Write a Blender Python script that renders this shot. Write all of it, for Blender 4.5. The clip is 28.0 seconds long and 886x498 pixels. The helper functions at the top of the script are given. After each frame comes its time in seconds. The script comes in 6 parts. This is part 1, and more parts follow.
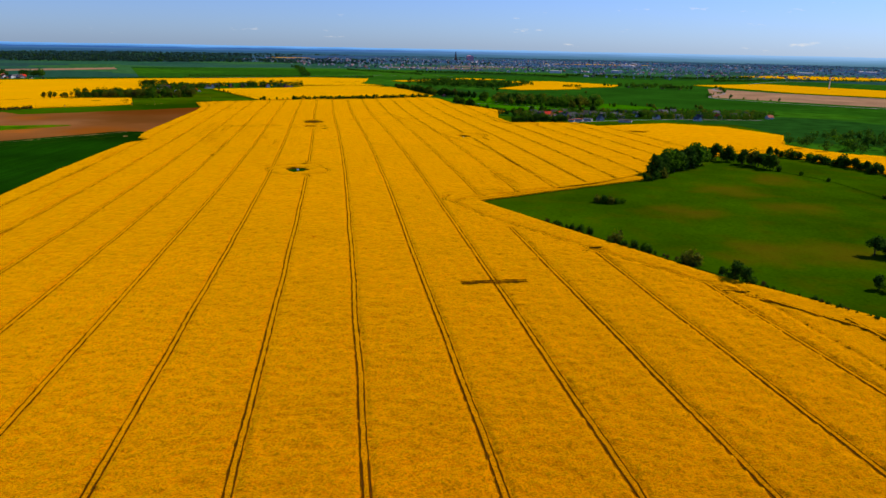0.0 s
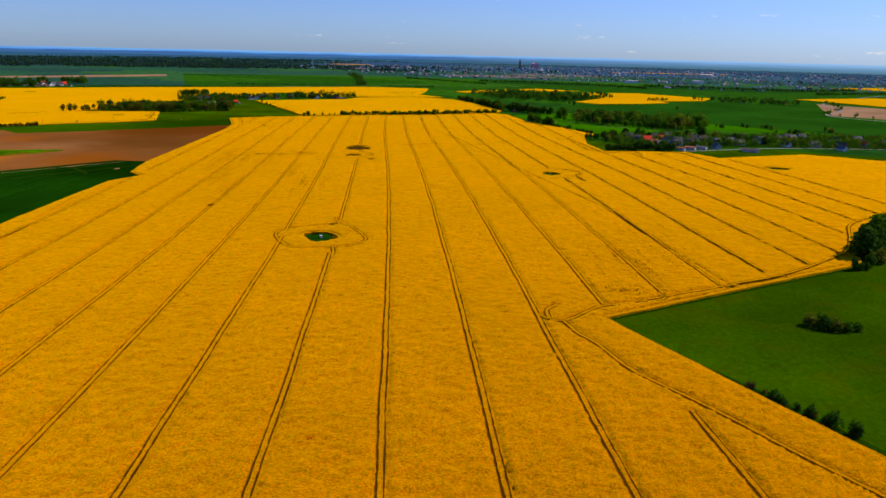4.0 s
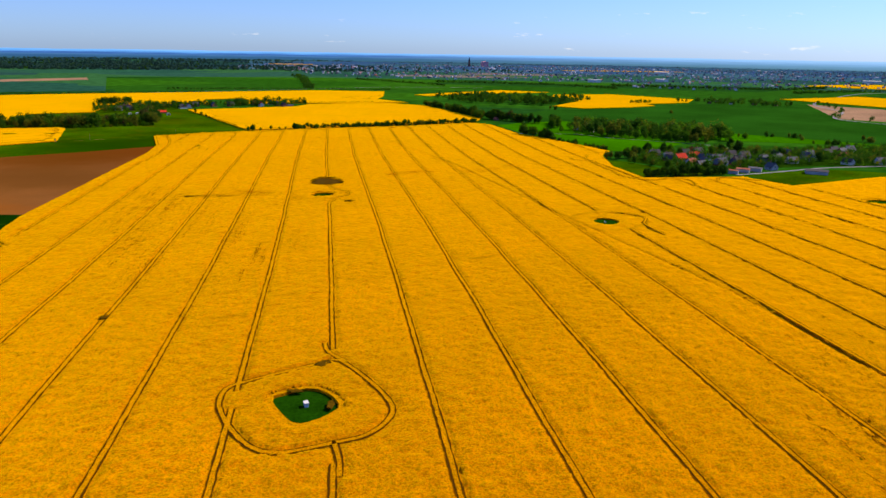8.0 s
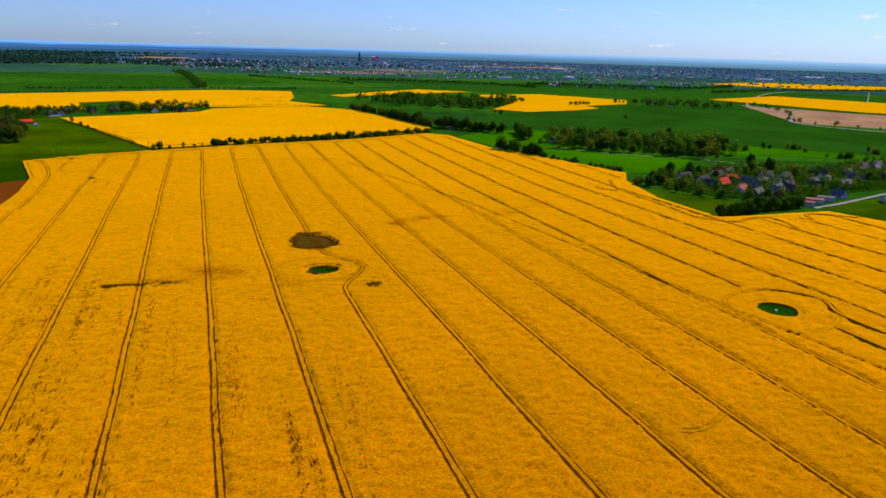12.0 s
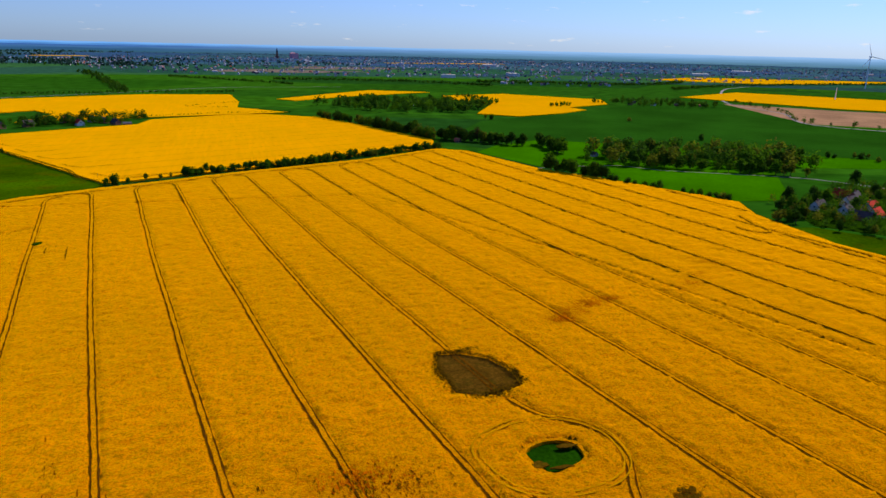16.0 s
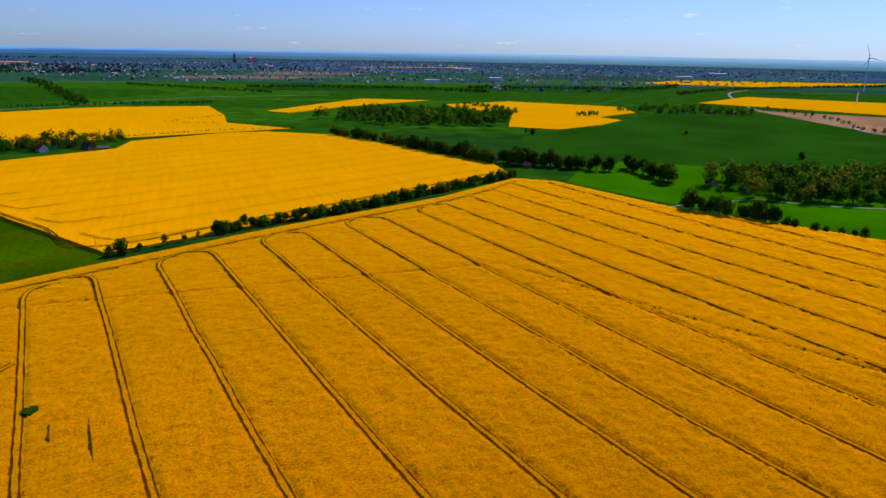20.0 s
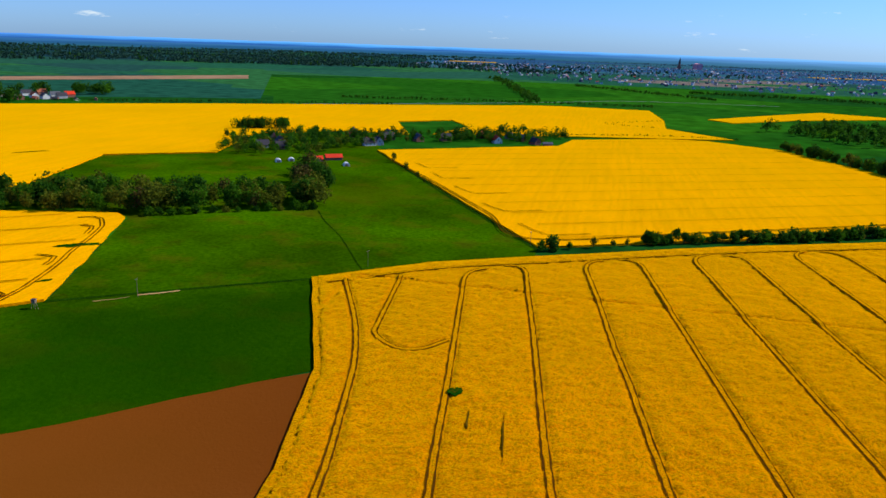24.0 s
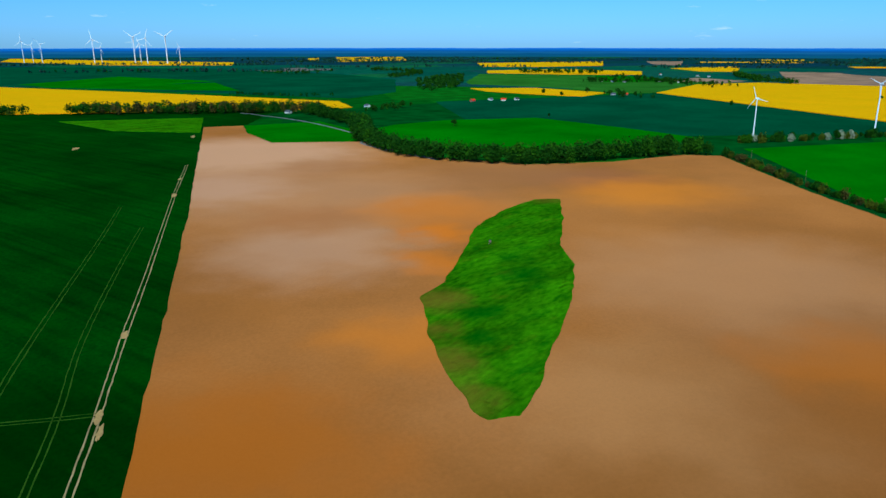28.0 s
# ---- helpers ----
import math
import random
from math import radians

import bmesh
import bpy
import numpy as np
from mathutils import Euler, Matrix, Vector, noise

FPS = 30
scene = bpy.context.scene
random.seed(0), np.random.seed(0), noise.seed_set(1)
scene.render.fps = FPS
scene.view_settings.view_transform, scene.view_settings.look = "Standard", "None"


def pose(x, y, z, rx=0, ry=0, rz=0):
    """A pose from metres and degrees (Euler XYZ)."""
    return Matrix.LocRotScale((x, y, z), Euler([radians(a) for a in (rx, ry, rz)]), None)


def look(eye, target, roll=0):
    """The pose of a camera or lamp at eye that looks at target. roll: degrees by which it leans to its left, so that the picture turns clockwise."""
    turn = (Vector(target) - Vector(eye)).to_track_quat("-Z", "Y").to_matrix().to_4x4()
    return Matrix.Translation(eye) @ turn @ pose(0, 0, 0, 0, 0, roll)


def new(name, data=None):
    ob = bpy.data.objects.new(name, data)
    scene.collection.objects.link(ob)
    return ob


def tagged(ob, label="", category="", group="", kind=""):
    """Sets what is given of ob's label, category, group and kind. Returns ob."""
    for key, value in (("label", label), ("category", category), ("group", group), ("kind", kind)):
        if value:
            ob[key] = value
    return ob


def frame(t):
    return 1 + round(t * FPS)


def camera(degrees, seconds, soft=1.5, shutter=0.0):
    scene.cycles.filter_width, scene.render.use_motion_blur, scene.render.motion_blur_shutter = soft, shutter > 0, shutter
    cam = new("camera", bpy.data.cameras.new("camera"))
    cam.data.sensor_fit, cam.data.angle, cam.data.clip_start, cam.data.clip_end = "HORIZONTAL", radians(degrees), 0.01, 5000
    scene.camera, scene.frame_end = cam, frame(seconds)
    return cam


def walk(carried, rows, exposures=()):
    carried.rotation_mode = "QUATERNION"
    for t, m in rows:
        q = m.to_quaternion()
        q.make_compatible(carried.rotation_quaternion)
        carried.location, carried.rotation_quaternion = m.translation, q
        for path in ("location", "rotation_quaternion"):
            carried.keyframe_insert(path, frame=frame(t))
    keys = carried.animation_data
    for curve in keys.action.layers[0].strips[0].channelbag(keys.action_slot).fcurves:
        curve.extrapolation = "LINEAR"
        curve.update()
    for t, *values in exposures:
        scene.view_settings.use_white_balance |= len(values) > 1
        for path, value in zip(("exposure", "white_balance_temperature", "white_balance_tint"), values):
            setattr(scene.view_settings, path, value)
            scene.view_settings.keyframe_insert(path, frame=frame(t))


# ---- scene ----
cam = camera(63.31, 28.0)

# seconds, x, y, z, heading to the left of +y, pitch, roll
PATH = [
    (0, 0.27, -0.08, 72.44, 0.57, -15.83, 1.07),
    (0.5, 0.65, 16.47, 72.50, 2.98, -15.60, 1.13),
    (1, -0.68, 34.63, 72.78, 3.84, -15.63, 1.45),
    (1.5, -1.83, 53.31, 72.85, 4.80, -15.60, 1.51),
    (2, -3.58, 71.73, 72.90, 5.57, -15.51, 1.27),
    (2.5, -5.63, 90.13, 73.01, 5.97, -15.52, 1.23),
    (3, -8.63, 109.24, 73.55, 5.79, -15.56, 1.26),
    (3.5, -12.46, 127.36, 73.75, 5.29, -15.49, 1.40),
    (5.5, -27.69, 194.25, 72.75, 4.79, -15.37, 0.76),
    (6, -34.23, 212.34, 72.96, 3.31, -15.53, 1.05),
    (6.5, -40.40, 229.13, 72.73, 2.80, -15.33, 1.02),
    (7, -46.53, 246.09, 72.72, 2.64, -15.23, 1.07),
    (7.5, -53.05, 263.14, 73.20, 1.49, -15.41, 0.98),
    (8, -59.93, 279.96, 73.93, 0.66, -15.49, 0.94),
    (8.5, -67.19, 297.01, 73.81, -0.75, -15.47, 0.97),
    (9, -74.55, 314.11, 73.69, -1.81, -15.46, 1.10),
    (9.5, -82.75, 330.48, 73.57, -3.14, -15.41, 1.18),
    (10, -90.00, 346.65, 73.83, -4.07, -15.57, 1.03),
    (10.5, -98.38, 362.12, 74.28, -5.03, -15.66, 1.41),
    (11, -107.28, 378.25, 74.70, -5.89, -15.53, 1.48),
    (11.5, -115.69, 394.01, 74.92, -6.88, -15.73, 1.52),
    (12, -124.09, 409.88, 74.91, -9.08, -15.74, 1.55),
    (12.5, -130.86, 424.09, 74.70, -9.47, -15.68, 1.44),
    (14.5, -160.98, 491.39, 74.81, -13.40, -15.97, 1.18),
    (15, -168.67, 506.60, 73.94, -14.76, -15.84, 1.34),
    (15.5, -175.27, 523.30, 73.99, -14.88, -15.99, 1.36),
    (16, -181.98, 539.81, 73.84, -16.29, -15.91, 1.31),
    (16.5, -188.24, 555.54, 73.52, -16.82, -15.92, 1.22),
    (17, -193.91, 571.93, 73.17, -17.54, -15.79, 1.28),
    (17.5, -199.70, 588.31, 73.56, -17.92, -15.80, 1.35),
    (18, -204.67, 604.72, 73.39, -18.34, -15.84, 1.32),
    (18.5, -208.19, 620.50, 72.64, -19.38, -15.73, 1.14),
    (19, -212.87, 638.24, 72.39, -19.71, -16.00, 0.78),
    (19.5, -217.05, 655.98, 72.30, -20.04, -15.94, 0.76),
    (20, -220.90, 672.37, 72.16, -20.19, -15.60, 1.03),
    (20.5, -222.79, 682.92, 71.37, -19.85, -15.82, 0.47),
    (22.5, -226.58, 689.13, 70.16, -4.00, -16.04, 0.81),
    (23, -226.92, 688.57, 70.71, 0.78, -15.88, 1.68),
    (23.5, -226.23, 688.68, 70.88, 6.35, -15.99, 1.68),
    (24, -226.63, 689.05, 70.61, 12.81, -16.01, 1.96),
    (24.5, -226.45, 689.61, 70.07, 22.76, -16.06, 2.01),
    (25, -226.49, 689.41, 70.22, 33.52, -16.17, 1.93),
    (25.5, -226.49, 688.29, 70.58, 48.28, -16.32, 1.87),
    (26, -225.72, 688.98, 70.14, 63.99, -16.32, 1.40),
    (26.5, -225.91, 689.25, 69.58, 79.71, -16.19, 1.03),
    (27, -226.13, 690.04, 69.35, 95.55, -16.05, 0.56),
    (27.5, -226.10, 690.08, 69.15, 111.18, -15.96, 0.35),
    (28, -226.47, 689.99, 68.66, 126.94, -15.89, -0.02),
]


def flown(x, y, z, heading, pitch, roll):
    a, b = radians(heading), radians(pitch)
    eye = Vector((x, y, z))
    ahead = Vector((-math.sin(a) * math.cos(b), math.cos(a) * math.cos(b), math.sin(b)))
    return look(eye, eye + 10 * ahead, roll)


walk(cam, [(t, flown(*p)) for t, *p in PATH],
     [(0, 0.0, 8200, 15), (3, -0.06, 8200, 15), (6, 0.18, 8100, 15), (8, 0.32, 8000, 15), (10, 0.34, 8000, 15), (12, 0.16, 8000, 15), (15, 0.04, 8000, 15), (20, -0.08, 7900, 15), (24, 0.16, 6900, 4), (25, 0.26, 6350, -8), (26, 0.14, 5900, -15), (27, -0.06, 5700, -15), (28, -0.14, 5500, -18)])

# ---- light ----
SUN_AZ, SUN_EL = 62.0, 42.0   # degrees clockwise from +y, above the horizon
sun = new("sun", bpy.data.lights.new("sun", "SUN"))
sun.data.energy, sun.data.angle, sun.data.color = 4.6, radians(0.53), (1.0, 0.95, 0.86)
sd = Vector((math.sin(radians(SUN_AZ)) * math.cos(radians(SUN_EL)), math.cos(radians(SUN_AZ)) * math.cos(radians(SUN_EL)), math.sin(radians(SUN_EL))))
sun.matrix_world = look(sd * 300, (0, 0, 0))

world = bpy.data.worlds.new("world")
scene.world = world
world.use_nodes = True
wn, wl = world.node_tree.nodes, world.node_tree.links
wn.clear()
sky = wn.new("ShaderNodeTexSky")
sky.sky_type, sky.sun_disc = "NISHITA", False
sky.sun_elevation, sky.sun_rotation = radians(SUN_EL), radians(SUN_AZ)
sky.air_density, sky.dust_density, sky.ozone_density, sky.altitude = 1.0, 0.3, 4.0, 100
hsv = wn.new("ShaderNodeMixRGB")
hsv.blend_type, hsv.inputs[0].default_value, hsv.inputs[2].default_value = "MULTIPLY", 1.0, (0.39, 0.66, 1.40, 1)
wl.new(sky.outputs[0], hsv.inputs[1])
# small fair-weather clouds, by direction
tc = wn.new("ShaderNodeTexCoord")
mp = wn.new("ShaderNodeMapping")
mp.inputs["Scale"].default_value = (15, 15, 75)
wl.new(tc.outputs["Generated"], mp.inputs[0])
cn = wn.new("ShaderNodeTexNoise")
cn.inputs["Scale"].default_value, cn.inputs["Detail"].default_value, cn.inputs["Roughness"].default_value = 1.0, 5, 0.6
wl.new(mp.outputs[0], cn.inputs["Vector"])
cr = wn.new("ShaderNodeValToRGB")
cr.color_ramp.elements[0].position, cr.color_ramp.elements[1].position = 0.65, 0.78
wl.new(cn.outputs[0], cr.inputs[0])
cm = wn.new("ShaderNodeMixRGB")
cm.inputs[2].default_value = (6.5, 7.2, 8.0, 1)
wl.new(cr.outputs[0], cm.inputs[0])
wl.new(hsv.outputs[0], cm.inputs[1])
bg = wn.new("ShaderNodeBackground")
bg.inputs["Strength"].default_value = 0.122
wl.new(cm.outputs[0], bg.inputs["Color"])
wo = wn.new("ShaderNodeOutputWorld")
wl.new(bg.outputs[0], wo.inputs["Surface"])

# ---- materials ----
def material(name, colours, scale=1.0, big=40.0, rough=0.9, bump=0.0, bump_scale=None, mix=0.5, dark=None, sheen=None, stretch=(1, 1, 1), contrast=0.22, metal=0.0, island=0.0, translucent=0.0, spec=0.2, fuzz=0.6):
    """Two-scale noise material in metres. colours: low, high of the grain; dark: (colour, size, share) of patches."""
    m = bpy.data.materials.new(name)
    m.use_nodes = True
    n, l = m.node_tree.nodes, m.node_tree.links
    b = n["Principled BSDF"]
    b.inputs["Roughness"].default_value, b.inputs["Metallic"].default_value = rough, metal
    b.inputs["Specular IOR Level"].default_value = spec
    tc = n.new("ShaderNodeTexCoord")
    mp = n.new("ShaderNodeMapping")
    mp.inputs["Scale"].default_value = stretch
    l.new(tc.outputs["Object"], mp.inputs[0])

    def noise_at(size, detail=4.0, rougher=0.6):
        x = n.new("ShaderNodeTexNoise")
        x.inputs["Scale"].default_value, x.inputs["Detail"].default_value, x.inputs["Roughness"].default_value = 1.0 / size, detail, rougher
        l.new(mp.outputs[0], x.inputs["Vector"])
        return x

    def ramp(src, lo, hi, a, z):
        r = n.new("ShaderNodeValToRGB")
        r.color_ramp.elements[0].position, r.color_ramp.elements[1].position = lo, hi
        r.color_ramp.elements[0].color, r.color_ramp.elements[1].color = (*a, 1), (*z, 1)
        l.new(src, r.inputs[0])
        return r

    fine = noise_at(scale)
    out = ramp(fine.outputs[0], 0.5 - contrast, 0.5 + contrast, *colours[:2])
    wide = noise_at(big, 3.0)
    shift = ramp(wide.outputs[0], 0.35, 0.68, (1 - mix * 0.5,) * 3, (1 + mix * 0.3,) * 3)
    mul = n.new("ShaderNodeMixRGB")
    mul.blend_type, mul.inputs[0].default_value = "MULTIPLY", 1.0
    l.new(out.outputs[0], mul.inputs[1])
    l.new(shift.outputs[0], mul.inputs[2])
    last = mul
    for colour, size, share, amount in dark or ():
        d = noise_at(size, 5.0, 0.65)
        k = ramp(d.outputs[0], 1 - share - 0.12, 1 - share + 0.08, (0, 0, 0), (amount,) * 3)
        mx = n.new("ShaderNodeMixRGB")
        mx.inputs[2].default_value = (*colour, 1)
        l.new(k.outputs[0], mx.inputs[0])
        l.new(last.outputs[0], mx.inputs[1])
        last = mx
    if island:
        gm = n.new("ShaderNodeNewGeometry")
        oi = n.new("ShaderNodeObjectInfo")
        ad = n.new("ShaderNodeMath")
        ad.operation = "MULTIPLY_ADD"
        ad.inputs[1].default_value = 0.6
        l.new(gm.outputs["Random Per Island"], ad.inputs[0])
        sc = n.new("ShaderNodeMath")
        sc.operation, sc.inputs[1].default_value = "MULTIPLY", 0.4
        l.new(oi.outputs["Random"], sc.inputs[0])
        l.new(sc.outputs[0], ad.inputs[2])
        rr = ramp(ad.outputs[0], 0.0, 1.0, (1 - island,) * 3, (1 + island * 0.55, 1 + island * 0.6, 1))
        mx = n.new("ShaderNodeMixRGB")
        mx.blend_type, mx.inputs[0].default_value = "MULTIPLY", 1.0
        l.new(last.outputs[0], mx.inputs[1])
        l.new(rr.outputs[0], mx.inputs[2])
        last = mx
    l.new(last.outputs[0], b.inputs["Base Color"])
    if sheen:
        b.inputs["Sheen Weight"].default_value, b.inputs["Sheen Roughness"].default_value = sheen[0], fuzz
        b.inputs["Sheen Tint"].default_value = (*sheen[1], 1)
    if bump:
        bs = noise_at(bump_scale or scale, 5.0, 0.65)
        bn = n.new("ShaderNodeBump")
        bn.inputs["Strength"].default_value, bn.inputs["Distance"].default_value = 1.0, bump
        l.new(bs.outputs[0], bn.inputs["Height"])
        l.new(bn.outputs[0], b.inputs["Normal"])
    if translucent:
        tr = n.new("ShaderNodeBsdfTranslucent")
        ms = n.new("ShaderNodeMixShader")
        ms.inputs[0].default_value = translucent
        l.new(last.outputs[0], tr.inputs[0])
        l.new(b.outputs[0], ms.inputs[1])
        l.new(tr.outputs[0], ms.inputs[2])
        l.new(ms.outputs[0], n["Material Output"].inputs[0])
    return m


def plain(name, colour, rough=0.7, metal=0.0, var=0.25, size=0.6):
    lo = tuple(c * (1 - var) for c in colour)
    hi = tuple(min(1, c * (1 + var)) for c in colour)
    return material(name, (lo, hi), size, 6.0, rough, metal=metal, mix=0.2)


# Near-black flecks put the dark gaps between flowers into the bloom colour.
RAPE = material("rapeseed_bloom", ((0.44, 0.107, 0.0), (0.79, 0.207, 0.0)), 0.35, 60.0, 1.0, 0.45, 0.6, 0.3, sheen=(0.8, (1.0, 0.66, 0.0)),
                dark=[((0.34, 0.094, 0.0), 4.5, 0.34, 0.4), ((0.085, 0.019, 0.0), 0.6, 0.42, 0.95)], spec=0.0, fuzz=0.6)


def flat_view_gloss(m, colour, rough, amount):
    """A tinted gloss added to brighten the crop towards flat views."""
    n, l = m.node_tree.nodes, m.node_tree.links
    out = n["Material Output"]
    gl, fr, k, mx = n.new("ShaderNodeBsdfGlossy"), n.new("ShaderNodeFresnel"), n.new("ShaderNodeMath"), n.new("ShaderNodeMixShader")
    gl.inputs["Color"].default_value, gl.inputs["Roughness"].default_value = (*colour, 1), rough
    fr.inputs["IOR"].default_value = 1.35
    k.operation, k.inputs[1].default_value = "MULTIPLY", amount
    l.new(fr.outputs[0], k.inputs[0])
    l.new(k.outputs[0], mx.inputs[0])
    l.new(out.inputs[0].links[0].from_socket, mx.inputs[1])
    l.new(gl.outputs[0], mx.inputs[2])
    l.new(mx.outputs[0], out.inputs[0])


flat_view_gloss(RAPE, (1.0, 0.50, 0.0), 0.85, 0.72)
RAPE_FAR = material("rapeseed_bloom_far", ((0.72, 0.212, 0.0), (0.97, 0.302, 0.0)), 1.2, 70.0, 1.0, 0.3, 1.6, 0.2, sheen=(0.8, (1.0, 0.66, 0.0)), dark=[((0.55, 0.27, 0.001), 14.0, 0.3, 0.4)], spec=0.0)
# Trodden soil, coloured darker to take in the shade between crop walls.
RUT = material("shaded_track_soil", ((0.04, 0.016, 0.002), (0.15, 0.055, 0.003)), 0.5, 12.0, 1.0, 0.1, spec=0.0)
MEADOW = material("meadow_grass", ((0.018, 0.064, 0.0003), (0.046, 0.120, 0.0005)), 1.4, 55.0, 1.0, 0.2, 1.2, 0.8, dark=[((0.11, 0.085, 0.004), 18.0, 0.37, 0.5), ((0.006, 0.032, 0.0005), 9.0, 0.34, 0.6)], spec=0.0)
MEADOW_LIGHT = material("isle_grass", ((0.020, 0.105, 0.0), (0.075, 0.23, 0.001)), 2.2, 16.0, 1.0, 0.5, 3.0, 0.8, dark=[((0.16, 0.16, 0.006), 11.0, 0.30, 0.5), ((0.008, 0.09, 0.001), 7.0, 0.36, 0.6)], stretch=(0.6, 1.4, 1), spec=0.0)
CEREAL = material("young_cereal", ((0.014, 0.108, 0.0005), (0.030, 0.180, 0.001)), 0.9, 80.0, 1.0, 0.12, 0.8, 0.5, spec=0.0)
CEREAL_DARK = material("dark_cereal", ((0.002, 0.030, 0.0011), (0.005, 0.056, 0.0019)), 0.9, 60.0, 1.0, 0.12, 0.8, 0.6, dark=[((0.006, 0.070, 0.001), 45.0, 0.36, 0.4)], spec=0.0)
POND = material("wet_grass_hollow", ((0.003, 0.030, 0.001), (0.010, 0.070, 0.002)), 0.7, 8.0, 1.0, 0.15, spec=0.0)
WEEDS = material("weedy_bare_patch", ((0.045, 0.026, 0.002), (0.15, 0.075, 0.004)), 0.6, 5.0, 1.0, 0.15, dark=[((0.02, 0.035, 0.002), 1.8, 0.38, 0.7)], spec=0.0)
BARE = material("bare_weedy_soil", ((0.050, 0.026, 0.003), (0.125, 0.062, 0.007)), 0.6, 4.0, 1.0, 0.2, dark=[((0.028, 0.034, 0.003), 2.6, 0.36, 0.6)], spec=0.0)
STREAK = material("thin_olive_streak", ((0.10, 0.034, 0.001), (0.26, 0.075, 0.001)), 0.6, 5.0, 1.0, 0.1, spec=0.0)
TEAL = material("blue_green_cereal", ((0.003, 0.050, 0.018), (0.007, 0.085, 0.030)), 0.9, 90.0, 1.0, 0.1, 0.8, 0.5, spec=0.0)
VERGE = material("rank_field_verge", ((0.006, 0.030, 0.001), (0.016, 0.055, 0.002)), 0.7, 8.0, 1.0, 0.3, 0.9, 0.6, spec=0.0)
MID_GREEN = material("mid_green_cereal", ((0.006, 0.056, 0.004), (0.014, 0.094, 0.006)), 1.0, 90.0, 1.0, 0.1, 0.8, 0.5, spec=0.0)
PALE = material("pale_far_meadow", ((0.030, 0.120, 0.010), (0.055, 0.175, 0.016)), 2.0, 90.0, 1.0, spec=0.0)
RUSTY = material("thin_rusty_crop", ((0.34, 0.066, 0.0), (0.56, 0.125, 0.0)), 0.7, 5.0, 1.0, 0.2, spec=0.0)
SOIL = material("tilled_soil", ((0.245, 0.090, 0.021), (0.295, 0.109, 0.026)), 0.8, 90.0, 1.0, 0.10, 0.6, 0.4,
                dark=[((0.25, 0.088, 0.016), 55.0, 0.36, 0.45)], spec=0.0)
SOIL.node_tree.nodes["Principled BSDF"].inputs["Diffuse Roughness"].default_value = 1.0
SOIL_FAR = material("fallow_soil", ((0.26, 0.15, 0.08), (0.36, 0.22, 0.13)), 2.0, 60.0, 1.0, spec=0.0)
SAND = material("bare_sand", ((0.34, 0.21, 0.07), (0.50, 0.31, 0.11)), 0.6, 9.0, 1.0, spec=0.0)
ASPHALT = material("pale_asphalt", ((0.16, 0.15, 0.15), (0.26, 0.25, 0.24)), 0.5, 9.0, 0.95)
BARK = material("bark", ((0.035, 0.026, 0.018), (0.10, 0.08, 0.055)), 0.15, 1.5, 0.95, 0.03)
LEAF = material("spring_leaves", ((0.036, 0.125, 0.004), (0.076, 0.205, 0.009)), 0.9, 5.0, 0.9, island=0.35, translucent=0.5, spec=0.05)
LEAF_DARK = material("dark_leaves", ((0.021, 0.080, 0.005), (0.045, 0.138, 0.010)), 0.9, 5.0, 0.9, island=0.35, translucent=0.5, spec=0.05)
LEAF_OLIVE = material("budding_leaves", ((0.088, 0.118, 0.008), (0.160, 0.190, 0.016)), 0.9, 5.0, 0.9, island=0.35, translucent=0.5, spec=0.05)
LEAF_BROWN = material("bare_twigs", ((0.062, 0.052, 0.012), (0.115, 0.088, 0.02)), 0.9, 5.0, 0.9, island=0.4, translucent=0.2, spec=0.05)
BLOSSOM = material("white_blossom", ((0.25, 0.28, 0.16), (0.62, 0.64, 0.48)), 0.6, 4.0, 0.8, island=0.3, translucent=0.3)
ROOF_RED = plain("red_roof_tiles", (0.58, 0.035, 0.012), 0.95)
ROOF_ORANGE = plain("orange_roof_tiles", (0.36, 0.10, 0.05), 0.9)
ROOF_DARK = plain("dark_roof_tiles", (0.045, 0.040, 0.048), 0.85)
ROOF_GREY = plain("grey_sheet_roof", (0.085, 0.09, 0.105), 0.8)
WALL_WHITE = plain("white_render", (0.62, 0.61, 0.58), 0.85, var=0.08)
WALL_BRICK = plain("red_brick_wall", (0.24, 0.10, 0.07), 0.9)
WALL_GREY = plain("grey_render", (0.36, 0.36, 0.37), 0.85, var=0.12)
GLASS = plain("dark_window_glass", (0.02, 0.025, 0.035), 0.12, var=0.1)
WOODEN = plain("weathered_wood", (0.20, 0.14, 0.09), 0.85)
TURBINE = plain("white_turbine_paint", (0.80, 0.81, 0.82), 0.4, var=0.03)
METAL = plain("galvanised_steel", (0.45, 0.46, 0.48), 0.4, 0.6)
RUT_FAR = material("faint_track_in_bloom", ((0.42, 0.20, 0.001), (0.62, 0.29, 0.001)), 0.5, 12.0, 1.0, spec=0.0)
RUT_SAND = material("pale_sandy_rut", ((0.28, 0.20, 0.08), (0.46, 0.32, 0.14)), 0.5, 9.0, 1.0, spec=0.0)
RUT_GREEN = material("thin_green_rut", ((0.02, 0.06, 0.004), (0.05, 0.10, 0.008)), 0.5, 9.0, 1.0, spec=0.0)


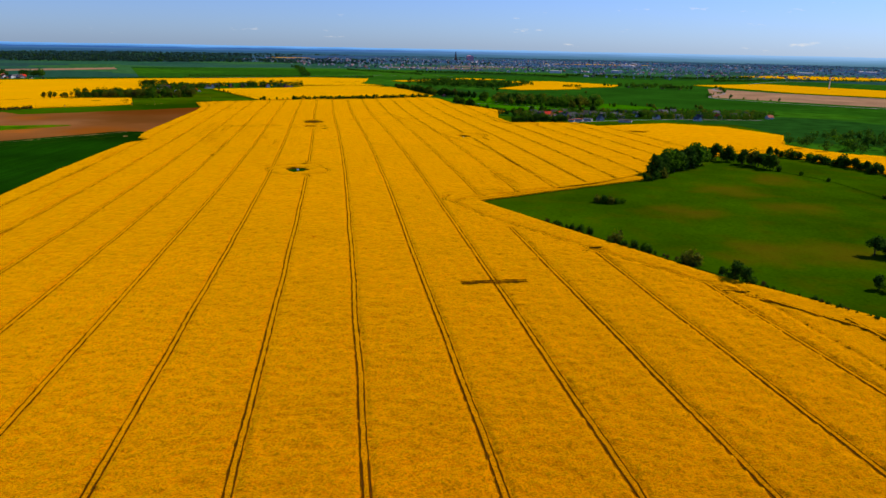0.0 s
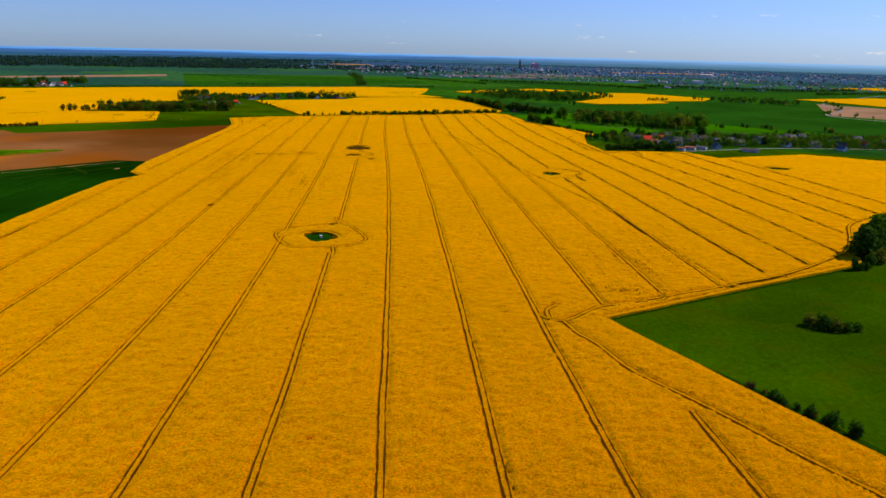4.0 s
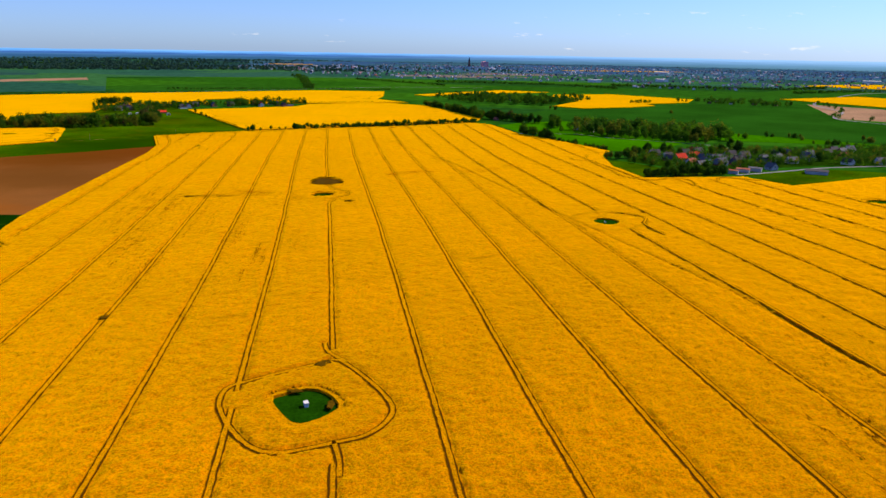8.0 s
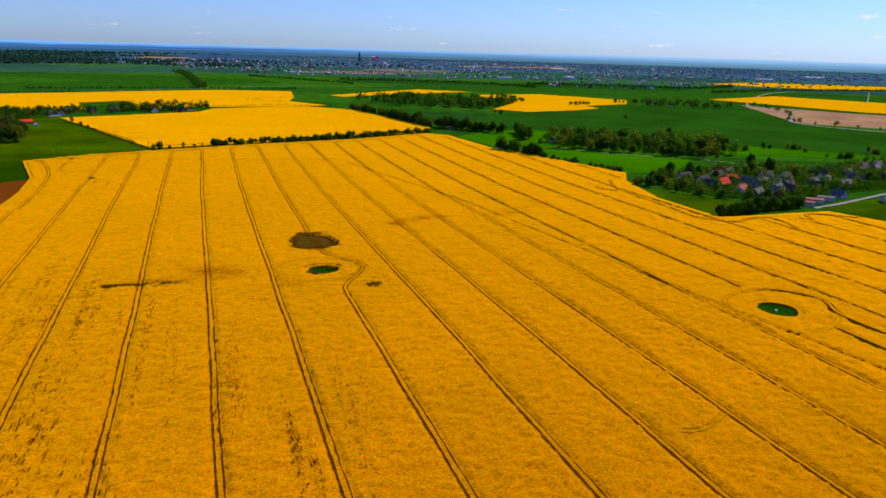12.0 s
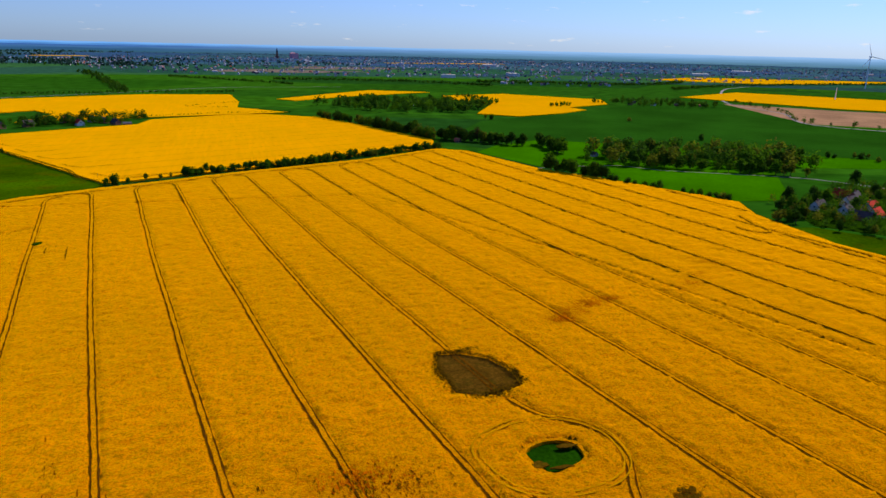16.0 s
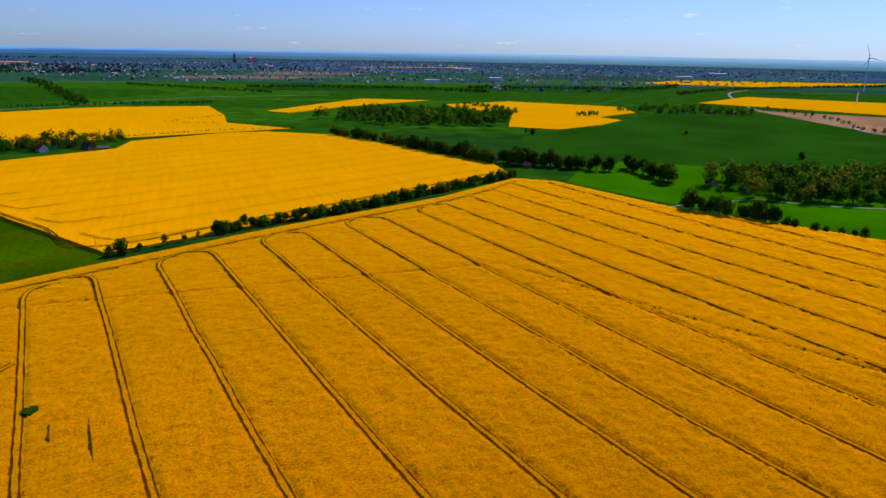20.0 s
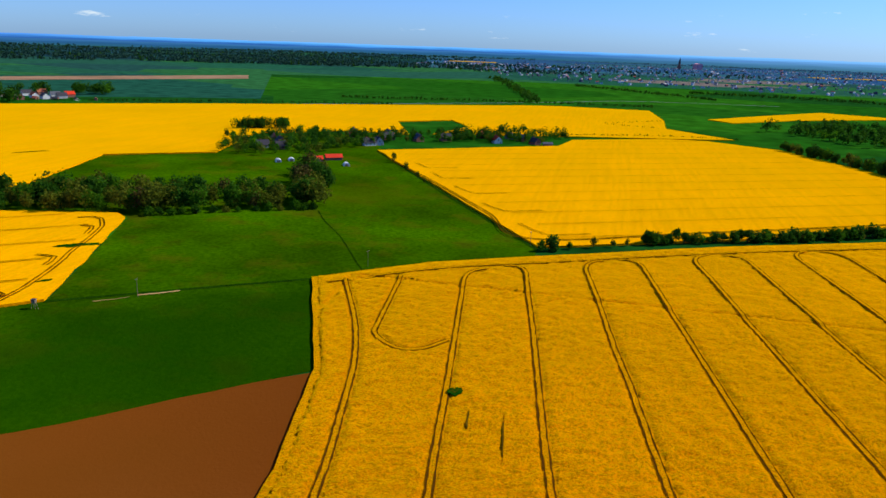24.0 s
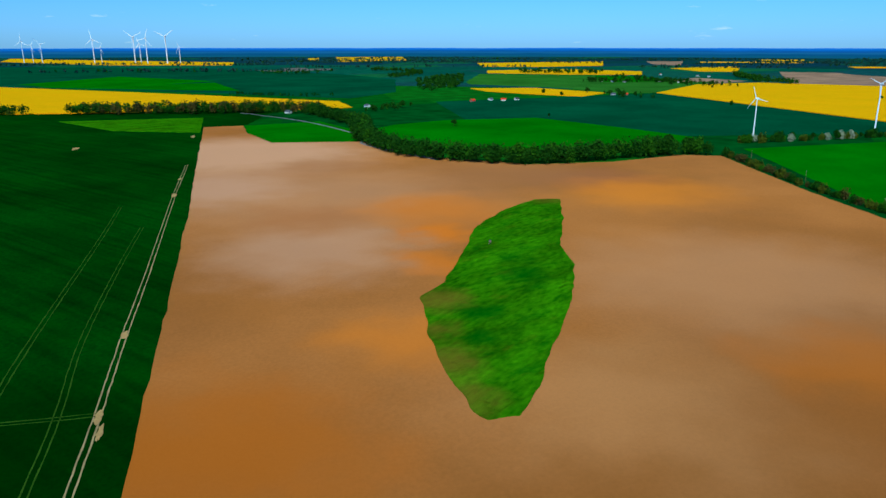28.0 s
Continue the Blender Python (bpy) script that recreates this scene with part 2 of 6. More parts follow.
def stain_or_shade(m, colour, centre, inner, outer, amount, wander=90):
    """A patch of another colour, stain or painted shade, with soft, uneven edges."""
    n, l = m.node_tree.nodes, m.node_tree.links
    b = n["Principled BSDF"]
    tc = n.new("ShaderNodeTexCoord")
    nz = n.new("ShaderNodeTexNoise")
    nz.inputs["Scale"].default_value, nz.inputs["Detail"].default_value = 2.0 / wander, 4
    l.new(tc.outputs["Object"], nz.inputs["Vector"])
    sc = n.new("ShaderNodeVectorMath")
    sc.operation = "MULTIPLY_ADD"
    sc.inputs[1].default_value, sc.inputs[2].default_value = (wander, wander, 0), (-wander / 2, -wander / 2, 0)
    l.new(nz.outputs["Color"], sc.inputs[0])
    ad = n.new("ShaderNodeVectorMath")
    l.new(tc.outputs["Object"], ad.inputs[0])
    l.new(sc.outputs[0], ad.inputs[1])
    di = n.new("ShaderNodeVectorMath")
    di.operation, di.inputs[1].default_value = "DISTANCE", (*centre, 0)
    l.new(ad.outputs[0], di.inputs[0])
    mr = n.new("ShaderNodeMapRange")
    mr.interpolation_type = "SMOOTHSTEP"
    for i, v in enumerate((inner, outer, amount, 0.0)):
        mr.inputs[i + 1].default_value = v
    l.new(di.outputs["Value"], mr.inputs[0])
    mx = n.new("ShaderNodeMixRGB")
    mx.inputs[2].default_value = (*colour, 1)
    l.new(mr.outputs[0], mx.inputs[0])
    l.new(b.inputs["Base Color"].links[0].from_socket, mx.inputs[1])
    l.new(mx.outputs[0], b.inputs["Base Color"])

# Bluish walls and roofs: distance haze put into the town's colours.
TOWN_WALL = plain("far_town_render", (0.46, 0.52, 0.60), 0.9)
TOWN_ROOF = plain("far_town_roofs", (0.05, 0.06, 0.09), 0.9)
# Blue distance haze put into the leaf colour of far trees.
LEAF_FAR = material("haze_blue_leaves", ((0.070, 0.150, 0.235), (0.110, 0.210, 0.310)), 4.0, 60.0, 1.0, island=0.35, translucent=0.5, spec=0.0)



# Dark leaves with some blue haze mixed into their green.
LEAF_WEST = material("far_dark_hazy_woods", ((0.020, 0.062, 0.048), (0.036, 0.092, 0.066)), 4.0, 60.0, 1.0, island=0.3, translucent=0.3, spec=0.0)


def drilled(m, turn, across, along, depth):
    """Fine streaks of thinner growth along the drilled rows."""
    n, l = m.node_tree.nodes, m.node_tree.links
    b = n["Principled BSDF"]
    tc, mp = n.new("ShaderNodeTexCoord"), n.new("ShaderNodeMapping")
    mp.inputs["Rotation"].default_value, mp.inputs["Scale"].default_value = (0, 0, radians(turn)), (1 / across, 1 / along, 1)
    l.new(tc.outputs["Object"], mp.inputs[0])
    nz = n.new("ShaderNodeTexNoise")
    nz.inputs["Scale"].default_value, nz.inputs["Detail"].default_value = 1.0, 4
    l.new(mp.outputs[0], nz.inputs["Vector"])
    mr = n.new("ShaderNodeValToRGB")
    mr.color_ramp.elements[0].position, mr.color_ramp.elements[1].position = 0.36, 0.6
    mr.color_ramp.elements[0].color, mr.color_ramp.elements[1].color = (1 - depth, 1 - depth * 1.35, 1 - depth, 1), (1.05, 1.05, 1.05, 1)
    l.new(nz.outputs[0], mr.inputs[0])
    mx = n.new("ShaderNodeMixRGB")
    mx.blend_type, mx.inputs[0].default_value = "MULTIPLY", 1.0
    l.new(b.inputs["Base Color"].links[0].from_socket, mx.inputs[1])
    l.new(mr.outputs[0], mx.inputs[2])
    l.new(mx.outputs[0], b.inputs["Base Color"])


drilled(RAPE, -9.3, 0.8, 9.0, 0.14)
drilled(RAPE_FAR, 63.0, 2.0, 40.0, 0.10)
drilled(CEREAL_DARK, 53.0, 2.5, 60.0, 0.2)

# ---- building helpers ----
from mathutils.geometry import tessellate_polygon
GZ, CROP = -0.45, 0.35       # level of the bare ground, and of the tops of the crop


def mesh_of(name, verts, faces, mats, index=None, smooth=False):
    me = bpy.data.meshes.new(name)
    me.from_pydata([tuple(v) for v in verts], [], faces)
    for m in mats if isinstance(mats, (list, tuple)) else [mats]:
        me.materials.append(m)
    if index is not None:
        me.polygons.foreach_set("material_index", index)
    if smooth:
        me.polygons.foreach_set("use_smooth", [True] * len(me.polygons))
    me.update()
    return me


def part(name, bm, mat, parent, label=""):
    me = bpy.data.meshes.new(name)
    bm.to_mesh(me)
    bm.free()
    me.materials.append(mat)
    ob = new(name, me)
    ob.parent = parent
    return tagged(ob, label)


def piece(name, me, parent, m=None, label=""):
    ob = new(name, me)
    ob.parent = parent
    if m is not None:
        ob.matrix_basis = m
    return tagged(ob, label)


def curve_through(points, step=4.0, closed=False):
    """A smooth line through corner points, in steps of about that length."""
    pts = [Vector((p[0], p[1])) for p in points]
    n, out = len(pts), []
    for i in range(n if closed else n - 1):
        p1, p2 = pts[i], pts[(i + 1) % n]
        p0 = pts[i - 1] if closed or i else p1
        p3 = pts[(i + 2) % n] if closed or i + 2 < n else p2
        k = max(1, int((p2 - p1).length / step))
        for j in range(k):
            t = j / k
            out.append(0.5 * (2 * p1 + (p2 - p0) * t + (2 * p0 - 5 * p1 + 4 * p2 - p3) * t * t + (3 * p1 - p0 - 3 * p2 + p3) * t ** 3))
    if not closed:
        out.append(pts[-1])
    return out


def ragged(points, amount=0.5, step=5.0):
    """A straight-sided outline, closed, with a slightly uneven edge."""
    out = []
    for i, a in enumerate(points):
        a, b = Vector(a), Vector(points[(i + 1) % len(points)])
        k = max(1, int((b - a).length / step))
        side = Vector((-(b - a).y, (b - a).x)).normalized()
        for j in range(k):
            p = a.lerp(b, j / k)
            out.append(p + side * amount * noise.noise((p.x * 0.11, p.y * 0.11, 3.7)) * (1 if j else 0.3))
    return out


def slab(name, outline, mat, top, base=GZ - 0.3, holes=(), label="", category="", kind="structure", side=None):
    """A field or patch: a top face of that outline, with holes, and its side walls."""
    loops = [list(outline)] + [list(h) for h in holes]
    flat = [v for lp in loops for v in lp]
    n = len(flat)
    tris = tessellate_polygon([[Vector((p.x, p.y, 0)) for p in lp] for lp in loops]) if holes else []
    verts = [(p.x, p.y, top) for p in flat] + [(p.x, p.y, base) for p in flat]
    faces = []
    for a, b, c in tris:
        u, v = flat[b] - flat[a], flat[c] - flat[a]
        faces.append((a, b, c) if u.x * v.y - u.y * v.x > 0 else (a, c, b))
    if not holes:
        turn = sum(p.x * q.y - q.x * p.y for p, q in zip(flat, flat[1:] + flat[:1]))
        faces.append(tuple(range(n)) if turn > 0 else tuple(reversed(range(n))))
    tops, s = len(faces), 0
    for lp in loops:
        k = len(lp)
        faces += [(s + i, s + (i + 1) % k, n + s + (i + 1) % k, n + s + i) for i in range(k)]
        s += k
    index = [0] * tops + [1] * (len(faces) - tops)
    ob = new(name, mesh_of(name, verts, faces, [mat, side or mat], index))
    return tagged(ob, label, category, kind=kind)


def inside(x, y, poly):
    """Whether points (arrays) lie in a polygon."""
    ok = np.zeros(x.shape, bool)
    px, py = np.array([p[0] for p in poly], float), np.array([p[1] for p in poly], float)
    j = len(px) - 1
    for i in range(len(px)):
        with np.errstate(divide="ignore", invalid="ignore"):
            cut = (px[j] - px[i]) * (y - py[i]) / (py[j] - py[i]) + px[i]
        ok ^= ((py[i] > y) != (py[j] > y)) & (x < cut)
        j = i
    return ok


def ribbon(verts, faces, line, width, z, jitter=0.25, rng=random):
    """Adds a strip along a line to verts and faces."""
    s = len(verts)
    for i, p in enumerate(line):
        a, b = line[max(0, i - 1)], line[min(len(line) - 1, i + 1)]
        d = (b - a)
        side = Vector((-d.y, d.x)).normalized() if d.length else Vector((1, 0))
        w1, w2 = (width * 0.5 * (1 + rng.uniform(-jitter, jitter)) for _ in "ab")
        wob = rng.uniform(-0.05, 0.05)
        h = z[i] if isinstance(z, list) else z
        verts += [(p.x - side.x * (w1 + wob), p.y - side.y * (w1 + wob), h), (p.x + side.x * (w2 - wob), p.y + side.y * (w2 - wob), h)]
        if i:
            k = s + 2 * i
            faces.append((k - 2, k, k + 1, k - 1))


def offset(line, d):
    out = []
    for i, p in enumerate(line):
        v = line[min(len(line) - 1, i + 1)] - line[max(0, i - 1)]
        out.append(p + Vector((-v.y, v.x)).normalized() * d)
    return out


CORRIDOR = [(-110, 70), (120, 70), (70, 330), (30, 500), (-20, 640), (-60, 760), (-120, 890), (-300, 890), (-290, 700), (-250, 560), (-190, 330)]


def tramline(name, line, z, gauge=1.25, width=0.34, between=False, label="", mat=None):
    """A pair of wheel ruts along a line."""
    ob = new(name)
    if between:
        deep = inside(np.array([p.x for p in line]), np.array([p.y for p in line]), CORRIDOR)
        z = [z if d else z + 0.53 for d in deep]
    tagged(ob, label or "pair of dark wheel ruts through the yellow crop", "wheel track", "wheel tracks in the rapeseed field")
    for s in (-1, 1):
        v, f = [], []
        ribbon(v, f, offset(line, s * gauge * 0.5), width, z, 0.45)
        piece("wheel_rut", mesh_of("wheel_rut", v, f, mat or RUT), ob)
    if between:
        v, f = [], []
        ribbon(v, f, line, gauge - width * 0.8, [h + 0.06 for h in z], 0.3)
        piece("crop_strip", mesh_of("crop_strip", v, f, RAPE), ob, label="strip of yellow bloom left between the ruts")
    return ob


# ---- the large structure ----
CENTRE, FAR = (-130.0, 400.0), 4330.0
rings = [0, 300, 700, 1200, 1800, 2500, 3300, 3900, FAR]
gv, gf, SEG = [(CENTRE[0], CENTRE[1], GZ)], [], 72
for r in rings[1:]:
    gv += [(CENTRE[0] + r * math.cos(2 * math.pi * i / SEG), CENTRE[1] + r * math.sin(2 * math.pi * i / SEG), GZ) for i in range(SEG)]
for k in range(len(rings) - 1):
    for i in range(SEG):
        j = (i + 1) % SEG
        if k == 0:
            gf.append((0, 1 + i, 1 + j))
        else:
            a, b = 1 + (k - 1) * SEG, 1 + k * SEG
            gf.append((a + i, b + i, b + j, a + j))


def countryside(name, shades):
    """Meadow near by, and a patchwork of distant fields and woods."""
    m = bpy.data.materials.new(name)
    m.use_nodes = True
    n, l = m.node_tree.nodes, m.node_tree.links
    b = n["Principled BSDF"]
    b.inputs["Roughness"].default_value, b.inputs["Specular IOR Level"].default_value = 1.0, 0.0
    tc = n.new("ShaderNodeTexCoord")
    mp = n.new("ShaderNodeMapping")
    mp.inputs["Rotation"].default_value, mp.inputs["Scale"].default_value = (0, 0, 0.5), (1 / 330, 1 / 200, 1)
    l.new(tc.outputs["Object"], mp.inputs[0])
    vo = n.new("ShaderNodeTexVoronoi")
    vo.distance = "CHEBYCHEV"
    vo.inputs["Scale"].default_value = 1.0
    l.new(mp.outputs[0], vo.inputs["Vector"])
    sep = n.new("ShaderNodeSeparateColor")
    l.new(vo.outputs["Color"], sep.inputs[0])
    r = n.new("ShaderNodeValToRGB")
    r.color_ramp.interpolation = "CONSTANT"
    e = r.color_ramp.elements
    e[0].color, e[1].position, e[1].color = (*shades[0][1], 1), shades[1][0], (*shades[1][1], 1)
    for pos, c in shades[2:]:
        x = e.new(pos)
        x.color = (*c, 1)
    l.new(sep.outputs[0], r.inputs[0])
    nz = n.new("ShaderNodeTexNoise")
    nz.inputs["Scale"].default_value, nz.inputs["Detail"].default_value = 0.05, 8
    l.new(tc.outputs["Object"], nz.inputs["Vector"])
    rr = n.new("ShaderNodeValToRGB")
    rr.color_ramp.elements[0].position, rr.color_ramp.elements[0].color = 0.3, (0.6, 0.6, 0.6, 1)
    rr.color_ramp.elements[1].position, rr.color_ramp.elements[1].color = 0.7, (1.25, 1.25, 1.25, 1)
    l.new(nz.outputs[0], rr.inputs[0])
    mx = n.new("ShaderNodeMixRGB")
    mx.blend_type, mx.inputs[0].default_value = "MULTIPLY", 1
    l.new(r.outputs[0], mx.inputs[1])
    l.new(rr.outputs[0], mx.inputs[2])
    l.new(mx.outputs[0], b.inputs["Base Color"])
    return m


NEAR_LAND = countryside("near_farmland", ((0, (0.012, 0.085, 0.005)), (0.3, (0.009, 0.065, 0.008)), (0.5, (0.020, 0.115, 0.006)), (0.75, (0.014, 0.090, 0.006))))
# FAR_LAND and RIM_LAND carry distance haze as blue-green in their base colours.
FAR_LAND = countryside("hazy_far_farmland", ((0, (0.016, 0.092, 0.046)), (0.22, (0.013, 0.075, 0.044)), (0.42, (0.024, 0.115, 0.034)), (0.58, (0.016, 0.066, 0.052)), (0.78, (0.018, 0.088, 0.050)), (0.93, (0.16, 0.13, 0.11)), (0.96, (0.016, 0.068, 0.062))))
RIM_LAND = countryside("haze_blue_rim_land", ((0, (0.024, 0.090, 0.130)), (0.25, (0.020, 0.075, 0.140)), (0.5, (0.030, 0.105, 0.125)), (0.8, (0.024, 0.080, 0.165))))
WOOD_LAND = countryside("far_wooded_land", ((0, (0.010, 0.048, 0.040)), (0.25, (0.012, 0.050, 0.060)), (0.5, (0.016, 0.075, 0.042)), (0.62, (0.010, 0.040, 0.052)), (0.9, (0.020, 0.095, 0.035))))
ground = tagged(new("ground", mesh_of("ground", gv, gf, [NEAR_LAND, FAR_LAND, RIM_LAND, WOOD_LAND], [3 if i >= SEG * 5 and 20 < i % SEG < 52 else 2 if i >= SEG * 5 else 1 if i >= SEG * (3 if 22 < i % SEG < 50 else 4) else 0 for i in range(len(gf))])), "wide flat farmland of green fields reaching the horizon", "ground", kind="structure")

# The horizon: a low glowing rim far behind everything, painted with hazy woods and sea.
def backdrop_material():
    m = bpy.data.materials.new("hazy_distance")
    m.use_nodes = True
    n, l = m.node_tree.nodes, m.node_tree.links
    n.remove(n["Principled BSDF"])
    tc = n.new("ShaderNodeTexCoord")
    sx = n.new("ShaderNodeSeparateXYZ")
    l.new(tc.outputs["Object"], sx.inputs[0])
    mp = n.new("ShaderNodeMapping")
    mp.inputs["Scale"].default_value = (0.005, 0.005, 0.16)
    l.new(tc.outputs["Object"], mp.inputs[0])
    nz = n.new("ShaderNodeTexNoise")
    nz.inputs["Scale"].default_value, nz.inputs["Detail"].default_value = 1.0, 7
    l.new(mp.outputs[0], nz.inputs["Vector"])
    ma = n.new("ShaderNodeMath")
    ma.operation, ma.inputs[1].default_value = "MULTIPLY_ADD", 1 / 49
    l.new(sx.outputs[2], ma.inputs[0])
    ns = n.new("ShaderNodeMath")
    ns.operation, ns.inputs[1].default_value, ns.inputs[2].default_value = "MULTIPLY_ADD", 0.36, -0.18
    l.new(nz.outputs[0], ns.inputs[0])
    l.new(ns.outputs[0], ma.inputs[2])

    def bands(rows):
        r = n.new("ShaderNodeValToRGB")
        e = r.color_ramp.elements
        (e[0].position, e[0].color), (e[1].position, e[1].color) = rows[0], rows[-1]
        for pos, c in rows[1:-1]:
            x = e.new(pos)
            x.color = c
        l.new(ma.outputs[0], r.inputs[0])
        return r

    def blend(f, a, b):
        mx = n.new("ShaderNodeMixRGB")
        for s, i in ((f, 0), (a, 1), (b, 2)):
            l.new(s, mx.inputs[i])
        return mx.outputs[0]

    def share(axis, a, b, hi):
        m = n.new("ShaderNodeMapRange")
        for i, v in enumerate((a, b, 0.0, hi)):
            m.inputs[i + 1].default_value = v
        l.new(sx.outputs[axis], m.inputs[0])
        return m.outputs[0]

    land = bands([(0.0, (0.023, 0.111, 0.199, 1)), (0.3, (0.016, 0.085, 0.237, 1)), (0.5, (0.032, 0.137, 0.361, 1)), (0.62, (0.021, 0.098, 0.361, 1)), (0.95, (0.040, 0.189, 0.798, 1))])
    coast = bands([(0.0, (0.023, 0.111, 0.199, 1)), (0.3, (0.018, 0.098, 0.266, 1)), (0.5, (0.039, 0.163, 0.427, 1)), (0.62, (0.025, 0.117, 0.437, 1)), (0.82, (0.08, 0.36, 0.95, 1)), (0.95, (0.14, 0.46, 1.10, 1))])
    # Paler bands that paint the haze on the sunward side.
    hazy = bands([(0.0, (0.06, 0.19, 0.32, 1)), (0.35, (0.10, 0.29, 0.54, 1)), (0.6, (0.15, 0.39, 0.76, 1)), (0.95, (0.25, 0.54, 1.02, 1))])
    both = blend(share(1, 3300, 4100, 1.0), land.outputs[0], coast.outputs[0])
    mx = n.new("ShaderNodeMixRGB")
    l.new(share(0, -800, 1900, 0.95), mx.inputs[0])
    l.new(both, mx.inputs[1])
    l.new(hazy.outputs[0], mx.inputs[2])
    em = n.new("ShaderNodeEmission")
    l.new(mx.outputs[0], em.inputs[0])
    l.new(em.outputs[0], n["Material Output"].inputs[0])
    return m


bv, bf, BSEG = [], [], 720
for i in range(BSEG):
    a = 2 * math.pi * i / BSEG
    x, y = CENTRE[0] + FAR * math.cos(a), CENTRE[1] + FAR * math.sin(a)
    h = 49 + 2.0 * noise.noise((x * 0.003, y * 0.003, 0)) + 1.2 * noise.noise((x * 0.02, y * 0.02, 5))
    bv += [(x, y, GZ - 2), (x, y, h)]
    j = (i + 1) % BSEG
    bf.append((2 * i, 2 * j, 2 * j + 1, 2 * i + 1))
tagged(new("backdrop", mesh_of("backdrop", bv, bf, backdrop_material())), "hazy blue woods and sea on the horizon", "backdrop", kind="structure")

# Main rapeseed field.
FIELD_A = [(-60, -150), (-130, 60), (-213, 330), (-224, 402), (-233, 485), (-236, 517), (-228, 537), (-240, 548), (-250, 585), (-277, 787), (-286, 825), (-312, 884),
           (-282, 911), (-249, 930), (-182, 967), (-101, 1005), (-41, 1046), (-21, 1031), (1, 950), (22, 918), (62, 842), (51, 815), (48, 764), (58, 719), (122, 729), (140, 700), (215, 739),
           (266, 714), (296, 650), (268, 582), (279, 557), (293, 535), (317, 527), (430, 440), (350, 320), (271, 448), (256, 486), (239, 517), (228, 529), (205, 522), (182, 508), (160, 488), (136, 468), (117, 416), (14, 343), (48, 290), (90, 229), (124, 192), (190, 90), (230, -150)]
POND_1 = [(-98, 420.4), (-96.8, 423.4), (-91, 426.4), (-86.6, 424.4), (-83.3, 419.3), (-84, 416.2), (-87, 412.5), (-91.5, 411.1)]
POND_2 = [(-132.7, 649.6), (-131, 651.6), (-126.6, 652.8), (-122.4, 651), (-122.5, 646.1), (-125.8, 644), (-130, 642.4), (-132, 644.8)]
PATCH = [(-137.5, 696.5), (-139, 687), (-138.5, 676), (-131.5, 673.7), (-123.4, 675.7), (-123.4, 684), (-125.3, 691.5), (-131.3, 695.5)]
POND_3 = [(4.5, 600), (8, 604), (14, 603), (16, 598), (12, 592), (6, 594)]
POND_4 = [(158, 656), (166, 661), (176, 657), (172, 651), (162, 651)]
holes = [curve_through(p, 1.2, True) for p in (POND_1, POND_2, POND_3, POND_4)]
outline_a = ragged(FIELD_A, 0.5, 4.0)
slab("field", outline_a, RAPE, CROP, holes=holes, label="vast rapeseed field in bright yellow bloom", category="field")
for h in holes:
    slab("pond_hollow", [p for p in h], POND, GZ + 0.12, GZ - 0.2, label="small dark green grassy hollow within the rapeseed", category="hollow")


# Tramlines of the main field: parallel pairs of ruts.
KNOT_Y = (-160, 100, 200, 300, 400, 500, 600, 700, 800, 1000)
KNOT_C = (-20.5, -18.9, -17.6, -16.6, -16.2, -16.7, -17.9, -19.9, -21.6, -21.6)
KNOT_S = (23.3, 23.1, 22.6, 22.2, 22.0, 21.75, 21.4, 20.8, 20.2, 19.7)
KNOT_N = (23.3, 23.1, 22.5, 21.9, 21.4, 21.0, 20.7, 20.35, 20.0, 19.6)


def tram_x(k, y):
    c, s = np.interp(y, KNOT_Y, KNOT_C), np.interp(y, KNOT_Y, KNOT_S if k > 0 else KNOT_N)
    return float(c + k * s + 0.68 * max(0, k - 4) - 0.163 * y)


Z_RUT = CROP + 0.15


def field_span(k, margin=9.0):
    ys = np.arange(-140, 1060, 2.0)
    xs = np.array([tram_x(k, y) for y in ys])
    ok = inside(xs, ys, FIELD_A) & inside(xs, ys + margin, FIELD_A) & inside(xs, ys - margin, FIELD_A)
    return ys[ok], ok, ys


def runs(k, cuts=()):
    ys, ok, _ = field_span(k)
    out, run = [], []
    for y in ys:
        if any(a < y < b for a, b in cuts):
            if len(run) > 3:
                out.append(run)
            run = []
            continue
        if run and y - run[-1] > 3:
            if len(run) > 3:
                out.append(run)
            run = []
        run.append(y)
    if len(run) > 3:
        out.append(run)
    return out


CUTS = {0: [(396, 448), (622, 698)], -1: [(416, 424)], 6: [(582, 618)], -6: [(742, 1100)]}
# where the headland along the meadow stops the tracks: below, above
GAP = {4: (288, 354), 5: (254, 365), 6: (222, 379), 7: (190, 388), 8: (160, 402), 9: (150, 420), 10: (140, 448), 11: (120, 478), 12: (100, 506), 13: (90, 532)}
for k, span in GAP.items():
    CUTS.setdefault(k, []).append(span)
track_lines = []
for k in range(-6, 14):
    for run in runs(k, CUTS.get(k, ())):
        bend = run[-1] > 880 and k < 5
        run = run[:-7] if bend else run
        line = [Vector((tram_x(k, y) + 0.35 * noise.noise((k * 3.1, y * 0.03, 1.0)), y)) for y in run]
        track_lines.append(line)
        if bend:
            # the rut swings round onto the headland
            y = run[-1] + 11.0
            meet = Vector((tram_x(k, y), y))
            side = Vector((0.88, 0.47)) * (7.5 if k % 2 else -7.5)
            end = line[-1].copy()
            line += [(end * (1 - u) ** 2 + meet * 2 * u * (1 - u) + (meet + side) * u * u) for u in (i / 12 for i in range(1, 13))]
        tramline("wheel_track", line, Z_RUT, width=0.42, between=True)
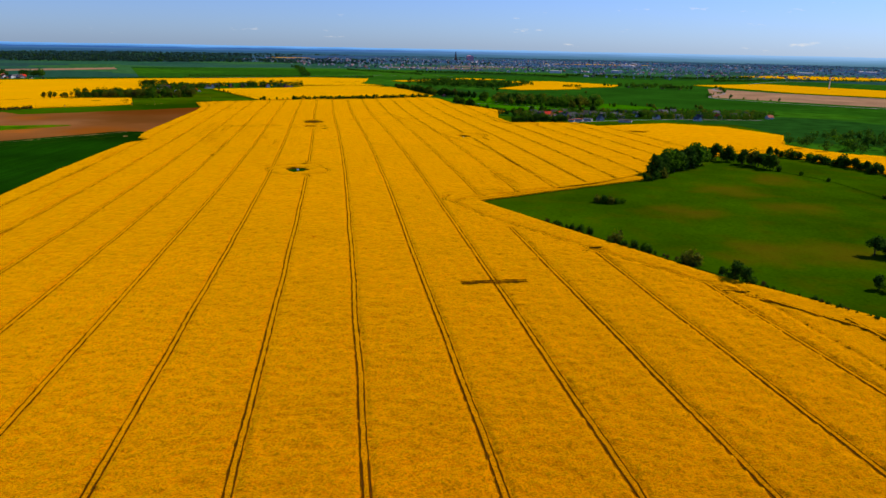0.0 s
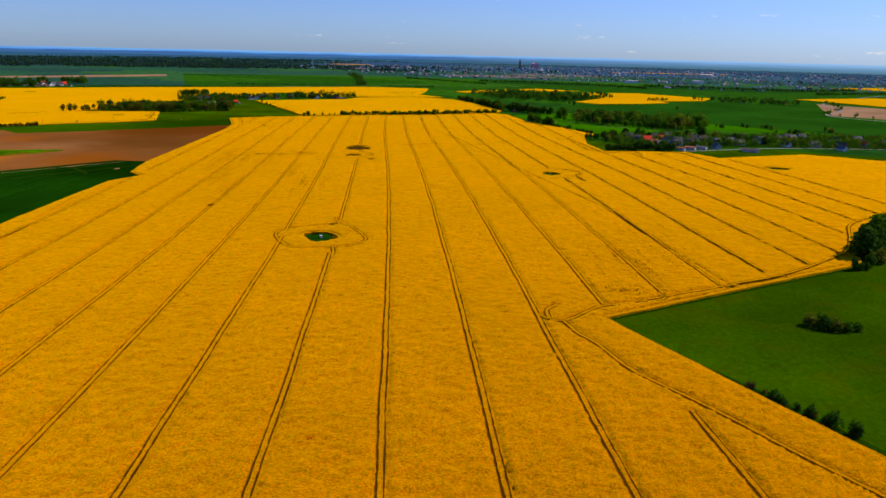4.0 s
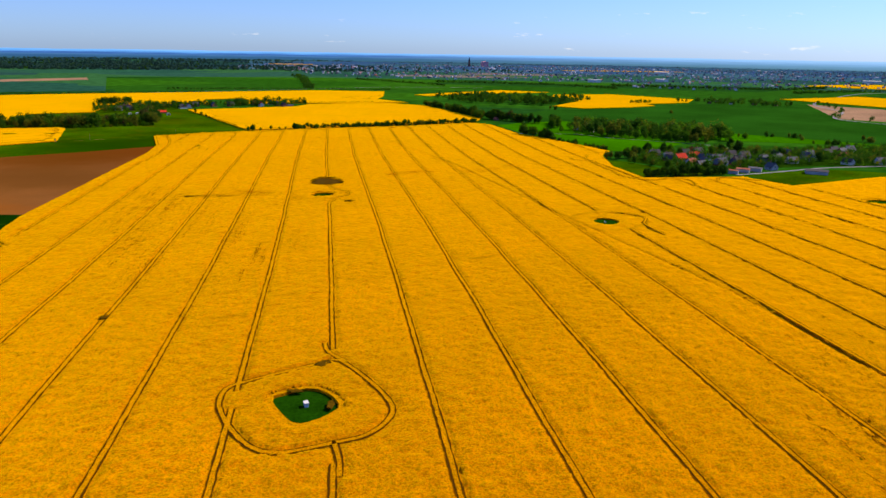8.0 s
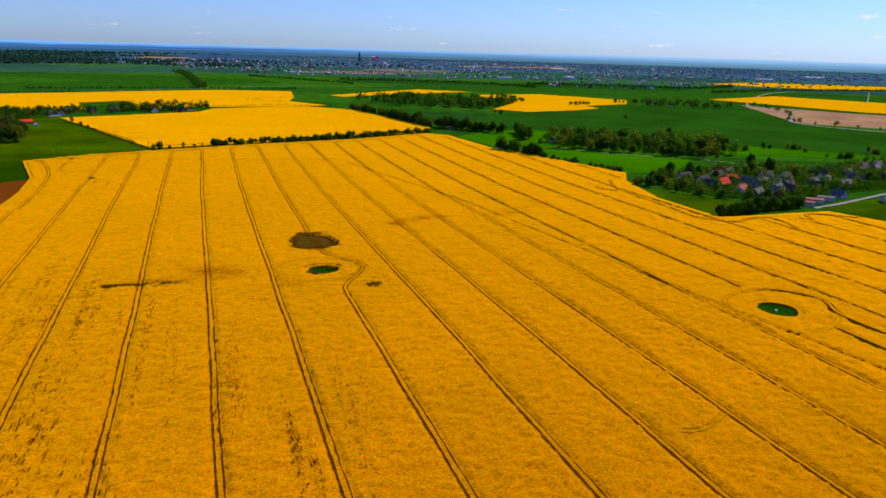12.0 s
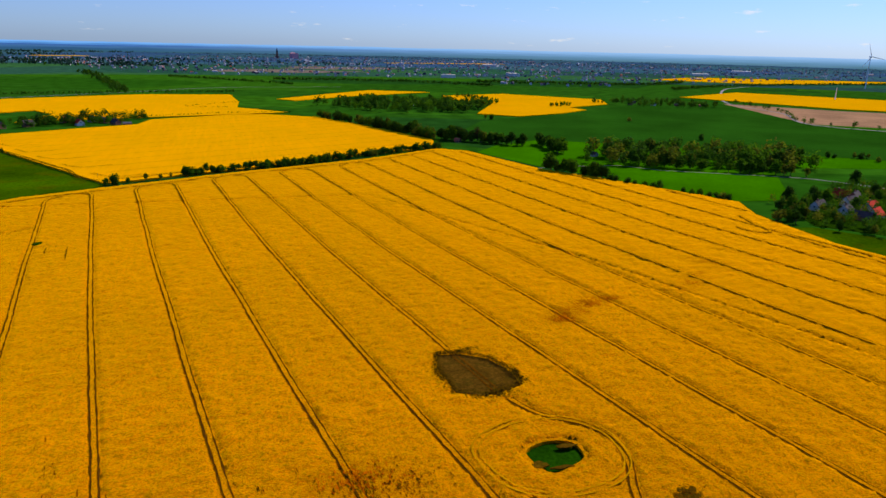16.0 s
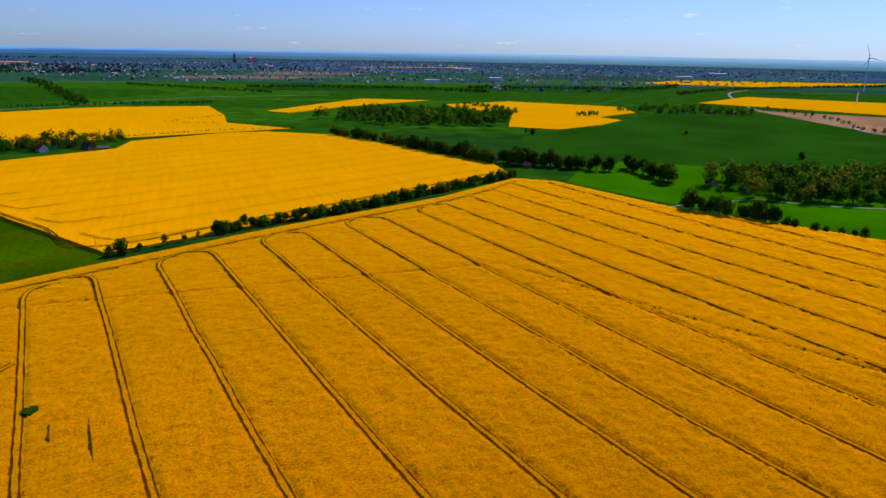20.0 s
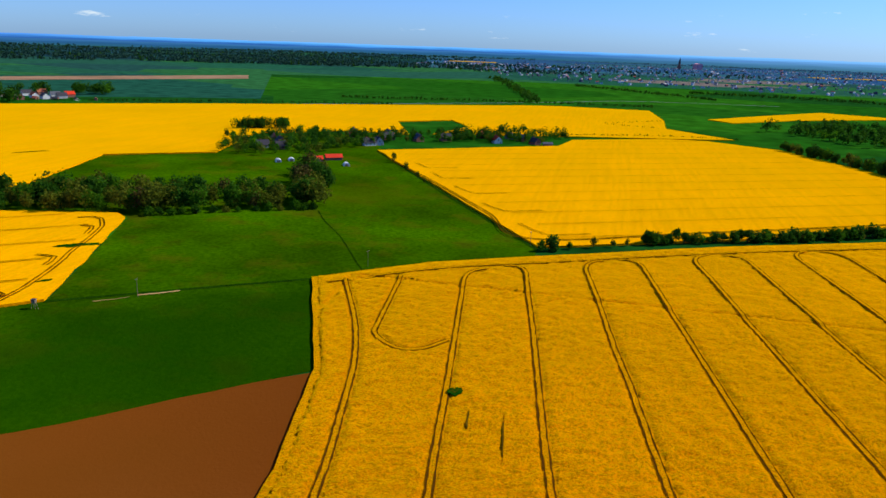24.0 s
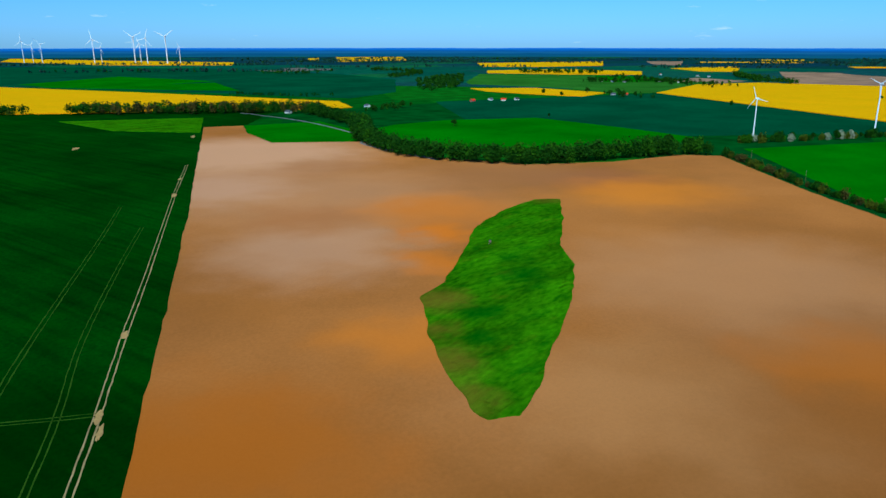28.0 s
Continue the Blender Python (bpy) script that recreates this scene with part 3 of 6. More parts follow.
LOOPS = [
    ([(-108.2, 416.4), (-109.3, 424.7), (-105.5, 429.1), (-96.5, 435.6), (-90.6, 439.7), (-86.8, 441.5), (-78.6, 431.3), (-72.5, 420.6), (-71.9, 413.7), (-75.7, 406.7), (-81.9, 403.3), (-90.9, 399.4), (-96.5, 400.6), (-101.9, 406)], True),
    ([(16, 616), (25, 611), (29, 603), (26, 593), (27, 584), (30, 572)], False),
    ([(-119.2, 620), (-120.3, 628), (-119, 634), (-115.5, 642), (-114, 650), (-117.5, 657), (-124.5, 663), (-128.2, 671)], False),
    ([(-79, 392), (-80, 398), (-82, 404)], False),
    ([(-92, 452), (-90, 446), (-85, 441)], False),
    ([(-286, 893), (-281, 856), (-279, 847), (-272, 841), (-266, 842), (-261, 849)], False),
    ([(-301, 884), (-287, 854), (-279, 832), (-274, 812), (-268, 785), (-262, 745)], False),
    ([(-305, 880), (-276, 904), (-244, 922), (-178, 958), (-98, 996), (-45, 1034)], False),
    ([(58, 257), (55, 260), (52, 258.5), (49, 254)], False),
    ([(-6, 343), (-2.4, 338.5), (1.2, 338), (4.8, 341.5), (13, 351.5), (21.6, 356), (31.7, 362.6), (43.4, 370), (58, 379), (73, 388), (88, 400), (103, 415), (118, 432), (128, 452), (140, 480), (158, 500), (182, 520), (206, 534), (230, 541), (248, 522)], False),
    ([(1.2, 338), (2.7, 334.5), (4.8, 329), (9, 322.5), (12.6, 314), (16.5, 306), (24, 297), (32, 287), (42, 273), (53, 259), (66, 242), (74, 231), (84, 219), (100, 199), (124, 168), (150, 128), (175, 90)], False),
    ([(0.5, 352), (-3, 346), (-2.4, 338.5)], False),
    ([(33, 366.5), (34.5, 363), (31, 360), (25, 358)], False),
    ([(55, 381), (57, 378), (61, 379)], False),
    ([(24, 794), (26, 786), (30, 783), (34, 785), (36, 799), (40, 813)], False),
    ([(36, 781), (38, 761), (42, 740), (45, 720), (51, 711), (59, 708), (63, 708.5), (69, 713), (80, 715), (83, 708), (82, 694)], False),
    ([(128, 712), (112, 721), (104, 720), (100, 710)], False),
]
for pts, closed in LOOPS:
    line = curve_through(pts, 1.6, closed)
    if closed:
        line.append(line[0])
    track_lines.append(line)
    tramline("wheel_track", line, Z_RUT + 0.012, width=0.42, between=True, label="curved pair of wheel ruts in the yellow crop")

for pts in ([(-142, 652), (-137, 658), (-128, 661), (-120, 659), (-115, 653), (-115, 644), (-119, 638), (-126, 635.5), (-134, 636), (-140, 641)], [(-4, 604), (4, 612), (20, 616), (28, 608), (28, 596), (20, 585), (11, 580), (2, 582), (-3, 592)]):
    line = curve_through(pts, 1.6, True)
    line.append(line[0])
    tramline("wheel_track", line, CROP + 0.60, width=0.34, label="faint circling wheel ruts round a hollow", mat=RUT_FAR)
for pts in ([(-136, 471), (-132, 467), (-124, 467), (-116, 472)], [(-98, 510), (-97, 506), (-93, 504), (-87, 505), (-80, 509)], [(-59, 541), (-57, 534), (-50, 532), (-41, 538)]):
    tramline("wheel_track", curve_through(pts, 1.6), CROP + 0.60, width=0.34, label="faint turning wheel ruts in the crop", mat=RUT_FAR)

# Uneven crop tops over the main field: fine along the flight, coarser beyond it.
patch_edge = [(p.x, p.y) for p in ragged(PATCH, 1.2, 0.9)]
rng = np.random.default_rng(4)


def crop_sheet(step, x0, x1, y0, y1, close, lift):
    """One sheet of flowering tops on a grid, left open over tracks, hollows and bare ground."""
    gx, gy = np.arange(x0, x1, step), np.arange(y0, y1, step)
    X, Y = np.meshgrid(gx, gy)
    X = X + rng.uniform(-0.3, 0.3, X.shape) * step
    Y = Y + rng.uniform(-0.3, 0.3, X.shape) * step
    ok = inside(X, Y, FIELD_A) & (inside(X, Y, CORRIDOR) == close) & ~inside(X, Y, patch_edge)
    for dx, dy in ((1.2, 0), (-1.2, 0), (0, 1.2), (0, -1.2)):
        ok &= inside(X + dx, Y + dy, FIELD_A)
    for h in holes:
        cx, cy = np.mean([p.x for p in h]), np.mean([p.y for p in h])
        ok &= ~inside(X, Y, [((p.x - cx) * 1.1 + cx, (p.y - cy) * 1.1 + cy) for p in h])
    near = np.zeros(X.shape, bool)
    for line in track_lines if close else ():
        for side in (-0.62, 0.62):
            for a, b in zip(offset(line, side)[:-1], offset(line, side)[1:]):
                n = max(1, int((b - a).length / (step * 0.6)))
                for u in range(n):
                    p = a.lerp(b, u / n)
                    i0, j0 = round((p.y - y0) / step), (p.x - x0) / step
                    for j1 in (int(j0), int(j0) + 1):
                        if 0 <= i0 < len(gy) and 0 <= j1 < len(gx):
                            near[i0, j1] = True

    def even(times, reach, along=1):
        a = rng.random(X.shape)
        for _ in range(times):
            a = sum(np.roll(a, k, 0) for k in range(-reach * along, reach * along + 1)) + 0.0
            a = sum(np.roll(a, k, 1) for k in range(-reach, reach + 1)) + 0.0
        return np.clip(0.5 + (a - a.mean()) / a.std() * 0.22, 0, 1)

    Z = CROP + lift + 0.40 * (rng.random(X.shape) - 0.5) + 0.45 * (even(1, 1) - 0.5) + 0.3 * (even(2, 2, 2) - 0.5)
    Z[near] = CROP - 0.12
    Z[~ok] = CROP - 0.30
    rim = ~(np.roll(ok, 1, 0) & np.roll(ok, -1, 0) & np.roll(ok, 1, 1) & np.roll(ok, -1, 1))
    Z[rim] = CROP - 0.10
    idx = np.arange(X.size).reshape(X.shape)
    quad = ok[:-1, :-1] & ok[1:, :-1] & ok[1:, 1:] & ok[:-1, 1:]
    F = np.stack([idx[:-1, :-1][quad], idx[:-1, 1:][quad], idx[1:, 1:][quad], idx[1:, :-1][quad]], 1)
    used = np.unique(F)
    remap = np.full(X.size, -1)
    remap[used] = np.arange(len(used))
    crop = bpy.data.meshes.new("crop")
    crop.vertices.add(len(used))
    crop.vertices.foreach_set("co", np.stack([X.ravel()[used], Y.ravel()[used], Z.ravel()[used]], 1).ravel())
    crop.loops.add(F.size)
    crop.loops.foreach_set("vertex_index", remap[F].ravel())
    crop.polygons.add(len(F))
    crop.polygons.foreach_set("loop_start", np.arange(len(F)) * 4)
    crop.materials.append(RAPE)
    crop.polygons.foreach_set("use_smooth", [True] * len(F))
    crop.update(calc_edges=True)
    tagged(new("rapeseed_crop", crop), "dense uneven tops of yellow flowering rapeseed", "crop", kind="stuff")


crop_sheet(0.72, -310, 125, 65, 895, True, 0.46)
crop_sheet(1.05, -320, 310, -60, 1050, False, 0.40)

# Bare or thin patches in the crop.
def blotch(name, centre, size, mat, label, z=CROP + 0.60, turn=0.0, uneven=0.35, category="patch", seed=1):
    r = random.Random(seed)
    pts, n = [], 40
    for i in range(n):
        a = 2 * math.pi * i / n
        k = 1 + uneven * noise.noise((math.cos(a) * 1.7 + seed, math.sin(a) * 1.7, seed * 0.37)) * 1.6 + r.uniform(-0.12, 0.12)
        x, y = math.cos(a) * size[0] * k, math.sin(a) * size[1] * k
        c, s = math.cos(radians(turn)), math.sin(radians(turn))
        pts.append(Vector((centre[0] + x * c - y * s, centre[1] + x * s + y * c)))
    return slab(name, pts, mat, z, z - 0.25, label=label, category=category)


def specks(name, centres, label, seed, mat):
    """Many small ragged gaps in the crop, in one object: (x, y, spread across, spread along, count, size)."""
    r = random.Random(seed)
    v, f = [], []
    for cx, cy, wide, deep, n, size in centres:
        lines = [(r.gauss(0, wide), r.gauss(0, deep * 0.5)) for _ in range(max(4, n // 4))]
        for _ in range(n * 5):
            lx, ly = r.choice(lines)
            d = ly + r.gauss(0, deep * 0.45)
            x, y = (cx + lx + r.gauss(0, 0.35) - 0.163 * d, cy + d) if deep > 12 else (cx + r.gauss(0, wide * 0.62), cy + r.gauss(0, deep * 0.62))
            a, b = size * r.uniform(0.05, 0.16) * (0.7 if deep > 12 else 1), size * r.uniform(0.12, 0.55) * (1.8 if deep > 12 else 1)
            s = len(v)
            k = 7
            for i in range(k):
                t = 2 * math.pi * i / k
                w = r.uniform(0.5, 1.2)
                px, py = math.cos(t) * a * w, math.sin(t) * b * w
                v.append((x + px - 0.163 * py, y + py, CROP + 0.62))
            f.append(tuple(range(s, s + k)))
    tagged(new(name, mesh_of(name, v, f, mat)), label, "weeds", kind="stuff")


specks("weed_streaks", [(-165, 520, 3, 30, 30, 1.5), (-185, 560, 4, 40, 45, 1.6), (-195, 620, 5, 25, 60, 1.6), (-170, 600, 5, 35, 45, 1.4), (-146, 560, 2, 22, 30, 1.4), (-120, 540, 2, 30, 26, 1.2), (-128, 520, 2, 16, 22, 1.6), (-206, 590, 3, 30, 40, 1.6), (-215, 640, 4, 20, 35, 1.5),
                        (-178, 637, 10, 3, 70, 1.2), (-160, 645, 8, 5, 45, 1.2), (30, 400, 10, 18, 40, 1.6), (45, 440, 8, 25, 34, 1.4), (22, 368, 7, 4, 26, 1.4), (-138, 632, 6, 4, 26, 1.0), (-111, 630, 2.5, 2, 18, 0.9)],
       "dark weedy streaks between the rows of rapeseed", 17, STREAK)
specks("thin_streaks", [(-97, 711, 3, 3, 60, 1.0), (-91, 716, 4, 3, 70, 1.0), (-84, 720.5, 4, 3, 60, 1.0), (-76, 723, 4, 2, 40, 1.0), (-51, 726, 3, 3, 16, 1.0), (-43, 731, 4, 4, 24, 1.0), (-34, 738, 4, 4, 24, 1.0), (-20, 751, 4, 4, 30, 1.0), (-164, 648, 7, 4, 60, 1.2)], "rusty thinning streaks in the rapeseed", 18, RUSTY)
specks("weed_line", [(-194 + 1.05 * i, 634.2 + 0.05 * i, 0.9, 0.45, 9, 1.0) for i in range(19)] + [(-192.6, 632.6, 1.0, 1.6, 26, 1.0), (-177, 634.4, 1.2, 1.0, 16, 1.0)], "dark broken line of weeds across the crop", 23, WEEDS)
specks("weed_fringe", [(p.x, p.y, 0.9, 0.9, 7, 0.9) for p in ragged(PATCH, 1.2, 1.1)] + [(-131, 697, 4, 1, 40, 1.0), (-131, 672.5, 4, 1, 40, 1.0), (-140, 684, 1, 5, 40, 1.0), (-122, 681, 1, 4, 40, 1.0), (-127, 675, 5, 4, 50, 0.9), (-111, 630, 2.2, 2.2, 26, 0.8), (-253.5, 823, 1.2, 2, 10, 0.6), (-90, 439, 1.4, 1.2, 12, 0.7)], "ragged weedy fringe round bare patches", 19, WEEDS)
slab("weedy_patch", [Vector(p) for p in patch_edge], BARE, CROP + 0.02, CROP - 0.3, label="dark weedy bare patch in the yellow crop", category="patch")
for x, y, a, b, s in ((-132, 645.5, 1.6, 0.9, 61), (-124, 650.3, 1.9, 0.7, 62), (-128, 643.8, 2.0, 0.6, 63), (-85, 419, 0.8, 2.2, 64), (-94, 425, 1.6, 0.8, 65)):
    blotch("weedy_patch", (x, y), (a, b), WEEDS, "tall dry weeds at the rim of a grassy hollow", CROP + 0.1, seed=s)
tramline("wheel_track", [Vector((tram_x(0, y), y)) for y in range(672, 700, 2)], CROP + 0.09, 1.25, 0.5, label="wheel ruts through a bare weedy patch")
blotch("weedy_patch", (-111, 630), (2.0, 2.6), WEEDS, "small weedy gap in the crop", seed=5)
blotch("weedy_patch", (-253.3, 822.5), (1.2, 2.1), POND, "small green weedy gap beside a wheel track", seed=7)
blotch("weedy_patch", (-90, 439), (1.6, 1.8), WEEDS, "small weedy gap beside the loop of ruts", seed=8)
blotch("weedy_patch", (-156, 466), (1.2, 1.4), WEEDS, "small weedy gap in a wheel track", seed=9)
blotch("weedy_patch", (-192.5, 633.6), (1.7, 1.1), WEEDS, "small dark weedy gap in the crop", seed=11, uneven=0.6)
tramline("wheel_track", curve_through([(4, 214), (13, 215.6), (22, 217), (25, 217.2)], 1.2), CROP + 0.64, 1.7, 0.95, label="short pair of dark ruts across the rows")
blotch("weedy_patch", (55, 259.3), (2.6, 0.5), WEEDS, "dark churned ruts where wheels turned", turn=20, seed=14)
blotch("weedy_patch", (90, 211.5), (3.4, 0.5), WEEDS, "dark churned ruts where wheels turned", turn=-10, seed=15)
blotch("weedy_patch", (30.7, 716), (0.6, 2.8), WEEDS, "small dark gap in the crop", seed=16)
blotch("weedy_patch", (-52, 266), (0.5, 0.9), RUSTY, "small bare gap in the crop", seed=13)
for i, (a, b) in enumerate((((-249, 815), (-248, 808)), ((-242, 815), (-240, 801)))):
    blotch("weedy_patch", ((a[0] + b[0]) / 2, (a[1] + b[1]) / 2), (0.2, abs(a[1] - b[1]) / 2), WEEDS, "narrow dark slit in the crop", turn=8, seed=20 + i)

# Thin rusty growth, where water stood.
for centre, r0, r1, amount in (((-96, 713), 2.5, 7.5, 0.85), ((-90, 717), 2.5, 7, 0.85), ((-83, 721), 2, 6, 0.85), ((-75, 723), 2, 5, 0.7), ((-44, 731), 3, 10, 0.5), ((-22, 750), 4, 11, 0.6), ((-165, 645), 4, 14, 0.6)):
    stain_or_shade(RAPE, (0.30, 0.052, 0.0), centre, r0, r1, amount, 5)

# Meadow beside the main field, brown soil, grass strip and other fields.
def field(name, pts, mat, top, label, category="field", amount=0.6, step=7.0):
    return slab(name, ragged(pts, amount, step), mat, top, label=label, category=category)


field("meadow", [(14.5, 342.5), (48.5, 289.5), (90.5, 228.5), (124.5, 191.5), (191, 90), (420, 60), (350, 319), (271.5, 447), (256.5, 485), (239.5, 516), (228, 528), (205, 521), (183, 507), (161, 487), (137, 467), (118, 415)], MEADOW, GZ + 0.06,
      "green meadow with brown tufts beside the rapeseed", "meadow", 0.3)
for colour, centre, r0, r1, amount in (((0.45, 0.236, 0.129), (-520, 300), 40, 120, 0.75), ((0.39, 0.190, 0.091), (-460, 440), 20, 110, 0.5), ((0.30, 0.080, 0.005), (-288, 590), 8, 48, 0.75), ((0.41, 0.220, 0.129), (-437, 385), 10, 60, 0.6), ((0.39, 0.205, 0.114), (-393, 509), 10, 55, 0.6), ((0.20, 0.070, 0.030), (-579, 526), 5, 50, 0.7), ((0.26, 0.090, 0.025), (-423, 470), 4, 40, 0.5), ((0.27, 0.090, 0.020), (-470, 506), 4, 34, 0.5), ((0.47, 0.120, 0.006), (-438, 530), 2, 24, 0.7), ((0.46, 0.120, 0.006), (-408, 552), 2, 22, 0.6), ((0.45, 0.130, 0.010), (-352, 584), 3, 26, 0.55), ((0.36, 0.175, 0.068), (-354, 645), 8, 50, 0.4), ((0.17, 0.040, 0.003), (-290, 812), 18, 120, 0.85), ((0.15, 0.043, 0.004), (-330, 756), 18, 70, 0.85), ((0.48, 0.130, 0.008), (-470, 500), 4, 50, 0.5),
                                        ((0.50, 0.150, 0.010), (-560, 560), 8, 60, 0.6), ((0.25, 0.100, 0.035), (-560, 480), 10, 70, 0.6), ((0.25, 0.100, 0.035), (-520, 380), 5, 50, 0.5), ((0.45, 0.120, 0.006), (-403, 675), 3, 34, 0.75), ((0.37, 0.182, 0.084), (-450, 640), 20, 80, 0.45)):
    stain_or_shade(SOIL, colour, centre, r0, r1, amount, 40)
# Shade of the side-lit soil, put into its colour around these two spots.
stain_or_shade(SOIL, (0.13, 0.045, 0.006), (-292, 680), 15, 75, 0.7, 40)
stain_or_shade(SOIL, (0.15, 0.050, 0.010), (-395, 690), 20, 70, 0.45, 40)
stain_or_shade(MEADOW, (0.005, 0.034, 0.0003), (-308, 835), 15, 75, 0.8, 30)
stain_or_shade(MEADOW, (0.006, 0.040, 0.0003), (-348, 800), 12, 60, 0.7, 30)
stain_or_shade(MEADOW, (0.013, 0.048, 0.0003), (170, 320), 120, 280, 0.45, 60)
for centre in ((110, 330), (150, 385), (150, 262), (190, 420), (120, 262), (170, 340)):
    stain_or_shade(MEADOW, (0.105, 0.062, 0.004), centre, 2, 26, 0.5, 40)
stain_or_shade(MEADOW, (0.016, 0.105, 0.0005), (-425, 752), 20, 75, 0.35, 30)
stain_or_shade(MEADOW, (0.060, 0.075, 0.001), (-340, 1010), 5, 45, 0.4, 40)
FIELD_B = [(-277, 787), (-286, 824), (-297, 815), (-322, 790), (-356, 763), (-382, 738), (-426, 709), (-451, 727), (-484, 728), (-530, 694), (-607, 627), (-703, 556), (-692, 534), (-638, 510), (-600, 475), (-588, 405),
           (-619, 325), (-572, 273), (-600, 210), (-633, 163), (-604, 147), (-526, 252), (-391, 436), (-314, 538), (-274, 591), (-250, 592)]
ISLE = [(-520, 537), (-512, 528), (-487, 528), (-455, 535), (-423, 551), (-391, 567), (-377, 569), (-356, 588), (-339, 608), (-331, 619), (-330, 623), (-335, 627), (-348, 624), (-371, 615), (-385, 610), (-411, 600), (-431, 590), (-449, 575), (-489, 555)]
field("ploughed_field", FIELD_B, SOIL, GZ + 0.10, "bare brown tilled soil with pale and rusty patches", amount=0.8)
field("meadow", [(-286.5, 825), (-292, 843), (-311.5, 884.5), (-372, 843), (-380, 835), (-403, 808), (-444, 777), (-493, 733), (-547, 698), (-530, 692), (-484, 728), (-451, 727), (-426, 709), (-382, 738), (-356, 763), (-322, 790), (-297, 815)],
      MEADOW, GZ + 0.05, "long green meadow strip with worn brown patches", "meadow", 0.3)
field("meadow", [(-312, 884), (-282, 911.5), (-249, 930.5), (-249, 942), (-378, 1147), (-400, 1235), (-470, 1190), (-520, 1060), (-493, 954), (-520, 905), (-411, 932), (-372, 844)],
      MEADOW, GZ + 0.04, "dark green meadow before a hamlet", "meadow", 0.3)
field("cereal_field", [(-250, 590), (-274, 592), (-314, 539), (-391, 437), (-526, 253), (-604, 148), (-640, 160), (-760, 60), (-560, -160), (-300, 0), (-190, 330), (-213, 330), (-224, 402), (-233, 485), (-236, 517), (-228, 537), (-240, 548)],
      CEREAL_DARK, GZ + 0.07, "dark green young cereal field", amount=0.4)
BIG = [(-557, 699), (-547, 698), (-493, 733), (-444, 777), (-403, 808), (-380, 835), (-372, 843), (-411, 930), (-418, 935), (-452, 926), (-507, 905), (-489, 955), (-520, 1058), (-467, 1094), (-490, 1190), (-440, 1235), (-382, 1238), (-418, 1326), (-376, 1364), (-350, 1317), (-366, 1250),
       (-262, 1288), (-182, 1313), (-126, 1333), (-178, 1395), (-175, 1470), (-185, 1598), (-290, 1598), (-329, 1583), (-479, 1490), (-655, 1385), (-822, 1262), (-905, 1235), (-1050, 1085), (-1196, 847), (-960, 716), (-689, 1062), (-628, 931), (-592, 821), (-568, 742)]
field("field", BIG, RAPE_FAR, CROP, "long rapeseed field in bright yellow bloom", amount=1.0)
FIELD_D = [(-378, 1147), (-264, 1226), (-256, 1268), (-184, 1310), (-150, 1313), (-99, 1280), (-67, 1203), (-30, 1100), (-36, 1058), (-110, 1018), (-181, 977), (-249, 943)]
field("field", FIELD_D, RAPE_FAR, CROP, "rapeseed field in bright yellow bloom behind a hedge", amount=0.8)
field("field", [(-127, 1519), (-53, 1610), (30, 1707), (119, 1664), (-34, 1562), (-106, 1493)], RAPE_FAR, CROP, "distant rapeseed field in yellow bloom")
field("field", [(118, 1590), (228, 1630), (341, 1514), (307, 1432), (227, 1386), (234, 1351), (178, 1307), (116, 1277), (79, 1310), (134, 1421), (109, 1544)], RAPE_FAR, CROP, "distant rapeseed field in yellow bloom")
field("field", [(811, 2156), (1041, 2309), (1600, 2130), (1500, 2050), (1020, 1982)], RAPE_FAR, CROP, "distant rapeseed field in yellow bloom")
field("field", [(508, 1567), (707, 1687), (860, 1500), (1200, 1200), (1050, 1000), (619, 1345), (576, 1437)], RAPE_FAR, CROP, "distant rapeseed field in yellow bloom")
field("fallow_field", [(499, 1447), (596, 1326), (1040, 990), (900, 800), (417, 1180), (433, 1244)], SOIL_FAR, GZ + 0.08, "distant pale brown fallow field")
field("field", [(-700, -800), (-764, -640), (-829, -309), (-881, 35), (-829, 107), (-779, 102), (-736, -19), (-628, -44), (-549, -119), (-480, -300), (-420, -600)], RAPE_FAR, CROP, "long rapeseed field in yellow bloom behind trees")
field("field", [(-1279, 292), (-1541, 264), (-1677, 336), (-1675, 564), (-1599, 882), (-1399, 872), (-1171, 781), (-1011, 671), (-1001, 623)], RAPE_FAR, CROP, "wide rapeseed field in yellow bloom beside wind turbines")
field("cereal_field", [(-958, 716), (-690, 1062), (-628, 930), (-592, 820), (-568, 741), (-558, 700), (-590, 655), (-746, 558), (-850, 634)], CEREAL, GZ + 0.07, "bright green young cereal field")
field("cereal_field", [(-953, 132), (-1280, 296), (-1000, 622), (-909, 625), (-795, 504), (-791, 398), (-780, 304)], TEAL, GZ + 0.07, "dark blue-green cereal field")
field("cereal_field", [(-572, 274), (-600, 212), (-633, 165), (-700, 190), (-640, 330), (-619, 326)], CEREAL, GZ + 0.07, "bright green field beside the ploughed soil")
field("cereal_field", [(-25, 1090), (60, 1240), (120, 1275), (180, 1305), (240, 1345), (320, 1420), (500, 1440), (430, 1240), (410, 1170), (520, 1010), (340, 900), (200, 1000), (60, 1090), (10, 1060)], MID_GREEN, GZ + 0.07, "green cereal field with scattered trees")
field("meadow", [(5, 965), (64, 846), (95, 842), (160, 935), (340, 900), (200, 1000), (60, 1090), (10, 1060), (-15, 1030)], CEREAL, GZ + 0.09, "green paddock beside the yellow field", "meadow")
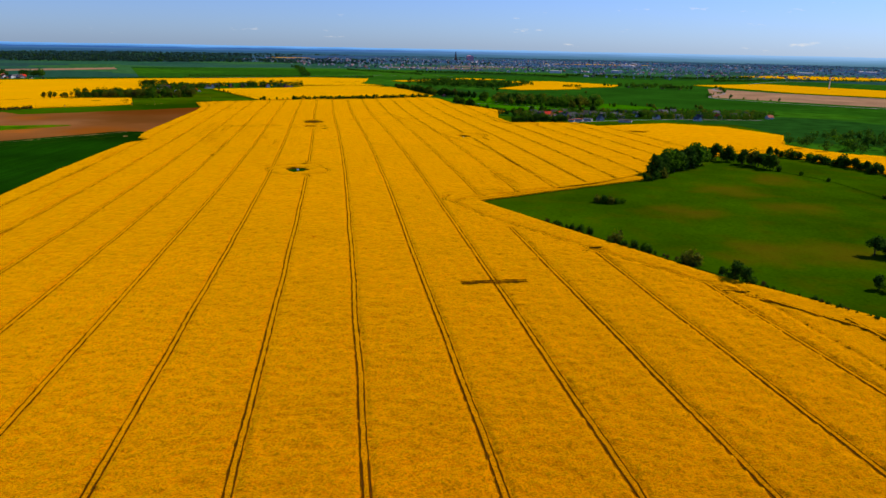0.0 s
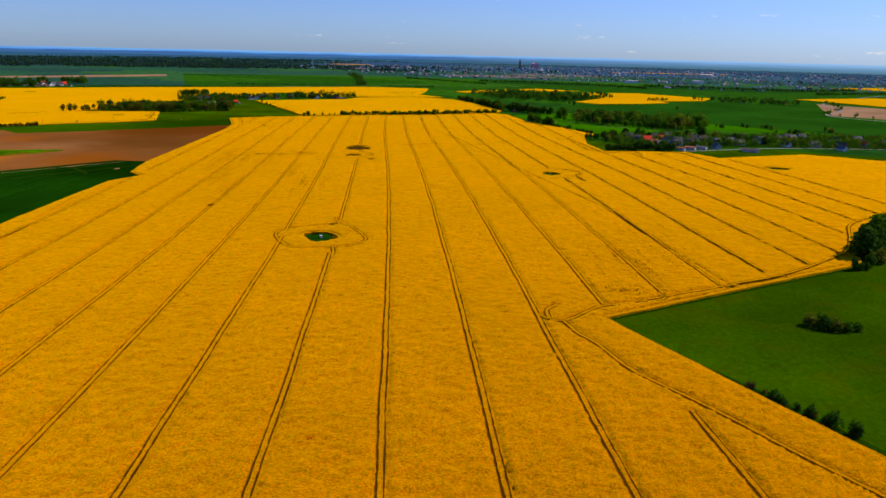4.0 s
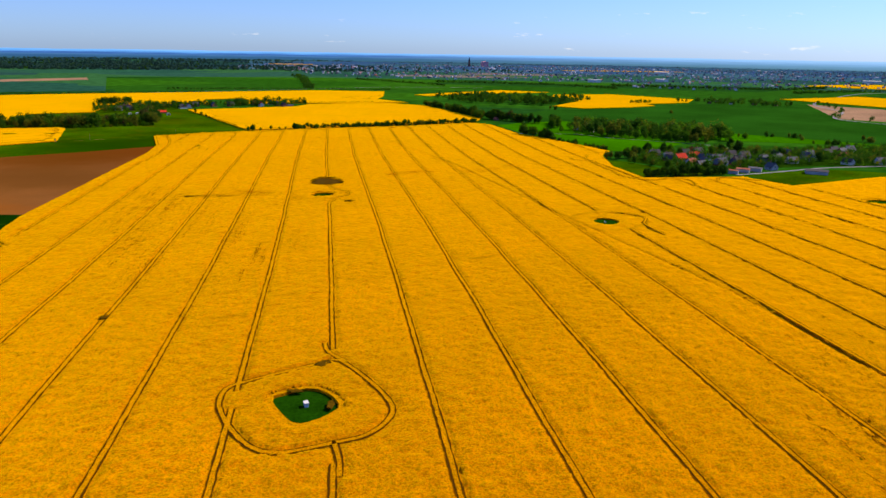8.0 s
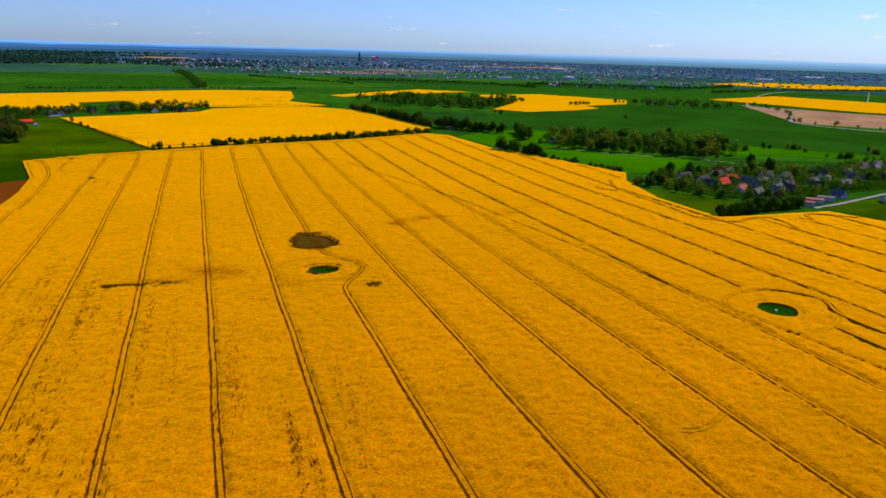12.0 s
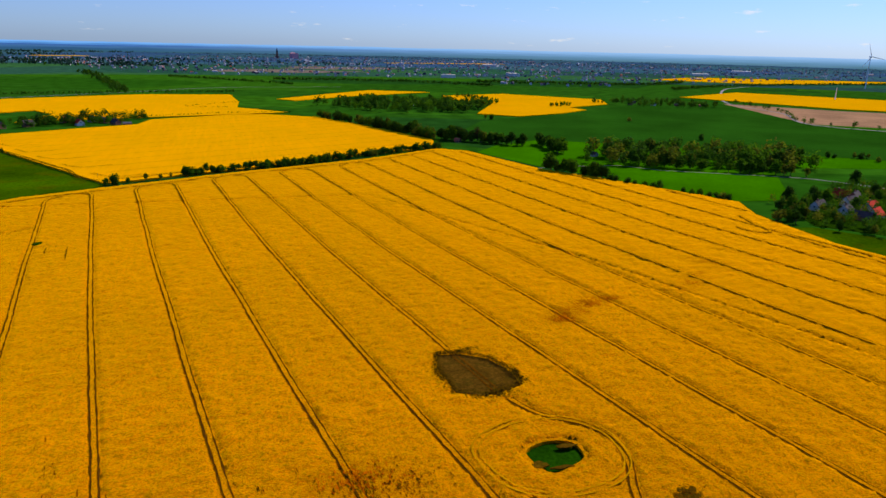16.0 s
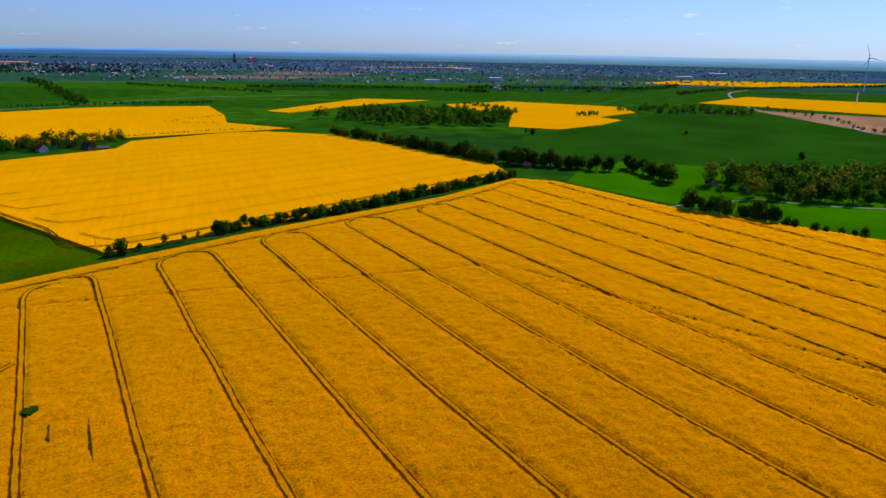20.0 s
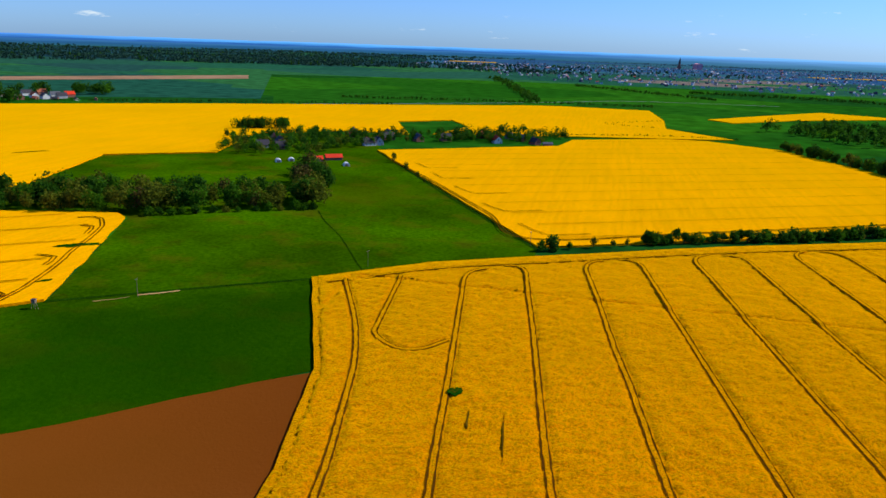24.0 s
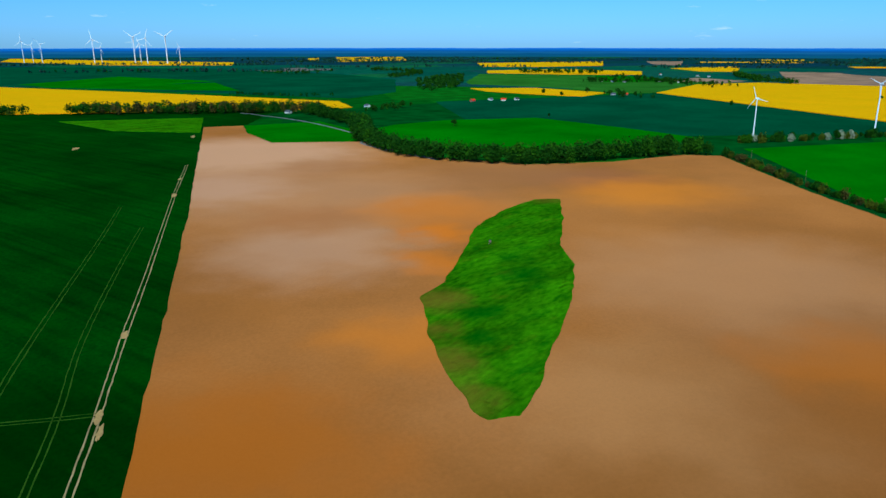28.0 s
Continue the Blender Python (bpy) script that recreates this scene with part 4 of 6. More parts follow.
# Green isle in the soil.
isl = [Vector(p) for p in ISLE]
isle = slab("grass_isle", ragged(ISLE, 1.0, 1.6), MEADOW_LIGHT, GZ + 0.30, label="green grassy isle within bare brown soil", category="grass")
for centre, r0, r1, amount in (((-345, 600), 2, 14, 0.7), ((-334, 614), 2, 12, 0.6), ((-377, 575), 2, 14, 0.7), ((-360, 588), 1, 9, 0.5), ((-515, 533), 2, 14, 0.4)):
    stain_or_shade(MEADOW_LIGHT, (0.16, 0.10, 0.01), centre, r0, r1, amount, 10)
for centre, r0, r1, amount in (((-376, 590), 2, 9, 0.7), ((-410, 582), 2, 12, 0.6), ((-425, 570), 1, 9, 0.5), ((-362, 600), 1, 7, 0.6)):
    stain_or_shade(MEADOW_LIGHT, (0.006, 0.075, 0.001), centre, r0, r1, amount, 10)
ix, iy = np.meshgrid(np.arange(-524, -326, 1.6), np.arange(524, 632, 1.6))
iok = inside(ix, iy, ISLE)
for dx, dy in ((2.5, 0), (-2.5, 0), (0, 2.5), (0, -2.5)):
    iok &= inside(ix + dx, iy + dy, ISLE)
iz = np.full(ix.shape, GZ + 0.27)


def edge_gap(p):
    """Distance from a place on the isle to its edge."""
    q, best = Vector(p), 99.0
    for a, b in zip(isl, isl[1:] + isl[:1]):
        u = max(0.0, min(1.0, (q - a).dot(b - a) / (b - a).length_squared))
        best = min(best, (q - a.lerp(b, u)).length)
    return best


for j, k in np.argwhere(iok):
    p = (ix[j, k], iy[j, k])
    iz[j, k] = GZ + 0.27 + 0.9 * max(0, 0.3 + noise.noise((p[0] * 0.04 + 0.02 * p[1], p[1] * 0.07, 2.0))) * min(1, edge_gap(p) / 8) + 0.12 * max(0, noise.noise((p[0] * 0.22, p[1] * 0.22, 7.0)))
iq = iok[:-1, :-1] & iok[1:, :-1] & iok[1:, 1:] & iok[:-1, 1:]
inum = np.arange(ix.size).reshape(ix.shape)
iface = np.stack([inum[:-1, :-1][iq], inum[:-1, 1:][iq], inum[1:, 1:][iq], inum[1:, :-1][iq]], 1)
mounds = new("grass_mounds", mesh_of("grass_mounds", np.stack([ix.ravel(), iy.ravel(), iz.ravel()], 1).tolist(), iface.tolist(), MEADOW_LIGHT, smooth=True))
mounds.parent = isle
tagged(mounds, "uneven grassy mounds")


def parallel_tracks(poly, way, gap, shift, margin, z, mat, label, gauge=1.25, width=0.36):
    """Straight pairs of ruts across a field, clipped to its outline."""
    d = Vector(way).normalized()
    nrm = Vector((-d.y, d.x))
    c = Vector((sum(p[0] for p in poly) / len(poly), sum(p[1] for p in poly) / len(poly)))
    s = np.arange(-600, 600, 4.0)
    for k in range(-14, 15):
        o = c + nrm * (k * gap + shift)
        x, y = o.x + d.x * s, o.y + d.y * s
        ok = inside(x, y, poly)
        for m in (-margin, margin):
            ok &= inside(x + d.x * m, y + d.y * m, poly) & inside(x + nrm.x * m * 0.4, y + nrm.y * m * 0.4, poly)
        run = []
        for i in range(len(s)):
            if ok[i]:
                run.append(Vector((x[i], y[i])))
            if (not ok[i] or i == len(s) - 1) and run:
                if len(run) > 4:
                    tramline("wheel_track", run, z, gauge, width, label=label, mat=mat)
                run = []


REGION_C = [(-557, 699), (-547, 698), (-493, 733), (-444, 777), (-403, 808), (-380, 835), (-372, 843), (-411, 930), (-418, 935), (-452, 926), (-507, 905), (-628, 931), (-592, 821), (-568, 742)]
parallel_tracks(REGION_C, (1, 0.8), 21, 4, 8, Z_RUT, RUT_FAR, "faint wheel ruts through distant yellow crop", 1.25, 0.42)
parallel_tracks(FIELD_D, (1, 0.5), 21, 6, 12, Z_RUT, RUT_FAR, "faint wheel ruts through distant yellow crop", 1.25, 0.3)
for pts in ([(-417, 924), (-409, 914), (-402, 898.5), (-397, 884), (-392, 873), (-388, 862.5), (-385.3, 854), (-383.5, 848), (-382.5, 842), (-382, 838)], [(-384, 842), (-388, 836), (-395, 832), (-412, 815), (-440, 790), (-490, 744), (-545, 706)], [(-426, 922), (-422, 925), (-417, 924)], [(-417, 913), (-412, 912.5), (-407, 903)], [(-404, 876), (-397, 876), (-393.5, 868)], [(-394, 842), (-388, 843.5), (-384, 842)], [(-479, 899), (-471, 903), (-466, 904), (-465, 900.5), (-476, 896)], [(-527, 893), (-520, 889), (-518, 891)], [(-361, 1116), (-315, 1050), (-276, 990), (-252, 953), (-180, 990), (-50, 1062)], [(-564, 706), (-600, 822), (-634, 925)]):
    tramline("wheel_track", curve_through(pts, 3), Z_RUT + 0.01, 1.3, 0.5, label="wheel ruts along the headland of a yellow field")
blotch("weedy_patch", (-388, 838), (6.5, 0.8), RUSTY, "thin rusty strip at the corner of a yellow field", CROP + 0.06, 42, seed=44)
for x, y, a, b, turn, s in ((-433, 882, 5.5, 2.8, 40, 31), (-400, 890, 7, 2.6, 35, 32), (-531, 870, 13, 1.4, 36, 33), (-497, 762, 10, 1.6, 45, 34), (-505, 752, 5, 0.8, 45, 36), (-561, 1048, 9, 1.4, 55, 35), (-742, 1185, 9, 5, 40, 37), (-1055, 905, 10, 6, 50, 38), (-383, 855.8, 2.0, 1.0, 60, 39)):
    blotch("weedy_patch", (x, y), (a, b), POND, "dark green gap in distant yellow crop", CROP + 0.08, turn, seed=s)
blotch("sand_patch", (-611, 783), (7, 4.4), SAND, "bare sandy patch in green cereal", GZ + 0.12, 70, seed=41)
blotch("sand_patch", (-620, 905), (6, 1.4), SAND, "bare sandy patch in green cereal", GZ + 0.12, 60, seed=42)
# Tracks through the dark cereal.
for pts, mat, w in (([(-475, 312), (-452, 342), (-418, 386), (-343, 486), (-311, 528), (-285, 563), (-266, 588)], RUT_SAND, 0.3), ([(-375, 430), (-341, 473), (-303, 523), (-281, 556), (-262, 582)], RUT_GREEN, 0.3), ([(-390, 388), (-356, 434), (-298, 510), (-270, 548), (-250, 575)], RUT_GREEN, 0.35), ([(-286, 561), (-280, 556), (-262, 540)], RUT_GREEN, 0.4)):
    tramline("wheel_track", curve_through(pts, 2.5), GZ + 0.10, 1.3, w, label="pale sandy wheel ruts through green cereal", mat=mat)
for x, y, a, b, s in ((-418, 386, 4.5, 1.2, 51), (-311, 528, 2.6, 0.9, 52), (-286, 562, 2.6, 0.7, 53), (-283, 568, 3, 0.5, 54), (-445, 350, 3, 1, 55), (-560, 195, 8, 1.5, 56), (-470, 190, 6, 2, 57), (-255, 560, 2.2, 1.4, 58)):
    blotch("sand_patch", (x, y), (a, b), SAND, "worn sandy spot in green cereal", GZ + 0.115, 53, seed=s)


def lane(name, pts, width, label, z=GZ + 0.16, mat=ASPHALT):
    v, f = [], []
    ribbon(v, f, curve_through(pts, 6), width, z, 0.04)
    return tagged(new(name, mesh_of(name, v, f, mat)), label, "road", kind="structure")


lane("road", [(2, 957), (28, 960), (60, 958), (75, 940), (102, 924), (150, 898), (170, 870), (185, 840)], 1.4, "narrow pale lane beside trees")
lane("road", [(122, 739), (150, 752), (165, 760), (202, 778), (260, 792), (340, 800)], 2.8, "narrow pale village lane")
lane("road", [(1100, 900), (640, 985), (480, 1080), (412, 1176), (478, 1300), (512, 1450), (640, 1640), (770, 1800), (890, 1884)], 4.5, "country road lined with trees")
lane("path", [(-360, 847), (-356, 850), (-353, 853)], 0.35, "worn sandy path along a meadow ditch", GZ + 0.2, SAND)
lane("path", [(-352, 855), (-347, 858.5), (-343, 862)], 0.9, "worn sandy path along a meadow ditch", GZ + 0.2, SAND)
lane("path", [(-346, 970), (-335, 952), (-322, 934), (-305, 905), (-300, 897)], 0.28, "rank overgrown ditch across the meadow", GZ + 0.2, VERGE)
lane("road", [(-600, 1420), (-450, 1540), (-330, 1640), (-200, 1760), (0, 1800)], 3.0, "pale country road")
lane("road", [(-710, 60), (-690, 180), (-640, 300), (-605, 335), (-580, 420)], 2.4, "narrow lane behind the trees")

# Distant patches of bloom and soil.
for pts in ([(-2579, -915), (-2832, -793), (-3135, -650), (-2540, -377), (-2290, -486), (-2217, -648)], [(-1918, -430), (-2143, -322), (-2105, -64), (-1897, 19), (-1804, -145), (-1770, -332)], [(-2406, -97), (-2729, 12), (-2236, 145), (-2199, 52)], [(-1206, 9), (-1281, 85), (-1236, 231), (-1145, 239), (-1147, 160), (-1160, 73)],
            [(-1910, -3300), (-1968, -2438), (-2088, -1748), (-1827, -1422), (-1585, -1753), (-1577, -2613)], [(-3259, 1042), (-3447, 1211), (-3075, 1150)], [(-2177, 2121), (-2101, 2174), (-1969, 2050)], [(-2900, 300), (-3000, 520), (-2840, 520), (-2760, 340)], [(-3300, -300), (-3500, 100), (-3300, 60), (-3180, -260)], [(400, 3300), (900, 3380), (880, 3460), (380, 3360)], [(-900, 3600), (-700, 3640), (-720, 3720), (-900, 3700)]):
    field("field", pts, RAPE_FAR, CROP, "far rapeseed field in yellow bloom", amount=2.0, step=30)
field("cereal_field", [(-1403, -136), (-1757, -276), (-1836, 38), (-1587, 271), (-1318, 282), (-1260, 218), (-1330, 100)], CEREAL, GZ + 0.06, "far pale green cereal field", amount=2.0, step=30)
field("cereal_field", [(-966, -515), (-1081, -493), (-950, -250), (-904, -322), (-798, -594)], CEREAL, GZ + 0.06, "far bright green cereal field", amount=2.0, step=30)
for pts in ([(-1673, 163), (-1819, 175), (-1740, 300), (-1587, 271)], [(-2043, 319), (-2265, 338), (-2000, 620), (-1690, 560), (-1685, 438)], [(-1137, 1623), (-905, 1964), (-850, 1860), (-1077, 1561)], [(-1387, 1467), (-1302, 1607), (-1240, 1580), (-1330, 1440)]):
    field("fallow_field", pts, SOIL_FAR, GZ + 0.08, "far pale brown fallow field", amount=2.0, step=30)

field("meadow", [(-780, 278), (-851, 335), (-820, 437), (-789, 513), (-727, 511), (-641, 460), (-622, 371), (-664, 277), (-721, 265)], CEREAL, GZ + 0.10, "light green meadow behind a line of trees", "meadow")
field("grass_bank", [(-551, -4), (-656, 73), (-577, 180), (-541, 112)], MEADOW_LIGHT, GZ + 0.13, "paler grassy bank at the cereal edge", "grass")
field("meadow", [(-434, 1045), (-405, 1050), (-398, 1066), (-412, 1086), (-440, 1078)], MEADOW, GZ + 0.12, "small olive paddock behind the wood", "meadow")
field("meadow", [(62, 724), (116, 740), (112, 752), (84, 756), (62, 790), (50, 792), (50, 762), (55, 734)], MEADOW, GZ + 0.12, "rough green paddock between rapeseed and gardens", "meadow")
field("meadow", [(128, 738), (153, 753), (200, 768), (290, 740), (298, 652), (267, 716), (216, 741), (141, 703)], MEADOW, GZ + 0.12, "green meadow beside the village lane", "meadow")
field("garden_ground", [(64, 792), (72, 812), (92, 836), (150, 862), (232, 872), (300, 900), (390, 872), (330, 800), (240, 786), (202, 788), (150, 770), (118, 756), (86, 768)], VERGE, GZ + 0.13, "dark shady gardens between the village houses", "garden")
# Rank verges at the field edges.
for pts, w in (([(13, 342), (19, 331), (43, 300), (62, 272), (90, 232), (124, 190), (160, 136)], 3.2), ([(15, 343), (60, 375), (118, 415)], 1.4), ([(118, 417), (137, 467), (160, 487), (182, 507)], 2.5),
               ([(-312, 884), (-330, 872), (-372, 843)], 1.6), ([(-249, 941), (-300, 1020), (-340, 1085), (-378, 1147)], 1.3), ([(-380, 836), (-403, 809), (-444, 778), (-493, 734)], 1.5), ([(1, 950), (22, 920), (62, 845)], 2.4)):
    lane("verge", pts, w, "dark rank verge of grass along the crop", GZ + 0.16, VERGE)
for a, b in (((-338, 1103), (-329, 1092)), ((-321, 1074), (-312, 1062)), ((-300, 1040), (-289, 1029)), ((-279, 1005), (-269, 996)), ((-258, 972), (-247, 961))):
    tramline("wheel_track", curve_through([(a[0] - 2, a[1] + 3), a, ((a[0] + b[0]) / 2 + 0.5, (a[1] + b[1]) / 2 - 1.5), b, (b[0] + 5, b[1] + 1.5), (b[0] + 16, b[1] + 7)], 1.5), Z_RUT + 0.03, 1.25, 0.3, label="curved turning ruts at a headland")

# Far fields in the west.
field("cereal_field", [(-1280, -1893), (-1556, -1228), (-1514, -595), (-1372, -293), (-1073, -36), (-932, 5), (-881, -260), (-775, -667)], TEAL, GZ + 0.03, "far blue-green cereal field", amount=2.0, step=30)
field("cereal_field", [(-821, -711), (-1115, -891), (-1119, -536), (-972, -507), (-816, -556)], CEREAL, GZ + 0.07, "far light green strip of cereal", amount=2.0, step=30)
field("meadow", [(-1382, -124), (-1718, -319), (-1834, -76), (-1536, 84), (-1626, 206), (-1665, 258), (-1272, 288), (-1245, 229), (-1314, 128), (-1318, -73)], PALE, GZ + 0.14, "far pale green meadow", amount=2.0, step=30)
field("fallow_field", [(-2289, 233), (-2311, 361), (-2024, 503), (-1692, 539), (-1597, 412)], SOIL_FAR, GZ + 0.1, "far pinkish brown fallow field", amount=2.0, step=30)
field("fallow_field", [(-3240, -504), (-3330, -379), (-2735, -183), (-2819, -315)], SOIL_FAR, GZ + 0.1, "far pinkish brown fallow field", amount=2.0, step=30)
field("field", [(-3880, -218), (-4007, -43), (-3460, 54), (-3525, -112)], RAPE_FAR, CROP, "far rapeseed field in yellow bloom", amount=2.0, step=30)
field("field", [(-3162, -2257), (-3519, -2080), (-2820, -1465), (-2403, -1479)], RAPE_FAR, CROP, "far rapeseed field in yellow bloom", amount=2.0, step=30)
field("field", [(-2838, -2138), (-2986, -2206), (-2502, -1703), (-2558, -1827)], RAPE_FAR, CROP, "far rapeseed field in yellow bloom", amount=2.0, step=30)
stain_or_shade(CEREAL_DARK, (0.001, 0.014, 0.0003), (-258, 560), 12, 55, 0.7, 25)

# ---- trees ----
def crown_points(rng, n, h, r, base, lobes=8):
    """Places and outward directions of leaf clumps on the lobes of a crown."""
    mid, half = (h + base) / 2, (h - base) / 2
    d = rng.normal(size=(lobes, 3))
    d /= np.linalg.norm(d, axis=1)[:, None]
    c = d * [r * 0.55, r * 0.55, half * 0.62] * rng.uniform(0.45, 1.0, (lobes, 1)) + [0, 0, mid]
    c[0] = (0, 0, mid + half * 0.5)
    size = rng.uniform(0.38, 0.62, lobes) * min(r, half * 1.2)
    k = rng.integers(0, lobes, n)
    v = rng.normal(size=(n, 3))
    v /= np.linalg.norm(v, axis=1)[:, None]
    return c[k] + v * (size[k] * rng.uniform(0.55, 1.12, n))[:, None], v, c


def leaf_quads(rng, p, v, leaf):
    """Four corners for each leaf clump."""
    n = len(p)
    nrm = v + rng.normal(size=(n, 3)) * 0.7 + [0, 0, 0.25]
    nrm /= np.linalg.norm(nrm, axis=1)[:, None]
    t = np.cross(nrm, rng.normal(size=(n, 3)))
    t /= np.linalg.norm(t, axis=1)[:, None]
    b = np.cross(nrm, t)
    s, w = rng.uniform(0.55, 1.25, (n, 1)) * leaf * 0.5, rng.uniform(0.5, 1.0, (n, 1))
    q = np.stack([p - t * s, p - b * s * w + nrm * s * 0.25, p + t * s * rng.uniform(0.7, 1.2, (n, 1)), p + b * s * w - nrm * s * 0.2], 1)
    return q.reshape(-1, 3)


def quad_mesh(name, co, mats, index=None):
    me = bpy.data.meshes.new(name)
    n = len(co) // 4
    me.vertices.add(len(co))
    me.vertices.foreach_set("co", np.asarray(co, np.float32).ravel())
    me.loops.add(4 * n)
    me.loops.foreach_set("vertex_index", np.arange(4 * n))
    me.polygons.add(n)
    me.polygons.foreach_set("loop_start", np.arange(n) * 4)
    for m in mats if isinstance(mats, (list, tuple)) else [mats]:
        me.materials.append(m)
    if index is not None:
        me.polygons.foreach_set("material_index", np.asarray(index, np.int32))
    me.update(calc_edges=True)
    return me


def limb(bm, a, b, ra, rb, n=6):
    a, b = Vector(a), Vector(b)
    q = (b - a).to_track_quat("Z", "Y")
    rows = []
    for p, r in ((a, ra), (b, rb)):
        rows.append([bm.verts.new(p + q @ Vector((r * math.cos(2 * math.pi * i / n), r * math.sin(2 * math.pi * i / n), 0))) for i in range(n)])
    for i in range(n):
        j = (i + 1) % n
        bm.faces.new((rows[0][i], rows[0][j], rows[1][j], rows[1][i]))


def tree_master(seed, h, r, base, leaves, leaf, mat):
    """The two meshes of a tree: trunk with limbs, and crown."""
    rng = np.random.default_rng(seed)
    p, v, lobes = crown_points(rng, leaves, h, r, base)
    crown = quad_mesh("crown", leaf_quads(rng, p, v, leaf), mat)
    bm = bmesh.new()
    tr = 0.028 * h
    limb(bm, (0, 0, -0.3), (0.05 * r, 0, base + 0.1 * h), tr, tr * 0.75, 8)
    limb(bm, (0.05 * r, 0, base + 0.1 * h), (0, 0.04 * r, h * 0.8), tr * 0.75, tr * 0.15, 6)
    for c in lobes[1:]:
        limb(bm, (0.04 * r, 0, base + rng.uniform(0.0, 0.25) * h), c, tr * 0.4, tr * 0.1, 5)
    me = bpy.data.meshes.new("trunk")
    bm.to_mesh(me)
    bm.free()
    me.materials.append(BARK)
    return me, crown


def tree_thing(name, masters, x, y, scale, rng, label, group, category="tree"):
    trunk, crown = masters
    ob = new(name)
    ob.matrix_basis = pose(x, y, GZ, 0, 0, rng.uniform(0, 360)) @ Matrix.Diagonal((scale * rng.uniform(0.85, 1.15), scale * rng.uniform(0.85, 1.15), scale * rng.uniform(0.85, 1.12), 1))
    piece("trunk", trunk, ob)
    piece("crown", crown, ob)
    return tagged(ob, label, category, group)


LIME = [tree_master(10 + i, 8, 3.7, 0.6, 800, 0.95, LEAF) for i in range(4)]
DARK = [tree_master(30 + i, 8, 3.8, 0.4, 800, 0.95, LEAF_DARK) for i in range(4)]
OLIVE = [tree_master(50 + i, 8, 3.4, 0.8, 520, 0.85, LEAF_OLIVE) for i in range(3)]
TWIG = [tree_master(60 + i, 8, 2.6, 1.4, 300, 0.6, LEAF_BROWN) for i in range(2)]
BUSH = [tree_master(70 + i, 4, 3.1, -0.6, 420, 0.8, (LEAF_DARK, LEAF, LEAF_DARK, LEAF_OLIVE)[i]) for i in range(4)]
WHITE = [tree_master(80 + i, 4, 2.6, -0.5, 360, 0.6, BLOSSOM) for i in range(2)]
BROWNBUSH = [tree_master(90 + i, 4, 3.1, -0.6, 360, 0.6, LEAF_BROWN) for i in range(2)]
POPLAR = [tree_master(95 + i, 11, 1.5, 0.8, 420, 0.75, LEAF_DARK) for i in range(2)]
KIND = {"lime": (LIME, "tree", "fresh green broadleaf tree"), "dark": (DARK, "tree", "dense dark green broadleaf tree"),
        "olive": (OLIVE, "tree", "thin olive budding tree"), "twig": (TWIG, "tree", "nearly bare brown tree"),
        "bush": (BUSH, "bush", "rounded dense green bush"), "white": (WHITE, "bush", "bush covered in white blossom"),
        "brownbush": (BROWNBUSH, "bush", "low brown leafless bush"), "poplar": (POPLAR, "tree", "slender tall dark tree")}
trng = random.Random(11)


def plant(kind, x, y, h, group, where):
    masters, category, text = KIND[kind]
    ref = 4.0 if category == "bush" else (11.0 if kind == "poplar" else 8.0)
    tree_thing(category, trng.choice(masters), x, y, h / ref, trng, text + " " + where, group, category)


def plant_line(pts, gap, h, kinds, group, where, spread=1.0, skip=0.0):
    for p in curve_through(pts, gap):
        if trng.random() >= skip:
            plant(trng.choice(kinds), p.x + trng.uniform(-spread, spread), p.y + trng.uniform(-spread, spread), h * trng.uniform(0.7, 1.25), group, where)


def spots(poly, n, seed):
    r = np.random.default_rng(seed)
    xs, ys = [p[0] for p in poly], [p[1] for p in poly]
    x, y = r.uniform(min(xs), max(xs), n * 8), r.uniform(min(ys), max(ys), n * 8)
    ok = inside(x, y, poly)
    return x[ok][:n], y[ok][:n]


def wood(name, places, h, label, leaves=140, leaf=1.3, weights=(0.45, 0.35, 0.2), seed=1, category="woodland", mats=None):
    """Many trees in one object, for woods that nobody could count."""
    rng = np.random.default_rng(seed)
    co, ix = [], []
    mats = mats or [LEAF_DARK, LEAF, LEAF_OLIVE]
    for x, y in places:
        k = h * rng.uniform(0.65, 1.25)
        r = k * rng.uniform(0.40, 0.58)
        p, v, _ = crown_points(rng, leaves, k, r, k * 0.04, 7)
        q = leaf_quads(rng, p, v, leaf * k / 8)
        co.append(q + [x, y, GZ])
        ix.append(np.full(leaves, rng.choice(len(mats), p=weights)))
    ob = new(name, quad_mesh(name, np.concatenate(co), mats, np.concatenate(ix)))
    return tagged(ob, label, category, kind="stuff")


def along(pts, gap, spread, seed, rows=1):
    r = np.random.default_rng(seed)
    out = []
    for _ in range(rows):
        out += [(p.x + r.normal() * spread, p.y + r.normal() * spread) for p in curve_through(pts, gap)]
    return out


# Hedge between the two yellow fields.
plant_line([(-248, 939), (-218, 957)], 6.5, 4.5, ["olive", "bush", "lime"], "hedge between fields", "at the edge of the rapeseed", 1.0)
plant_line([(-211, 962), (-150, 990), (-100, 1018), (-37, 1053)], 3.0, 4.8, ["bush", "bush", "dark"], "hedge between fields", "in a field hedge", 0.6)
